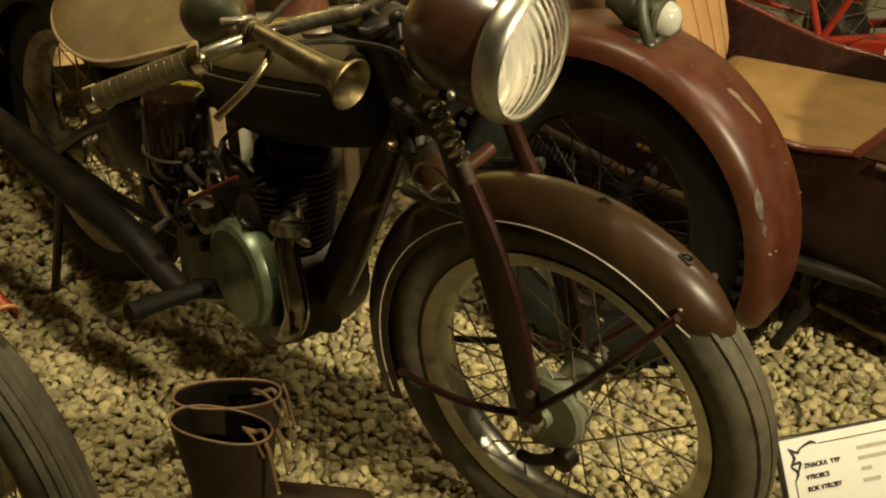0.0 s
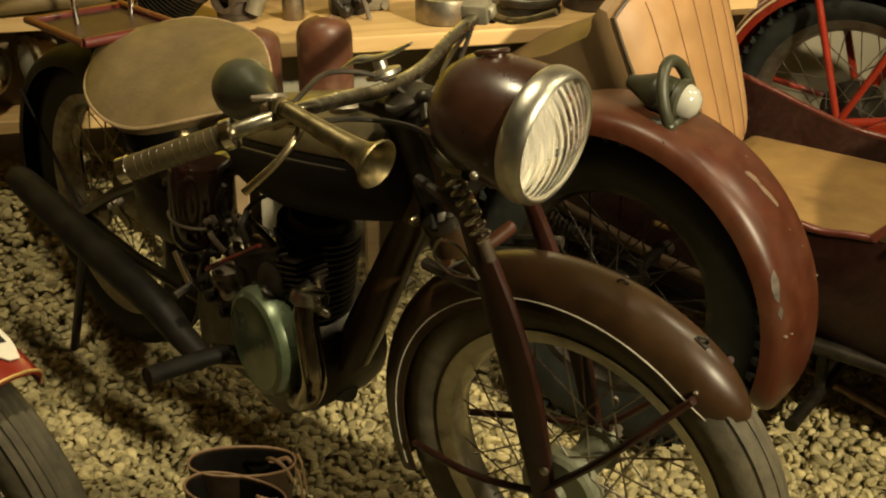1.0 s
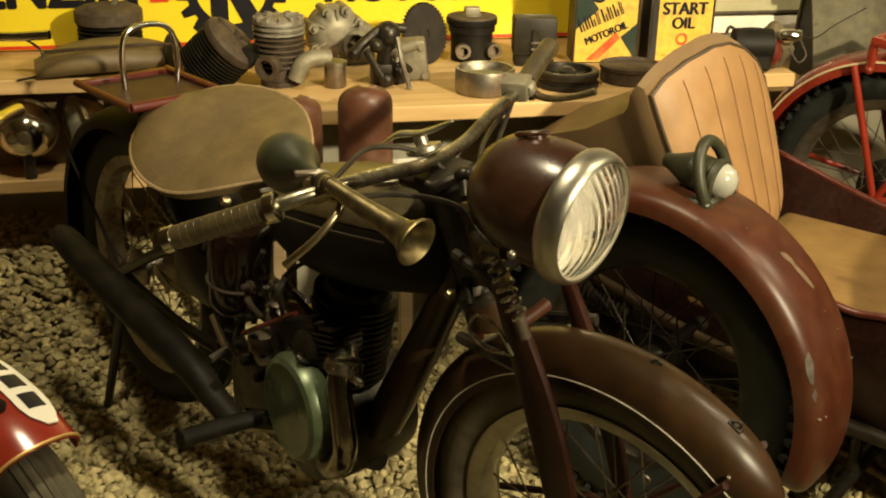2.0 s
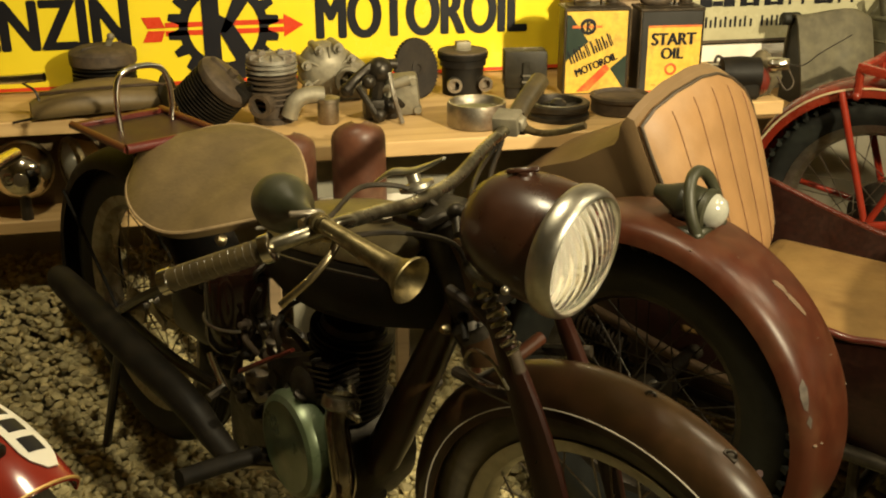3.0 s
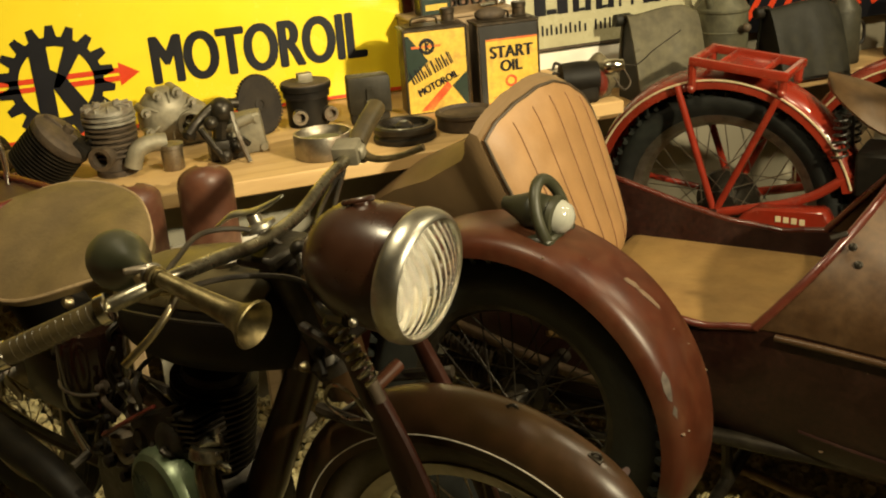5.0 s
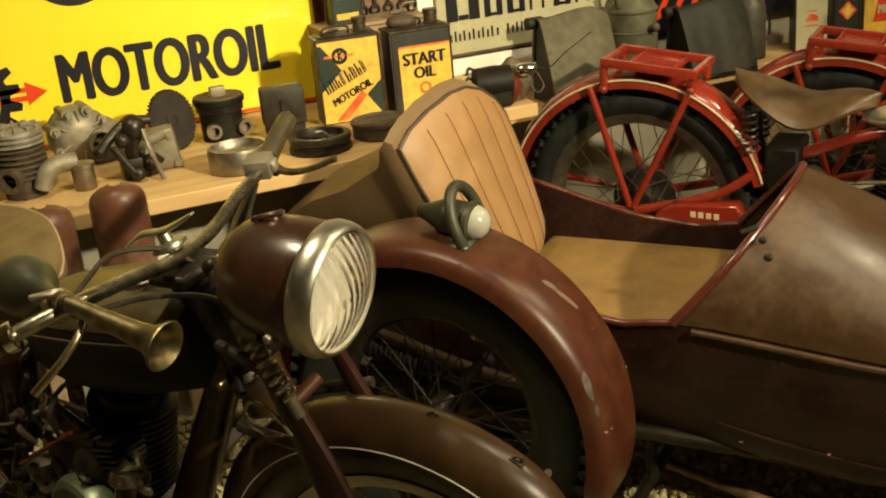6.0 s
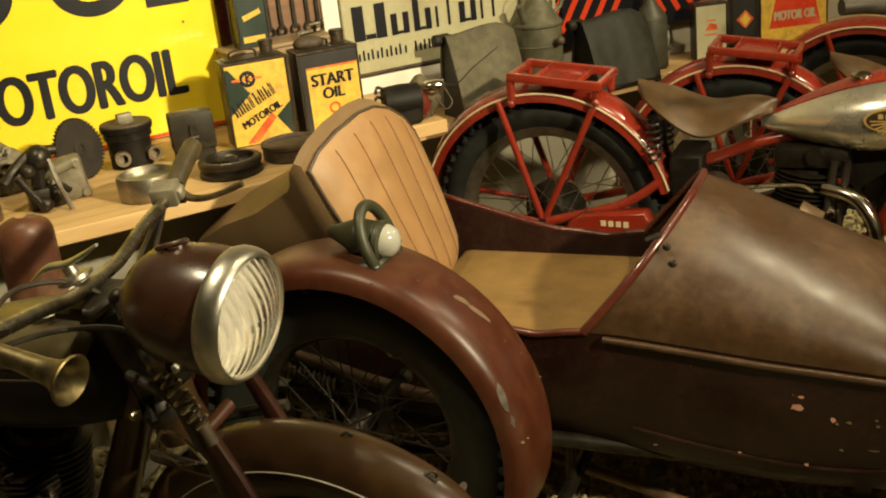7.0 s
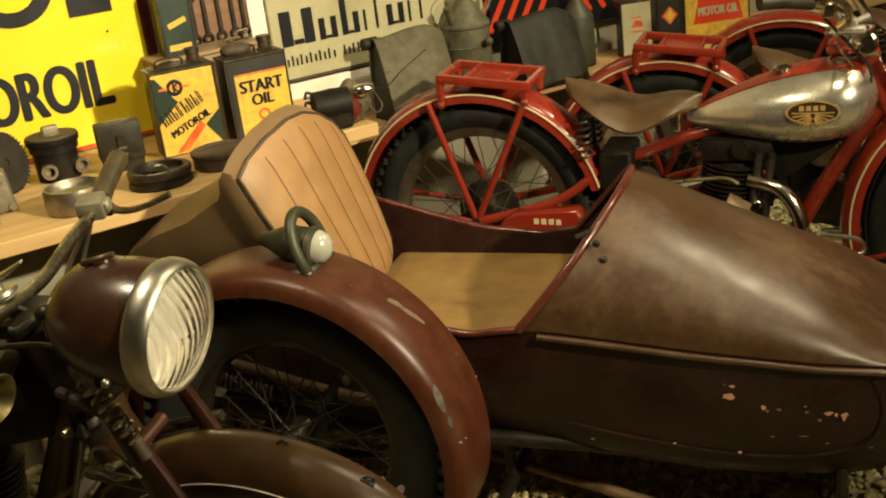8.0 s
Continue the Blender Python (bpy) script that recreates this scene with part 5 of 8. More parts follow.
SEAT_TAN = mat("ochre_seat_cover", (0.25, 0.150, 0.050), 0.46, 0, 0.14, 12, 0.15, 90, (0.205, 0.118, 0.040), 0.5, 7, spec=0.35)
SEAM = mat("seam_thread", (0.17, 0.075, 0.03), 0.7, 0, 0.1, 40)
PIPE_TAN = mat("dusty_bare_tube", (0.20, 0.13, 0.07), 0.55, 0.3, 0.25, 30, 0.15, 80, (0.12, 0.075, 0.04), 0.5, 9)
sidecar()


# ---- red motorcycles ----
def red_motorcycle(m, label, carrier=True):
    bike = thing("motorcycle", m, label, "motorcycle", "red motorcycles in a row")
    AX = 0.355
    wheel("rear_wheel", bike, pose(0, 0, AX), 0.322, 0.044, 0.247, rim=STEEL, tyre=TYRE_DARK, hub=OILY, hub_r=0.085, blocks=True)
    sec = arc_section(0.066, 0.030, 0.016, 0.0025, 11)
    rg = part("rear_mudguard", mudguard_skin((0, 0, AX), 0.345, 14, 184, sec, 44), RED, bike, "glossy red rear mudguard")
    for s in (-1, 1):
        line = [(0.352 * math.cos(a), s * 0.0675, AX + 0.352 * math.sin(a)) for a in (radians(15 + 168 * i / 40) for i in range(41))]
        part("coach_line", tube(line, 0.0030, 6, smooth=False), CREAM_LINE, rg, "cream line")
        for x, z in ((-0.105, AX + 0.335), (0.155, AX + 0.315)):
            part("stay", rod((0.0, s * 0.082, AX), (x, s * 0.078, z), 0.0095, 10), RED, rg, "red mudguard stay")
        part("stay", rod((0.0, s * 0.082, AX), (-0.335, s * 0.070, AX + 0.05), 0.0085, 10), RED, rg)
        part("chain_stay", tube([(0.0, s * 0.085, AX), (0.22, s * 0.07, AX + 0.055), (0.34, s * 0.05, AX + 0.13)], 0.013, 10), RED, bike, "red frame tube")
        part("axle_nut", lathe([(0.016, 0), (0.016, 0.012), (0.008, 0.014), (0.008, 0.028)], 6, along((0, s * 0.088, AX), (0, s, AX))), OILY, bike)
    part("tail_edge", box(-0.378, -0.335, -0.064, 0.064, AX - 0.024, AX - 0.019, 0.002), CREAM_LINE, rg)
    # carrier
    if carrier:
        rk = Matrix.Translation((0.057, 0, AX + 0.388)) @ Matrix.Rotation(radians(7.5), 4, "Y")
        rack = part("carrier", moved(box(-0.127, 0.127, -0.097, -0.075, -0.012, 0.012, 0.007, 2), rk), RED, bike, "red luggage carrier")
        part("rail", moved(box(-0.127, 0.127, 0.075, 0.097, -0.012, 0.012, 0.007, 2), rk), RED, rack)
        for x, w in ((-0.117, 0.010), (0.117, 0.010), (-0.052, 0.006), (0.06, 0.006)):
            part("cross_bar", moved(box(x - w, x + w, -0.085, 0.085, -0.010, 0.011, 0.005), rk), RED, rack)
        part("carrier_plate", moved(box(-0.048, 0.056, -0.078, 0.078, -0.009, -0.001, 0.001), rk), RED, rack)
        for s in (-1, 1):
            for x, z in ((-0.062, AX + 0.395), (0.168, AX + 0.375)):
                part("carrier_leg", merged(rod((x, s * 0.084, z), (x - 0.004, s * 0.075, AX + 0.330), 0.011, 8), ball(0.012, pose(x - 0.004, s * 0.080, AX + 0.330), 10, 6)), RED, rack)
    # frame, saddle, tank
    part("top_tube", tube([(0.30, 0, 0.475), (0.45, 0, 0.52), (0.63, 0, 0.575), (0.98, 0, 0.60)], 0.016, 10), RED, bike, "red frame tube")
    part("saddle_tube", tube([(0.31, 0, 0.62), (0.32, 0, 0.48), (0.36, 0, 0.24)], 0.015, 10), BLACK, bike)
    part("down_tube", tube([(1.02, 0, 0.62), (0.94, 0, 0.50), (0.83, 0, 0.30), (0.80, 0, 0.20)], 0.021, 12), RED, bike, "red down tube")
    part("cradle", tube([(0.80, 0, 0.20), (0.60, 0, 0.17), (0.36, 0, 0.22)], 0.016, 10), BLACK, bike)
    skin, _ = saddle_skin(0.36, 0.27, 0.035, 0.02)
    for v in skin.verts:
        v.co.z += 0.05 * max(0.0, -v.co.x / 0.18) ** 2 - 0.022 * (abs(v.co.y) / 0.12) ** 2.2
    sad = part("saddle", moved(skin, pose(0.432, 0.0, 0.676, 7, 1, 0) @ Matrix.Diagonal((0.97, 0.88, 0.85, 1))), SADDLE, bike, "dark polished leather saddle")
    for s in (-1, 1):
        part("saddle_spring", coil((0.31, s * 0.07, 0.53), (0.31, s * 0.07, 0.64), 0.018, 0.0035, 6), BLACK, sad)
    loops, n = [], 30
    for i in range(25):
        f = i / 24
        f = 1 - (1 - f) ** 1.35
        x = 0.566 + 0.452 * f
        grow = math.sin(math.pi / 2 * min(1, 0.075 + f * 1.30)) * (1 if f < 0.76 else math.sqrt(max(0.02, 1 - ((f - 0.76) / 0.243) ** 2.4)))
        w, h, zc = 0.120 * grow, 0.098 * grow, 0.612 + 0.044 * f
        loops.append([Vector((x, w * math.cos(a), zc + h * math.sin(a))) for a in (2 * math.pi * j / n for j in range(n))])
    tank = part("tank", rings(loops), mat("worn_plating", (0.80, 0.76, 0.64), 0.28, 0.86, 0.08, 30, 0.04, 120, (0.68, 0.62, 0.48), 0.4, 8, rough_vary=0.10), bike, "plated teardrop tank with a red top")
    top = [[p + Vector((0, 0.0, 0.003)) for p in loop[5:11]] for loop in loops[1:-3]]
    under = [[p - Vector((0, 0, 0.006)) for p in loop[::-1]] for loop in top]
    part("tank_panel", rings([a + b for a, b in zip(top, under)]), RED, tank, "red painted tank top")
    for x, r in ((0.80, 0.022), (0.93, 0.027)):
        part("filler_cap", lathe([(r, 0), (r * 1.05, 0.004), (r * 1.05, 0.012), (r * 0.6, 0.018), (0.003, 0.020)], 20, pose(x, -0.02, 0.722 + (x - 0.8) * 0.12)), CHROME, tank, "plated filler cap")
    bm_ = pose(0.873, -0.119, 0.645, 87, 0, -2)
    oval = lambda rx_, rz_, lift: plate([(rx_ * math.cos(a), rz_ * math.sin(a)) for a in (2 * math.pi * j / 32 for j in range(32))], 0.0016, bm_ @ Matrix.Translation((0, 0, lift)))
    bd = part("badge", oval(0.062, 0.0285, 0.0), GOLD, tank, "oval gilt badge with wing shapes")
    part("badge_field", oval(0.0565, 0.0245, 0.0012), BADGE, bd)
    wings = []
    for s in (-1, 1):
        for k in range(5):
            wings.append(moved(box(0.006, 0.046 - 0.005 * k, -0.0018, 0.0018, 0, 0.0012), pose(0, -0.004 - 0.001 * k, 0, 0, 0, -8 - 14 * k if s > 0 else 188 + 14 * k)))
    part("badge_wings", moved(merged(*wings, box(-0.048, 0.048, -0.003, 0.0, 0, 0.0012)), bm_ @ Matrix.Translation((0, 0, 0.0026))), GOLD, bd)
    for k in range(4):
        part("badge_bar", moved(box(-0.031 + 0.016 * k, -0.020 + 0.016 * k, 0.004, 0.016, 0, 0.0012), bm_ @ Matrix.Translation((0, 0, 0.0026))), GOLD, bd)
    # tool box with a name in plain bars
    tbx = part("tool_box", plate([(0.06, 0.325), (0.29, 0.325), (0.31, 0.37), (0.29, 0.405), (0.12, 0.395), (0.08, 0.37)], 0.05, pose(0, -0.075, 0, 90, 0, 0), 0.006), RED, bike, "red tool box with pale bars for a name")
    for k in range(4):
        part("name_bar", box(0.172 + k * 0.020, 0.185 + k * 0.020, -0.1275, -0.125, 0.366 - 0.001 * k, 0.381 - 0.001 * k), CREAM_LINE, tbx, "pale bar")
    # engine
    eng = part("crankcase", merged(lathe([(0.05, -0.09), (0.10, -0.08), (0.11, 0), (0.10, 0.08), (0.05, 0.09)], 28, pose(0.62, 0, 0.28, 90, 0, 0)), box(0.40, 0.62, -0.075, 0.075, 0.20, 0.34, 0.03, 2)), OILY, bike, "oily engine case")
    part("cylinder", fin_stack(0.078, 0, 11, 0.012, 0.005, 0.05, 1, pose(0.66, 0, 0.37, 0, 8, 0)), OILY, eng, "black finned cylinder")
    part("carburettor", merged(lathe([(0.02, 0), (0.022, 0.05), (0.014, 0.06)], 16, pose(0.51, -0.05, 0.40)), rod((0.51, -0.05, 0.43), (0.60, -0.03, 0.45), 0.014)), STEEL, eng)
    part("primary_case", merged(lathe([(0.03, 0), (0.085, 0.004), (0.092, 0.014), (0.088, 0.026), (0.03, 0.032)], 32, along((0.66, -0.075, 0.29), (0.66, -0.2, 0.29))), lathe([(0.03, 0), (0.065, 0.004), (0.070, 0.014), (0.066, 0.026), (0.02, 0.030)], 28, along((0.46, -0.075, 0.29), (0.46, -0.2, 0.29))), box(0.46, 0.66, -0.105, -0.075, 0.23, 0.35, 0.01)), OILY, eng, "oily primary case")
    part("gearbox", box(0.36, 0.56, -0.07, 0.07, 0.30, 0.43, 0.025, 2), SOOT_AND_SHADE, eng)
    part("rocker_box", merged(box(0.60, 0.78, -0.06, 0.06, 0.505, 0.565, 0.02, 2), rod((0.70, -0.07, 0.54), (0.70, 0.07, 0.54), 0.022, 16)), OILY, eng, "dark rocker box")
    part("push_rod_tube", merged(rod((0.72, -0.07, 0.34), (0.745, -0.06, 0.53), 0.010), rod((0.755, -0.07, 0.34), (0.775, -0.06, 0.53), 0.010)), BLACK, eng)
    part("battery", box(0.345, 0.43, -0.075, 0.075, 0.43, 0.545, 0.008), SOOT_AND_SHADE, eng, "black battery box")
    part("head_gusset", plate([(0.80, 0.44), (0.98, 0.57), (0.62, 0.56), (0.70, 0.50)], 0.02, pose(0, 0.01, 0, 90, 0, 0), 0.004), SOOT_AND_SHADE, bike)
    part("generator", lathe([(0.02, -0.06), (0.042, -0.058), (0.045, 0), (0.042, 0.058), (0.02, 0.06)], 24, pose(0.45, -0.06, 0.44, 90, 0, 0)), STEEL, eng)
    part("oil_line", tube([(0.44, -0.11, 0.465), (0.52, -0.12, 0.475), (0.66, -0.12, 0.485), (0.70, -0.12, 0.47)], 0.0055, 8), NICKEL, eng, "bright pipe")
    part("exhaust", tube([(0.72, -0.06, 0.46), (0.80, -0.09, 0.44), (0.845, -0.11, 0.36), (0.82, -0.12, 0.26), (0.70, -0.13, 0.21), (0.45, -0.14, 0.20)], 0.0185, 14), CHROME, bike, "plated exhaust bend")
    part("foot_lever", merged(tube([(0.62, -0.10, 0.38), (0.70, -0.13, 0.41), (0.76, -0.15, 0.37), (0.84, -0.15, 0.33)], 0.009, 8), moved(box(-0.03, 0.03, -0.02, 0.02, -0.004, 0.004, 0.002), pose(0.70, -0.14, 0.425, 20, 30, 0))), PIPE_TAN, eng, "bronzed foot lever")
    part("step_iron", tube([(0.86, -0.10, 0.33), (0.90, -0.18, 0.32), (0.98, -0.18, 0.31), (0.98, -0.11, 0.32), (0.89, -0.10, 0.33)], 0.006, 8), STEEL, bike)
    for x, y, z, r in ((0.56, -0.085, 0.40, 0.018), (0.60, -0.09, 0.34, 0.02), (0.50, -0.09, 0.36, 0.016), (0.69, -0.09, 0.36, 0.017), (0.74, -0.07, 0.40, 0.014), (0.40, -0.08, 0.41, 0.018)):
        part("engine_fitting", merged(ball(r, pose(x, y, z), 12, 8), lathe([(r * 0.6, 0), (r * 0.6, r * 1.5)], 6, along((x, y, z), (x, y - 1, z)))), CHROME if r < 0.017 else OILY, eng)
    # front end
    wheel("front_wheel", bike, pose(1.31, 0, 0.335), 0.322, 0.044, 0.247, rim=STEEL, tyre=TYRE_DARK, hub=OILY)
    fg = part("front_mudguard", mudguard_skin((1.31, 0, 0.335), 0.345, 38, 196, sec, 40, tip=0.08), RED, bike, "glossy red front mudguard")
    for s in (-1, 1):
        part("coach_line", tube([(1.31 + 0.352 * math.cos(a), s * 0.0675, 0.335 + 0.352 * math.sin(a)) for a in (radians(46 + 148 * i / 36) for i in range(37))], 0.0026, 6, smooth=False), CREAM_LINE, fg)
        part("fork_leg", tube([(1.065, s * 0.075, 0.78), (1.165, s * 0.08, 0.62), (1.31, s * 0.085, 0.335)], 0.015, 10), RED, bike)
        part("mudguard_stay", rod((1.31, s * 0.09, 0.335), (0.985, s * 0.07, 0.25), 0.007), RED, fg)
    part("steering_head", lathe([(0.024, 0), (0.028, 0.02), (0.022, 0.03), (0.022, 0.17), (0.028, 0.18), (0.024, 0.2)], 18, along((1.06, 0, 0.58), (0.985, 0, 0.78))), RED, bike)
    part("head_lug", merged(box(0.955, 1.01, -0.022, 0.022, 0.70, 0.735, 0.008, 2), ball(0.024, pose(0.925, 0.0, 0.775), 14, 8), box(0.90, 0.99, -0.030, 0.030, 0.758, 0.776, 0.006)), RED, bike, "red fork crown")
    bar = part("handlebar", tube([(0.865, -0.345, 0.945), (0.91, -0.29, 0.918), (0.955, -0.20, 0.872), (0.985, -0.10, 0.838), (1.0, 0, 0.825), (0.985, 0.10, 0.838), (0.955, 0.20, 0.872), (0.91, 0.29, 0.918), (0.865, 0.345, 0.945)], 0.012, 12), CHROME, bike, "plated handlebar")
    for s in (-1, 1):
        part("grip", tube([(0.775, s * 0.405, 0.958), (0.825, s * 0.375, 0.954), (0.876, s * 0.337, 0.941)], 0.017, 12), RUBBER, bar)
        part("lever_perch", merged(tube([(0.880, s * 0.345, 0.946), (0.915, s * 0.335, 0.945), (0.943, s * 0.325, 0.928), (0.950, s * 0.31, 0.898), (0.930, s * 0.295, 0.876)], 0.0105, 10, flat=0.7), box(0.895, 0.925, min(s * 0.32, s * 0.30), max(s * 0.32, s * 0.30), 0.900, 0.935, 0.005)), CHROME, bar, "plated lever bracket")
    part("clamp", merged(box(0.925, 0.985, -0.26, -0.225, 0.852, 0.868, 0.004), box(0.950, 0.968, -0.255, -0.23, 0.845, 0.885, 0.004), rod((0.93, -0.24, 0.862), (0.992, -0.22, 0.884), 0.007)), ENGINE_GREY, bar, "pale cast clamp")
    knob = part("damper_knob", lathe([(0.012, -0.03), (0.020, -0.012), (0.024, 0.0), (0.024, 0.008), (0.014, 0.010)], 20, along((0.992, -0.15, 0.809), (0.75, -0.75, 1.05))), CHROME, bar, "plated hollow fitting")
    # dark disc on the closed end stands for the shade in a hollow
    part("bore", lathe([(0.0135, 0.0), (0.0135, 0.0105), (0.002, 0.0107)], 16, along((0.992, -0.15, 0.809), (0.75, -0.75, 1.05))), OILY, knob)
    part("cable", tube([(0.90, -0.30, 0.90), (0.96, -0.16, 0.80), (1.0, -0.06, 0.72), (0.99, -0.03, 0.62)], 0.004, 6), BLACK, bar)
    part("cable", tube([(0.93, -0.25, 0.86), (0.93, -0.10, 0.79), (0.96, -0.05, 0.72), (0.90, -0.04, 0.60)], 0.004, 6), NICKEL, bar)
    for x, y, z, r in ((0.935, -0.03, 0.80, 0.012), (0.965, -0.06, 0.785, 0.014), (0.91, 0.05, 0.79, 0.012), (0.955, -0.10, 0.795, 0.010), (0.985, -0.03, 0.755, 0.011)):
        part("fitting", merged(lathe([(r, 0), (r * 1.1, 0.004), (r, 0.012), (r * 0.5, 0.014), (r * 0.5, 0.024)], 10, pose(x, y, z, 20, -15, 0)), rod((x, y, z), (x + 0.035, y - 0.03, z + 0.01), r * 0.4)), RIM, bar)
    hl = part("headlight", lathe([(0.004, -0.13), (0.05, -0.12), (0.078, -0.08), (0.088, -0.02), (0.088, 0.0)], 32, pose(1.20, 0, 0.78, 0, 95, 0)), RED, bike, "red headlight")
    part("rim", lathe([(0.088, -0.005), (0.092, 0.0), (0.090, 0.010), (0.078, 0.012)], 36, pose(1.20, 0, 0.78, 0, 95, 0)), CHROME, hl)
    part("lens", lathe([(0.079, 0.010), (0.05, 0.022), (0.003, 0.026)], 28, pose(1.20, 0, 0.78, 0, 95, 0)), OPAL, hl)
    return bike


GOLD = mat("gilt", (0.62, 0.40, 0.13), 0.42, 0.35, 0.15, 60)
BADGE = mat("badge_enamel", (0.045, 0.030, 0.016), 0.35, 0.2, 0.15, 60)
SADDLE = mat("polished_brown_leather", (0.075, 0.043, 0.019), 0.36, 0, 0.2, 25, 0.2, 120, (0.105, 0.064, 0.030), 0.5, 7, rough_vary=0.08, spec=0.4)
first_red = red_motorcycle(pose(1.665, 2.135, 0, 0, 0, -50), "red motorcycle with a plated teardrop tank and cream lines")
tagged(copy_thing(first_red, pose(2.322, 2.12, -0.045, 0, 0, -50)), "red motorcycle standing behind another, its carrier showing")
red_motorcycle(pose(3.02, 2.30, -0.068, 0, 0, -50), "red motorcycle without a carrier at the end of the row", False)


# ---- front end of the small bright red motorcycle at the aisle ----
def small_red_motorcycle():
    bike = thing("motorcycle", pose(-0.335, 0.995, 0, 0, 0, -50), "small red motorcycle with a white name plate on its mudguard", "motorcycle")
    wheel("front_wheel", bike, pose(0, 0, 0.300), 0.300, 0.042, 0.228, rim=CHROME, tyre=TYRE, spoke=CHROME, ribs=5)
    guard = part("front_mudguard", mudguard_skin((0, 0, 0.300), 0.312, 60, 200, arc_section(0.056, 0.030, 0.014, 0.0025, 13), 44), mat("dark_red_gloss", (0.24, 0.025, 0.014), 0.2, 0, 0.1, 30, 0.02, 90, coat=0.5), bike, "glossy dark red mudguard")
    a = radians(60.5)
    pts = [((0.312 + z + 0.001) * math.cos(a), y * 1.01, 0.300 + (0.312 + z + 0.001) * math.sin(a)) for y, z in arc_section(0.056, 0.030, 0.014, 0.0025, 13)[:15]]
    part("edge_line", tube(pts, 0.0022, 6, smooth=False), GOLD, guard, "gilt edge line")
    for s in (-1, 1):
        part("coach_line", tube([(0.304 * math.cos(t), s * 0.0572, 0.300 + 0.304 * math.sin(t)) for t in (radians(60.5 + 138 * i / 30) for i in range(31))], 0.002, 6, smooth=False), GOLD, guard)
        part("fork_leg", tube([(-0.16, s * 0.08, 0.72), (-0.08, s * 0.08, 0.5), (0, s * 0.085, 0.30)], 0.016, 10), RED, bike)
    # a curved white plate lies along the far half of the crown
    def crown(t, y, lift):
        r = 0.312 + 0.030 * math.sqrt(max(0.0, 1 - (y / 0.0575) ** 2)) + lift
        return Vector((r * math.cos(t), y, 0.300 + r * math.sin(t)))

    loops = []
    for i in range(25):
        t = radians(64 + 72 * i / 24)
        y0, y1 = 0.004 + 0.018 * max(0, 1 - i / 2) ** 2, 0.050 - 0.014 * max(0, 1 - i / 3) ** 2
        ys = [y0 + (y1 - y0) * j / 6 for j in range(7)]
        loops.append([crown(t, y, 0.0035) for y in ys] + [crown(t, y, 0.001) for y in ys[::-1]])
    pl = part("name_plate", rings(loops), WHITE, guard, "white plate with black bars for a name")
    for k in range(7):
        t0 = 69 + k * 7.0
        bar = [[crown(radians(t0 + q), y, 0.0045) for y in (0.014, 0.022, 0.030, 0.038)] + [crown(radians(t0 + q), y, 0.003) for y in (0.038, 0.030, 0.022, 0.014)] for q in (0.0, 2.3, 4.6)]
        part("name_bar", rings(bar), INK, pl)
    part("plate_bolt", lathe([(0.011, 0), (0.011, 0.007), (0.006, 0.016)], 8, along((0.340 * math.cos(radians(73)), -0.012, 0.300 + 0.340 * math.sin(radians(73))), (0.40 * math.cos(radians(73)), -0.05, 0.300 + 0.42 * math.sin(radians(73))))), OILY, guard)
    part("down_tube", tube([(-0.20, 0, 0.70), (-0.32, 0, 0.45), (-0.42, 0, 0.25)], 0.02, 10), RED, bike)
    part("engine", merged(lathe([(0.04, -0.08), (0.09, -0.07), (0.10, 0), (0.09, 0.07), (0.04, 0.08)], 24, pose(-0.52, 0, 0.28, 90, 0, 0)), fin_stack(0.06, 0, 8, 0.012, 0.005, 0.04, 1, pose(-0.48, 0, 0.36))), ALU, bike)
    part("tank", moved(ball(0.11, Matrix.Diagonal((1.9, 0.95, 0.75, 1))), pose(-0.42, 0, 0.68)), RED, bike)
    wheel("rear_wheel", bike, pose(-1.12, 0, 0.300), 0.300, 0.042, 0.228, rim=CHROME, tyre=TYRE, spoke=CHROME, ribs=3)
    part("rear_mudguard", mudguard_skin((-1.12, 0, 0.300), 0.312, 10, 190, arc_section(0.066, 0.03, 0.014, 0.0025), 36), RED, bike)
    part("saddle", moved(saddle_skin(0.40, 0.24)[0], pose(-0.78, 0, 0.70)), LEATHER_DARK, bike)
    part("frame_tube", tube([(-0.2, 0, 0.62), (-0.55, 0, 0.52), (-0.80, 0, 0.46), (-1.12, 0.08, 0.30)], 0.016, 10), RED, bike)
    part("handlebar", tube([(-0.35, -0.32, 0.84), (-0.20, -0.16, 0.87), (-0.18, 0, 0.86), (-0.20, 0.16, 0.87), (-0.35, 0.32, 0.84)], 0.011, 10), CHROME, bike)
    part("headlight", lathe([(0.004, -0.12), (0.05, -0.10), (0.075, -0.05), (0.08, 0), (0.05, 0.015), (0.003, 0.02)], 28, pose(-0.06, 0, 0.76, 0, 92, 0)), CHROME, bike)
    return bike


small_red_motorcycle()


# ---- enamel signs on the wall ----
BENCH = 0.675


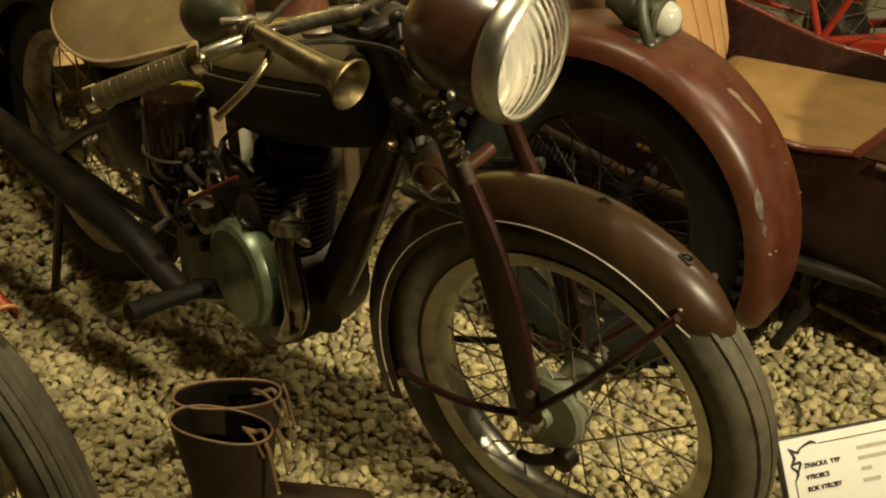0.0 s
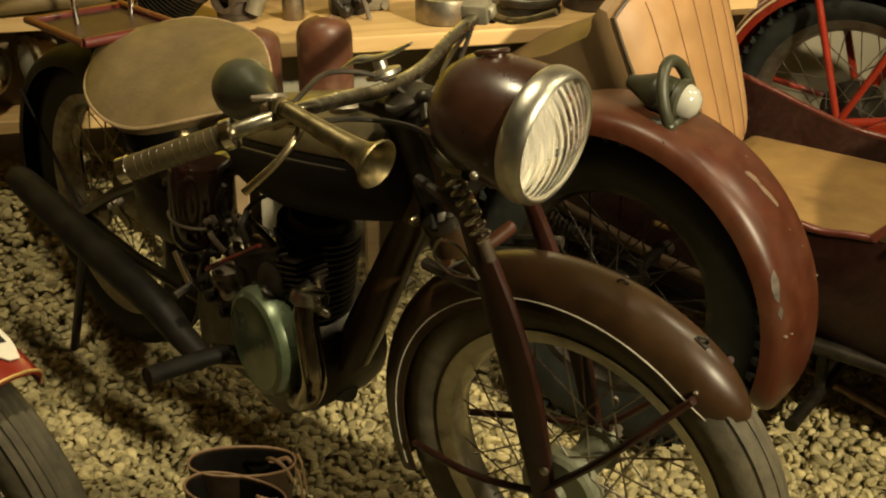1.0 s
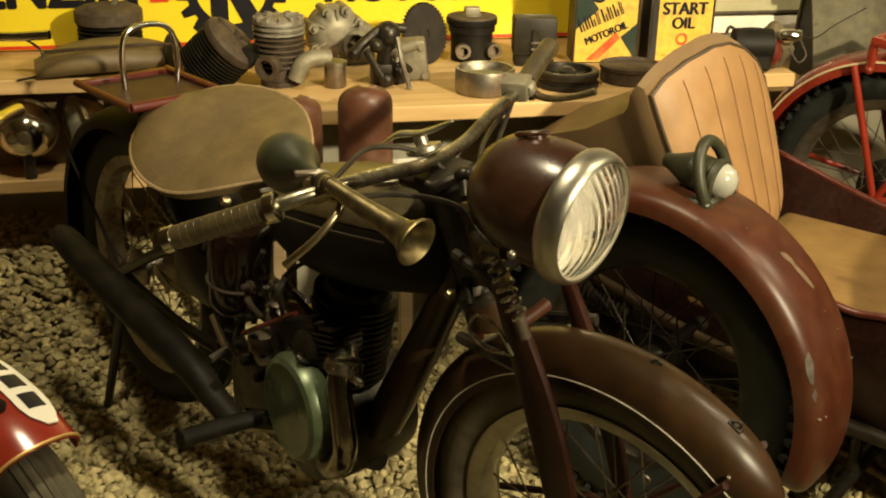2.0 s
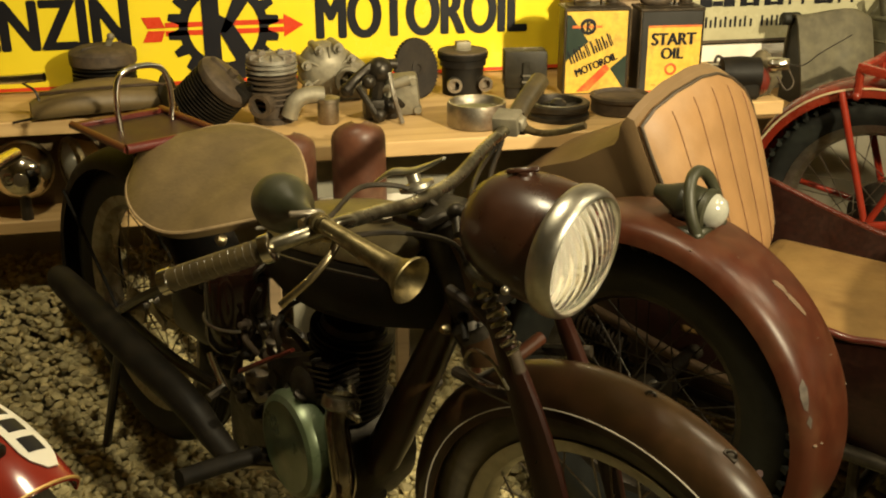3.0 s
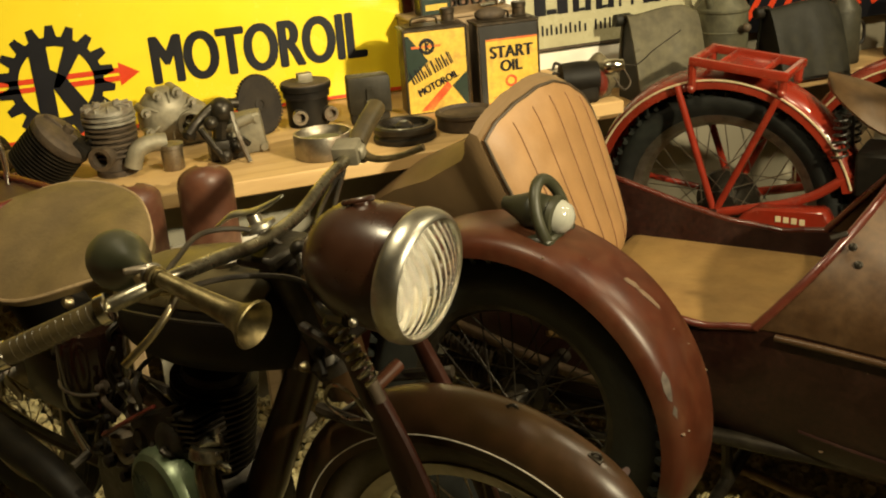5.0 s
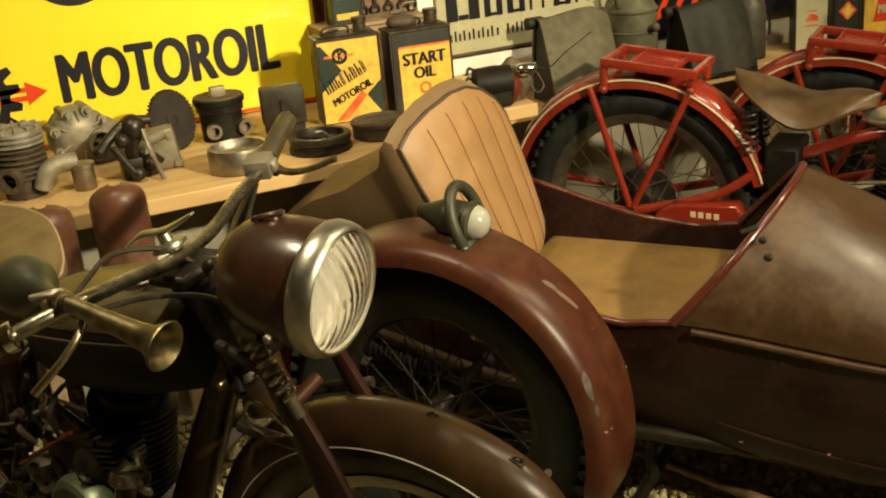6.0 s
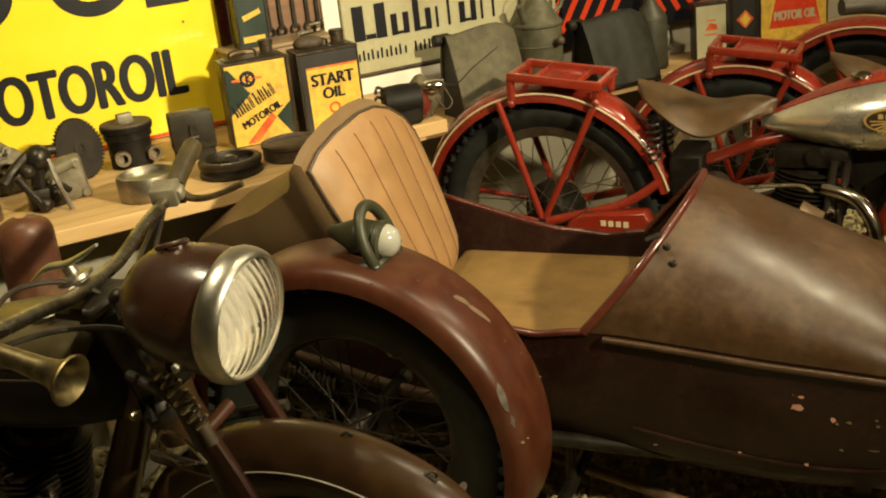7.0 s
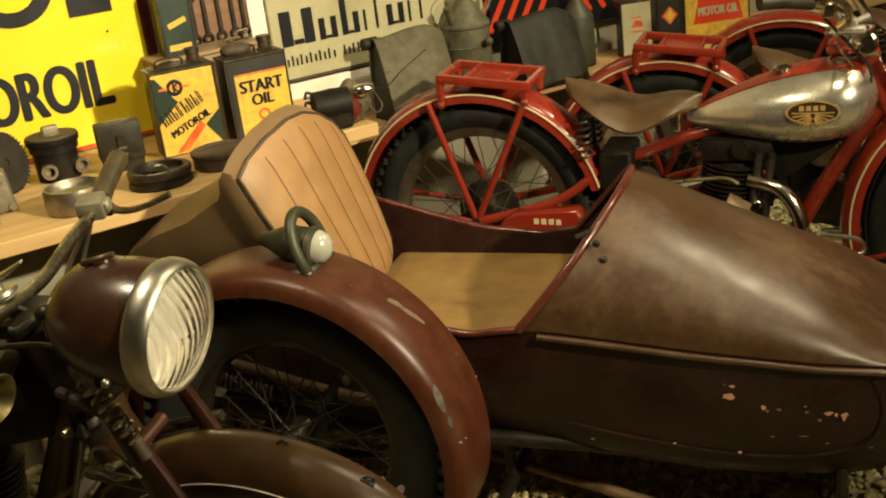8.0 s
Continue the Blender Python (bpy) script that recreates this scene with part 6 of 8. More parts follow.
def motor_oil_sign():
    y = 2.628
    sign = thing("enamel_sign", pose(0, y, BENCH), "large yellow enamel petrol and motor oil sign with a gear emblem", "sign")
    part("plate", box(-1.30, 0.955, -0.004, 0.020, 0.004, 0.62, 0.003), YELLOW, sign)
    part("border", box(-1.28, 0.935, -0.0055, -0.0035, 0.007, 0.016), SIGN_RED, sign, "red border line")
    part("side_border", box(0.956, 0.980, -0.006, 0.020, 0.004, 0.62, 0.003), RED_DARK, sign, "dark red frame strip")
    text("lettering", "MOTOROIL", 0.122, INK, sign, pose(0.272, -0.0055, 0.113, 90, 0, 0), width=0.565)
    text("lettering", "BENZIN", 0.122, INK, sign, pose(-0.660, -0.0055, 0.112, 90, 0, 0), width=0.447)
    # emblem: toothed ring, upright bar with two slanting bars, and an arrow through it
    cx, cz = 0.028, 0.152
    outline, hole = [], []
    n = 18
    for i in range(n):
        for f, r in ((0.02, 0.115), (0.20, 0.143), (0.56, 0.143), (0.74, 0.115)):
            a = 2 * math.pi * (i + f) / n
            outline.append((r * math.cos(a), r * math.sin(a)))
    bm = bmesh.new()
    vo = [bm.verts.new((x, yy, 0)) for x, yy in outline]
    m = len(outline)
    vi = [bm.verts.new((0.091 * math.cos(math.atan2(yy, x)), 0.091 * math.sin(math.atan2(yy, x)), 0)) for x, yy in outline]
    for i in range(m):
        j = (i + 1) % m
        bm.faces.new((vo[i], vo[j], vi[j], vi[i]))
    place = pose(cx, -0.0062, cz, 90, 0, 0)
    part("gear_ring", moved(bm, place), INK, sign, "black toothed ring", smooth=False)
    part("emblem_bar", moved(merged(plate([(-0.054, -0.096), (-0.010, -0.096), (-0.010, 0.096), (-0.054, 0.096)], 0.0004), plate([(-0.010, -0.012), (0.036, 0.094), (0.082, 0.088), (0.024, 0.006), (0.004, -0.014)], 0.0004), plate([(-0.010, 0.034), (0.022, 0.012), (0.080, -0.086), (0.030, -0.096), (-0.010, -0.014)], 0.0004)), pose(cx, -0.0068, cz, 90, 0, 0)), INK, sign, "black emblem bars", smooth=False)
    part("arrow", moved(merged(box(-0.148, 0.1545, 0.004, 0.017, 0, 0.0004), box(-0.148, 0.1545, -0.017, -0.004, 0, 0.0004), plate([(0.155, 0.030), (0.206, 0.0), (0.155, -0.030)], 0.0004), plate([(-0.207, 0.032), (-0.160, 0.032), (-0.1485, 0.003), (-0.192, 0.003)], 0.0004), plate([(-0.192, -0.003), (-0.1485, -0.003), (-0.160, -0.032), (-0.207, -0.032)], 0.0004)), pose(cx, -0.0058, cz, 90, 0, 0)), SIGN_RED, sign, "red arrow", smooth=False)
    # foot of the large brand name above, as plain shapes
    ring = []
    for i in range(25):
        a = math.pi * (1 + i / 24)
        ring.append((0.105 * math.cos(a), 0.09 * math.sin(a)))
    for i in range(24, -1, -1):
        a = math.pi * (1 + i / 24)
        ring.append((0.062 * math.cos(a), 0.052 * math.sin(a)))
    for x in (0.640, 0.345, -0.15):
        part("brand_shape", moved(plate(ring, 0.0004), pose(x, -0.0055, 0.440, 90, 0, 0)), INK, sign, smooth=False)
        part("brand_shape", box(x - 0.105, x - 0.062, -0.0060, -0.0054, 0.440, 0.600), INK, sign, smooth=False)
        part("brand_shape", box(x + 0.062, x + 0.105, -0.0060, -0.0054, 0.440, 0.600), INK, sign, smooth=False)
    for x in (0.772, 0.08, -0.45, -0.75):
        part("brand_shape", box(x, x + 0.045, -0.0060, -0.0054, 0.352, 0.600), INK, sign, smooth=False)
    part("brand_shape", box(0.772, 0.885, -0.0064, -0.0050, 0.350, 0.392), INK, sign, smooth=False)
    rnd = random.Random(8)
    for x, z, r in ((0.115, 0.068, 0.005), (-0.262, 0.094, 0.004), (0.86, 0.30, 0.004), (-0.32, 0.052, 0.004)):
        out = [(r * rnd.uniform(0.5, 1.2) * math.cos(a), r * rnd.uniform(0.5, 1.2) * math.sin(a)) for a in (2 * math.pi * j / 8 for j in range(8))]
        part("chip", moved(plate(out, 0.0004), pose(x, -0.0062, z, 90, 0, 0)), RUST, sign, smooth=False)


motor_oil_sign()


def cream_sign():
    sign = thing("enamel_sign", pose(0, 2.630, BENCH), "cream enamel oil sign with black bars for a brand name", "sign")
    part("plate", box(1.315, 2.04, -0.003, 0.018, 0.055, 0.52, 0.003), CREAM, sign)
    # brand name and company line as plain bars, letter by letter in size
    def bars(x, z, w, h, tall):
        """Two upright bars and a short one between, the size of one letter."""
        part("name_bar", box(x, x + 0.34 * w, -0.0050, -0.0038, z, z + (tall or h)), INK, sign, smooth=False)
        if w > 0.03:
            part("name_bar", box(x + 0.68 * w, x + w, -0.0050, -0.0038, z, z + h), INK, sign, smooth=False)
            part("name_bar", box(x + 0.36 * w, x + 0.66 * w, -0.0047, -0.0038, z + 0.02 * h, z + 0.16 * h), INK, sign, smooth=False)

    x = 1.345
    for w, h, tall in ((0.105, 0.100, 0), (0.058, 0.062, 0), (0.058, 0.062, 0.106), (0.024, 0.062, 0.062), (0.024, 0.106, 0), (0.058, 0.062, 0), (0.024, 0.062, 0), (0.024, 0.106, 0)):
        bars(x, 0.158, w, h, tall)
        x += w + 0.016
    x = 1.335
    for w in (0.022, 0.020, 0.022, 0.022, 0.022, 0.024, -1, 0.022, 0.008, 0.016, -1, 0.020, 0.022):
        if w < 0:
            x += 0.020
            continue
        part("small_bar", box(x, x + 0.006, -0.0046, -0.0038, 0.100, 0.130), INK, sign, smooth=False)
        if w > 0.01:
            part("small_bar", box(x + w - 0.006, x + w, -0.0046, -0.0038, 0.100, 0.122), INK, sign, smooth=False)
        x += w + 0.008
    part("rust_edge", box(1.315, 2.04, -0.0044, -0.0032, 0.056, 0.064), RUST, sign, smooth=False)


cream_sign()

panel = thing("white_panel", pose(0, 2.640, BENCH), "plain white board leaning on the wall behind the cans", "panel")
part("board", box(1.262, 1.312, -0.004, 0.012, 0.0, 0.55, 0.002), WHITE, panel)
part("foot_board", box(1.30, 1.62, -0.006, 0.006, 0.0, 0.048, 0.002), WHITE, panel)

rack = thing("spanner_board", pose(0, 2.640, BENCH + 0.20), "brown board with old spanners hung in a row", "tool board")
part("board", box(0.985, 1.258, -0.002, 0.012, 0.0, 0.34, 0.002), RUSTWOOD, rack)
for i, x in enumerate((1.10, 1.135, 1.175, 1.215, 1.245)):
    ln = 0.11 + 0.02 * (i % 3)
    bm = merged(box(x - 0.006, x + 0.006, -0.010, -0.004, 0.03, 0.03 + ln, 0.002), torus(0.012, 0.005, 16, 6, pose(x, -0.007, 0.026, 90, 0, 0)), torus(0.014, 0.005, 16, 6, pose(x, -0.007, 0.036 + ln, 90, 0, 0)))
    part("spanner", bm, OILY, rack, "dark steel spanner")

zig = thing("zigzag_sign", pose(0, 2.632, BENCH), "black and red zigzag patterned sign with a pale centre", "sign")
part("plate", box(2.06, 2.62, -0.003, 0.018, 0.02, 0.5, 0.003), INK, zig)
for i in range(9):
    x = 2.08 + i * 0.06
    part("stripe", moved(box(-0.010, 0.010, -0.0046, -0.0036, -0.16, 0.16), pose(x, 0, 0.20, 0, 32 if i < 5 else -32, 0)), SIGN_RED, zig, smooth=False)
part("centre_field", moved(plate([(0, -0.13), (0.13, 0), (0, 0.13), (-0.13, 0)], 0.001), pose(2.33, -0.0050, 0.30, 90, 0, 0)), WHITE, zig, smooth=False)


# ---- oil cans ----
def can(name, m, w, d, h, label, front, group="oil cans", neck=True, handle=True, side=None, top=None):
    c = thing(name, m, label, "oil can", group)
    part("body", box(0, w, 0, d, 0, h, 0.004, 2), side or TIN, c)
    part("label_panel", box(0.004, w - 0.004, -0.0012, 0.004, 0.004, h - 0.004), front, c, smooth=False)
    part("top", merged(box(-0.003, w + 0.003, -0.003, d + 0.003, h - 0.004, h + 0.004, 0.002), box(0.008, w - 0.008, 0.008, d - 0.008, h + 0.003, h + 0.007, 0.002)), top or TIN, c, "worn tin top")
    if neck:
        part("cap", lathe([(0.020, 0), (0.021, 0.003), (0.017, 0.006), (0.017, 0.022), (0.019, 0.024), (0.019, 0.036), (0.004, 0.038)], 20, pose(w * 0.78, d * 0.5, h + 0.006)), TIN, c, "screw cap")
    if handle:
        part("handle", tube([(w * 0.18, d * 0.5, h + 0.006), (w * 0.20, d * 0.5, h + 0.022), (w * 0.40, d * 0.5, h + 0.026), (w * 0.58, d * 0.5, h + 0.022), (w * 0.60, d * 0.5, h + 0.006)], 0.006, 8, flat=0.5), TIN, c, "wire handle")
    for sx in (0.0, w):
        part("seam", rod((sx, 0.0, 0.004), (sx, 0.0, h - 0.004), 0.0022, 6), TIN, c)
    return c


# green and yellow can with a slanting band
w, h = 0.162, 0.214
c = can("oil_can", pose(0.862, 2.335, BENCH, 0, 0, -6), w, 0.085, h, "worn green and yellow motor oil can with a slanting band", LABEL_YELLOW)


def flat(bm, x, y, z):
    return moved(bm, pose(x, y, z, 90, 0, 0))


part("green_corner", flat(plate([(0.004, 0.085), (0.004, h - 0.012), (0.012, h - 0.012), (0.060, 0.135)], 0.0004), 0, -0.0014, 0), LABEL_GREEN, c, smooth=False)
part("green_corner", flat(plate([(w - 0.004, 0.008), (w - 0.004, 0.10), (w - 0.044, 0.066), (w - 0.012, 0.020)], 0.0004), 0, -0.0014, 0), LABEL_GREEN, c, smooth=False)
part("red_band", flat(plate([(0.032, 0.008), (0.062, 0.008), (0.118, 0.064), (0.106, 0.078)], 0.0004), 0, -0.0016, 0), LABEL_RED, c, smooth=False)
part("gear_mark", flat(moved(torus(0.0165, 0.0045, 20, 6), Matrix.Diagonal((1, 1, 0.1, 1))), 0.058, -0.0018, 0.172), INK, c)
part("gear_mark_bar", flat(merged(box(-0.005, 0.0, -0.012, 0.012, 0, 0.0004), plate([(0, 0), (0.011, 0.011), (0.005, 0.012), (0, 0.006)], 0.0004), plate([(0, 0), (0.011, -0.011), (0.005, -0.012), (0, -0.006)], 0.0004)), 0.058, -0.0020, 0.172), INK, c, smooth=False)
part("mark_arrow", flat(box(-0.040, 0.036, -0.003, 0.003, 0, 0.0004), 0.058, -0.0017, 0.172), LABEL_RED, c, smooth=False)
for k, wd in enumerate((0.012, 0.012, 0.011, 0.008, 0.012, 0.011, 0.011, 0.008)):
    a = radians(24)
    s0 = 0.0155 * k
    tall = 0.034
    bx = merged(plate([(0, 0), (wd * 0.42, 0), (wd * 0.42, tall), (0, tall)], 0.0004), plate([(wd * 0.66, 0), (wd, 0), (wd, tall * (0.9 if k % 2 else 0.55)), (wd * 0.66, tall * (0.9 if k % 2 else 0.55))], 0.0004))
    part("name_bar", flat(moved(bx, pose(s0 * math.cos(a), s0 * math.sin(a), 0, 0, 0, 22)), 0.018, -0.0019, 0.078), INK, c, smooth=False)
text("lettering", "MOTOROIL", 0.019, INK, c, pose(0.034, -0.0019, 0.046, 90, 0, 0) @ pose(0, 0, 0, 0, 0, 23), width=0.112)

# yellow can with black head
w, h = 0.160, 0.214
c = can("oil_can", pose(1.044, 2.290, BENCH, 0, 0, -4), w, 0.085, h, "worn yellow oil can with a black head and side", LABEL_YELLOW, side=LABEL_BLACK)
part("black_head", box(0.004, w - 0.004, -0.0018, -0.0008, h - 0.038, h - 0.004), LABEL_BLACK, c, smooth=False)
part("red_rule", box(0.020, w - 0.004, -0.0022, -0.0012, h - 0.043, h - 0.038), LABEL_RED, c, smooth=False)
part("black_side", box(0.004, 0.019, -0.0018, -0.0008, 0.004, h - 0.038), LABEL_BLACK, c, smooth=False)
text("lettering", "START", 0.030, INK, c, pose(0.030, -0.0016, 0.127, 90, 0, 0), width=0.112)
text("lettering", "OIL", 0.028, INK, c, pose(0.056, -0.0016, 0.092, 90, 0, 0), width=0.056)
part("wreath", flat(moved(torus(0.0125, 0.0032, 24, 6), Matrix.Diagonal((1, 1, 0.1, 1))), 0.082, -0.0018, 0.066), LABEL_RED, c)
part("foot_rule", box(0.020, w - 0.004, -0.0020, -0.0012, 0.006, 0.013), LABEL_RED, c, smooth=False)
for x in (0.034, 0.052, 0.066, 0.084, 0.100):
    part("small_bar", box(x, x + 0.012, -0.0020, -0.0012, 0.024, 0.029), mat("orange_print", (0.55, 0.26, 0.03), 0.5) if x < 0.04 else LABEL_RED, c, smooth=False)
part("oily_rag", moved(ball(0.03, Matrix.Diagonal((1.4, 0.9, 0.6, 1))), pose(0.05, 0.05, h + 0.018)), RUST, c)

# small dark can on a box behind
bx = thing("wooden_box", pose(0.935, 2.50, BENCH), "dark wooden box standing behind the oil cans", "box")
part("body", box(0, 0.30, 0, 0.13, 0, 0.205, 0.004), PINE_DARK, bx)
part("lid", box(-0.004, 0.304, -0.004, 0.134, 0.205, 0.216, 0.003), PINE_DARK, bx)
c = can("oil_can", pose(0.972, 2.515, BENCH + 0.216), 0.085, 0.06, 0.17, "small dark green oil can with yellow bands", LABEL_GREEN, side=LABEL_BLACK)
part("band", box(0.012, 0.073, -0.0018, -0.0010, 0.014, 0.030), LABEL_YELLOW, c, smooth=False)
part("band", flat(moved(box(-0.026, 0.026, -0.007, 0.007, 0, 0.0006), pose(0, 0, 0, 0, 0, 18)), 0.043, -0.0012, 0.085), LABEL_YELLOW, c, smooth=False)
pp = thing("chrome_tap", pose(1.13, 2.50, BENCH + 0.216), "small plated tap lying on the box", "tap")
part("barrel", rod((0, 0, 0.012), (0.07, 0.01, 0.014), 0.009, 12), CHROME, pp)
part("key", merged(rod((0.05, 0, 0.014), (0.052, 0.0, 0.034), 0.005), rod((0.035, 0, 0.034), (0.07, 0, 0.034), 0.004)), CHROME, pp)

for x, y, wd, hh, mt, lab in ((2.487, 2.50, 0.106, 0.180, CREAM, "cream oil can with a red mark"), (2.636, 2.49, 0.080, 0.215, LABEL_BLACK, "black oil can with an orange diamond"), (2.782, 2.52, 0.235, 0.235, LABEL_YELLOW, "yellow motor oil can with a red trapezoid")):
    c = can("oil_can", pose(x, y, LOW_BENCH, 0, 0, -22), wd, 0.06, hh, lab, mt, handle=False, neck=False, side=LABEL_BLACK, top=TIN)
    if wd < 0.09:
        part("diamond", flat(plate([(0, -0.030), (0.030, 0), (0, 0.030), (-0.030, 0)], 0.0005), 0.042, -0.0014, 0.110), LABEL_RED, c, smooth=False)
        part("diamond_core", flat(plate([(0, -0.020), (0.020, 0), (0, 0.020), (-0.020, 0)], 0.0005), 0.042, -0.0018, 0.110), LABEL_YELLOW, c, smooth=False)
    elif wd < 0.15:
        part("mark", flat(plate([(-0.022, 0), (0.022, 0), (0.016, 0.018), (-0.006, 0.024)], 0.0005), 0.054, -0.0014, 0.096), LABEL_RED, c, smooth=False)
        part("small_bar", box(0.030, 0.074, -0.0018, -0.0010, 0.080, 0.085), LABEL_RED, c, smooth=False)
        part("small_bar", box(0.036, 0.068, -0.0018, -0.0010, 0.126, 0.130), LABEL_RED, c, smooth=False)
    else:
        part("trapezoid", flat(plate([(-0.090, 0.0), (0.090, 0.0), (0.062, 0.125), (-0.062, 0.125)], 0.0005), 0.122, -0.0014, 0.050), SIGN_RED, c, smooth=False)
        text("lettering", "MOTOR OIL", 0.030, CREAM, c, pose(0.050, -0.0022, 0.076, 90, 0, 0), width=0.144)


# ---- old engine parts on the bench ----
def on_bench(name, x, y, rz, label, category="engine part", z=BENCH):
    return thing(name, pose(x, y, z, 0, 0, rz), label, category, "engine parts on the bench" if category == "engine part" else "")


e = on_bench("engine_cylinder", -0.272, 2.520, 10, "black finned cylinder with its head, on the bench")
part("barrel", fin_stack(0.078, 0.0, 9, 0.0105, 0.004, 0.058), SOOT_AND_SHADE, e)
part("head", lathe([(0.078, 0.092), (0.082, 0.096), (0.082, 0.122), (0.078, 0.127), (0.060, 0.134), (0.02, 0.138)], 36), RUST, e, "dusty flat head")
part("rib", moved(box(-0.062, 0.062, -0.003, 0.003, 0.122, 0.139, 0.002), pose(0, 0, 0, 0, 0, 35)), RUST, e)
part("plug", merged(rod((0.012, -0.01, 0.134), (0.022, -0.02, 0.158), 0.008), ball(0.010, pose(0.022, -0.02, 0.160), 10, 6)), ALU, e)

e = thing("engine_cylinder", pose(-0.005, 2.235, BENCH + 0.072, 0, 46, -18), "dark finned cylinder lying tilted on the bench", "engine part", "engine parts on the bench")
part("barrel", fin_stack(0.070, -0.062, 10, 0.0085, 0.0032, 0.046), SOOT_AND_SHADE, e)
part("head", merged(lathe([(0.046, 0.022), (0.068, 0.024), (0.072, 0.030), (0.071, 0.044), (0.062, 0.052), (0.030, 0.058), (0.012, 0.059), (0.012, 0.072), (0.004, 0.073)], 36), box(-0.058, 0.058, -0.004, 0.004, 0.046, 0.062, 0.002)), RUST, e, "flat dusty head")
part("lug", merged(box(0.026, 0.070, -0.034, 0.034, 0.034, 0.066, 0.010, 2), rod((0.05, 0.0, 0.06), (0.055, -0.01, 0.082), 0.008)), SOOT_AND_SHADE, e)
part("spigot", rod((0.0, 0.0, -0.078), (0, 0, -0.06), 0.044, 24), OILY, e)

e = on_bench("engine_cylinder", 0.128, 2.225, 0, "grey two-stroke cylinder with rusty fins and a port")
part("barrel", fin_stack(0.058, 0.045, 6, 0.0125, 0.0055, 0.044), RUST, e, "rusty fins")
part("head", merged(fin_stack(0.060, 0.118, 2, 0.012, 0.006, 0.05), lathe([(0.058, 0.142), (0.057, 0.150), (0.040, 0.157), (0.012, 0.160)], 32)), ENGINE_GREY, e, "pale grey head")
for k in range(12):
    part("rib", moved(box(0.020, 0.057, -0.0028, 0.0028, 0.140, 0.160, 0.002), pose(0, 0, 0, 0, 0, 30 * k)), ENGINE_GREY, e)
for x in (-0.021, 0.022):
    part("lug", box(x - 0.009, x + 0.009, -0.015, 0.003, 0.150, 0.168, 0.004), ENGINE_GREY, e)
part("spigot", lathe([(0.046, 0), (0.047, 0.012), (0.042, 0.014), (0.042, 0.05)], 28), RUST, e)
part("port", lathe([(0.024, 0), (0.024, 0.035), (0.028, 0.036), (0.028, 0.046), (0.018, 0.046), (0.018, 0.0)], 20, along((-0.012, -0.030, 0.055), (-0.045, -0.085, 0.052))), RUST, e, "round exhaust port")

e = on_bench("intake_elbow", 0.205, 2.185, 0, "cast aluminium intake elbow with a float chamber")
part("elbow", tube([(-0.045, -0.01, 0.020), (-0.030, -0.01, 0.055), (0.0, -0.005, 0.068), (0.035, 0.0, 0.066)], 0.020, 14), ALU, e)
part("float_chamber", lathe([(0.022, 0), (0.025, 0.004), (0.025, 0.050), (0.028, 0.052), (0.028, 0.060), (0.006, 0.066)], 20, pose(0.045, -0.005, 0.0)), STEEL, e)

e = on_bench("gearbox_casing", 0.268, 2.405, 8, "cast aluminium gearbox casing with bolted cover")
part("casing", merged(lathe([(0.050, -0.038), (0.064, -0.030), (0.068, -0.015), (0.068, 0.02), (0.055, 0.038), (0.030, 0.052), (0.012, 0.054)], 30, pose(0, 0, 0.080, 90, 0, 0)), lathe([(0.034, -0.03), (0.044, -0.02), (0.044, 0.02), (0.036, 0.035)], 24, pose(0.062, 0, 0.062, 90, 0, 0)), box(-0.06, 0.10, -0.03, 0.03, 0, 0.04, 0.012, 2)), ALU, e)
for q, r in ((0.5, 0.011), (1.2, 0.013), (2.0, 0.011), (2.8, 0.012), (3.6, 0.010), (5.6, 0.012)):
    x, z = 0.062 * math.cos(q), 0.080 + 0.062 * math.sin(q)
    boss = part("boss", merged(rod((x, -0.052, z), (x, 0.03, z), r, 14), ball(r * 0.6, pose(x, -0.054, z), 10, 6)), ALU, e)
    part("stud", rod((x, -0.052, z), (x, -0.064, z), r * 0.45, 8), STEEL, boss)
part("bore", lathe([(0.034, 0), (0.034, 0.022), (0.024, 0.022), (0.022, 0.004), (0.003, 0.003)], 26, along((0.040, -0.036, 0.058), (0.050, -0.1, 0.056))), ALU, e, "round bearing seat")
part("shaft_seal", lathe([(0.022, 0.005), (0.020, 0.012), (0.012, 0.012), (0.010, 0.005)], 20, along((0.040, -0.036, 0.058), (0.050, -0.1, 0.056))), OILY, e)
for k in range(6):
    part("web", moved(box(-0.003, 0.003, -0.050, -0.034, 0.024, 0.062, 0.002), pose(0, 0, 0.080, 0, 60 * k, 0)), ALU, e)

e = on_bench("lever_mechanism", 0.365, 2.20, 0, "oily lever mechanism with knuckles and rods")
part("casting", merged(box(-0.03, 0.05, -0.025, 0.035, 0.0, 0.05, 0.010, 2), ball(0.030, pose(0.01, 0.0, 0.115), 16, 10), rod((0.0, 0, 0.05), (0.01, 0, 0.11), 0.018)), OILY, e)
part("arm", tube([(-0.075, -0.03, 0.075), (-0.045, -0.01, 0.100), (0.0, 0, 0.128), (0.05, 0.01, 0.124)], 0.012, 10), OILY, e)
part("arm", tube([(-0.045, -0.03, 0.085), (-0.02, -0.05, 0.04), (0.0, -0.06, 0.010)], 0.008, 8), OILY, e)
part("rod", tube([(0.03, -0.02, 0.11), (0.035, -0.055, 0.06), (0.05, -0.075, 0.004)], 0.006, 8), STEEL, e)
for x, y, z in ((-0.07, -0.02, 0.075), (-0.02, -0.03, 0.095), (0.03, -0.02, 0.03), (0.0, -0.05, 0.02)):
    part("knuckle", ball(0.017, pose(x, y, z), 12, 8), OILY, e)

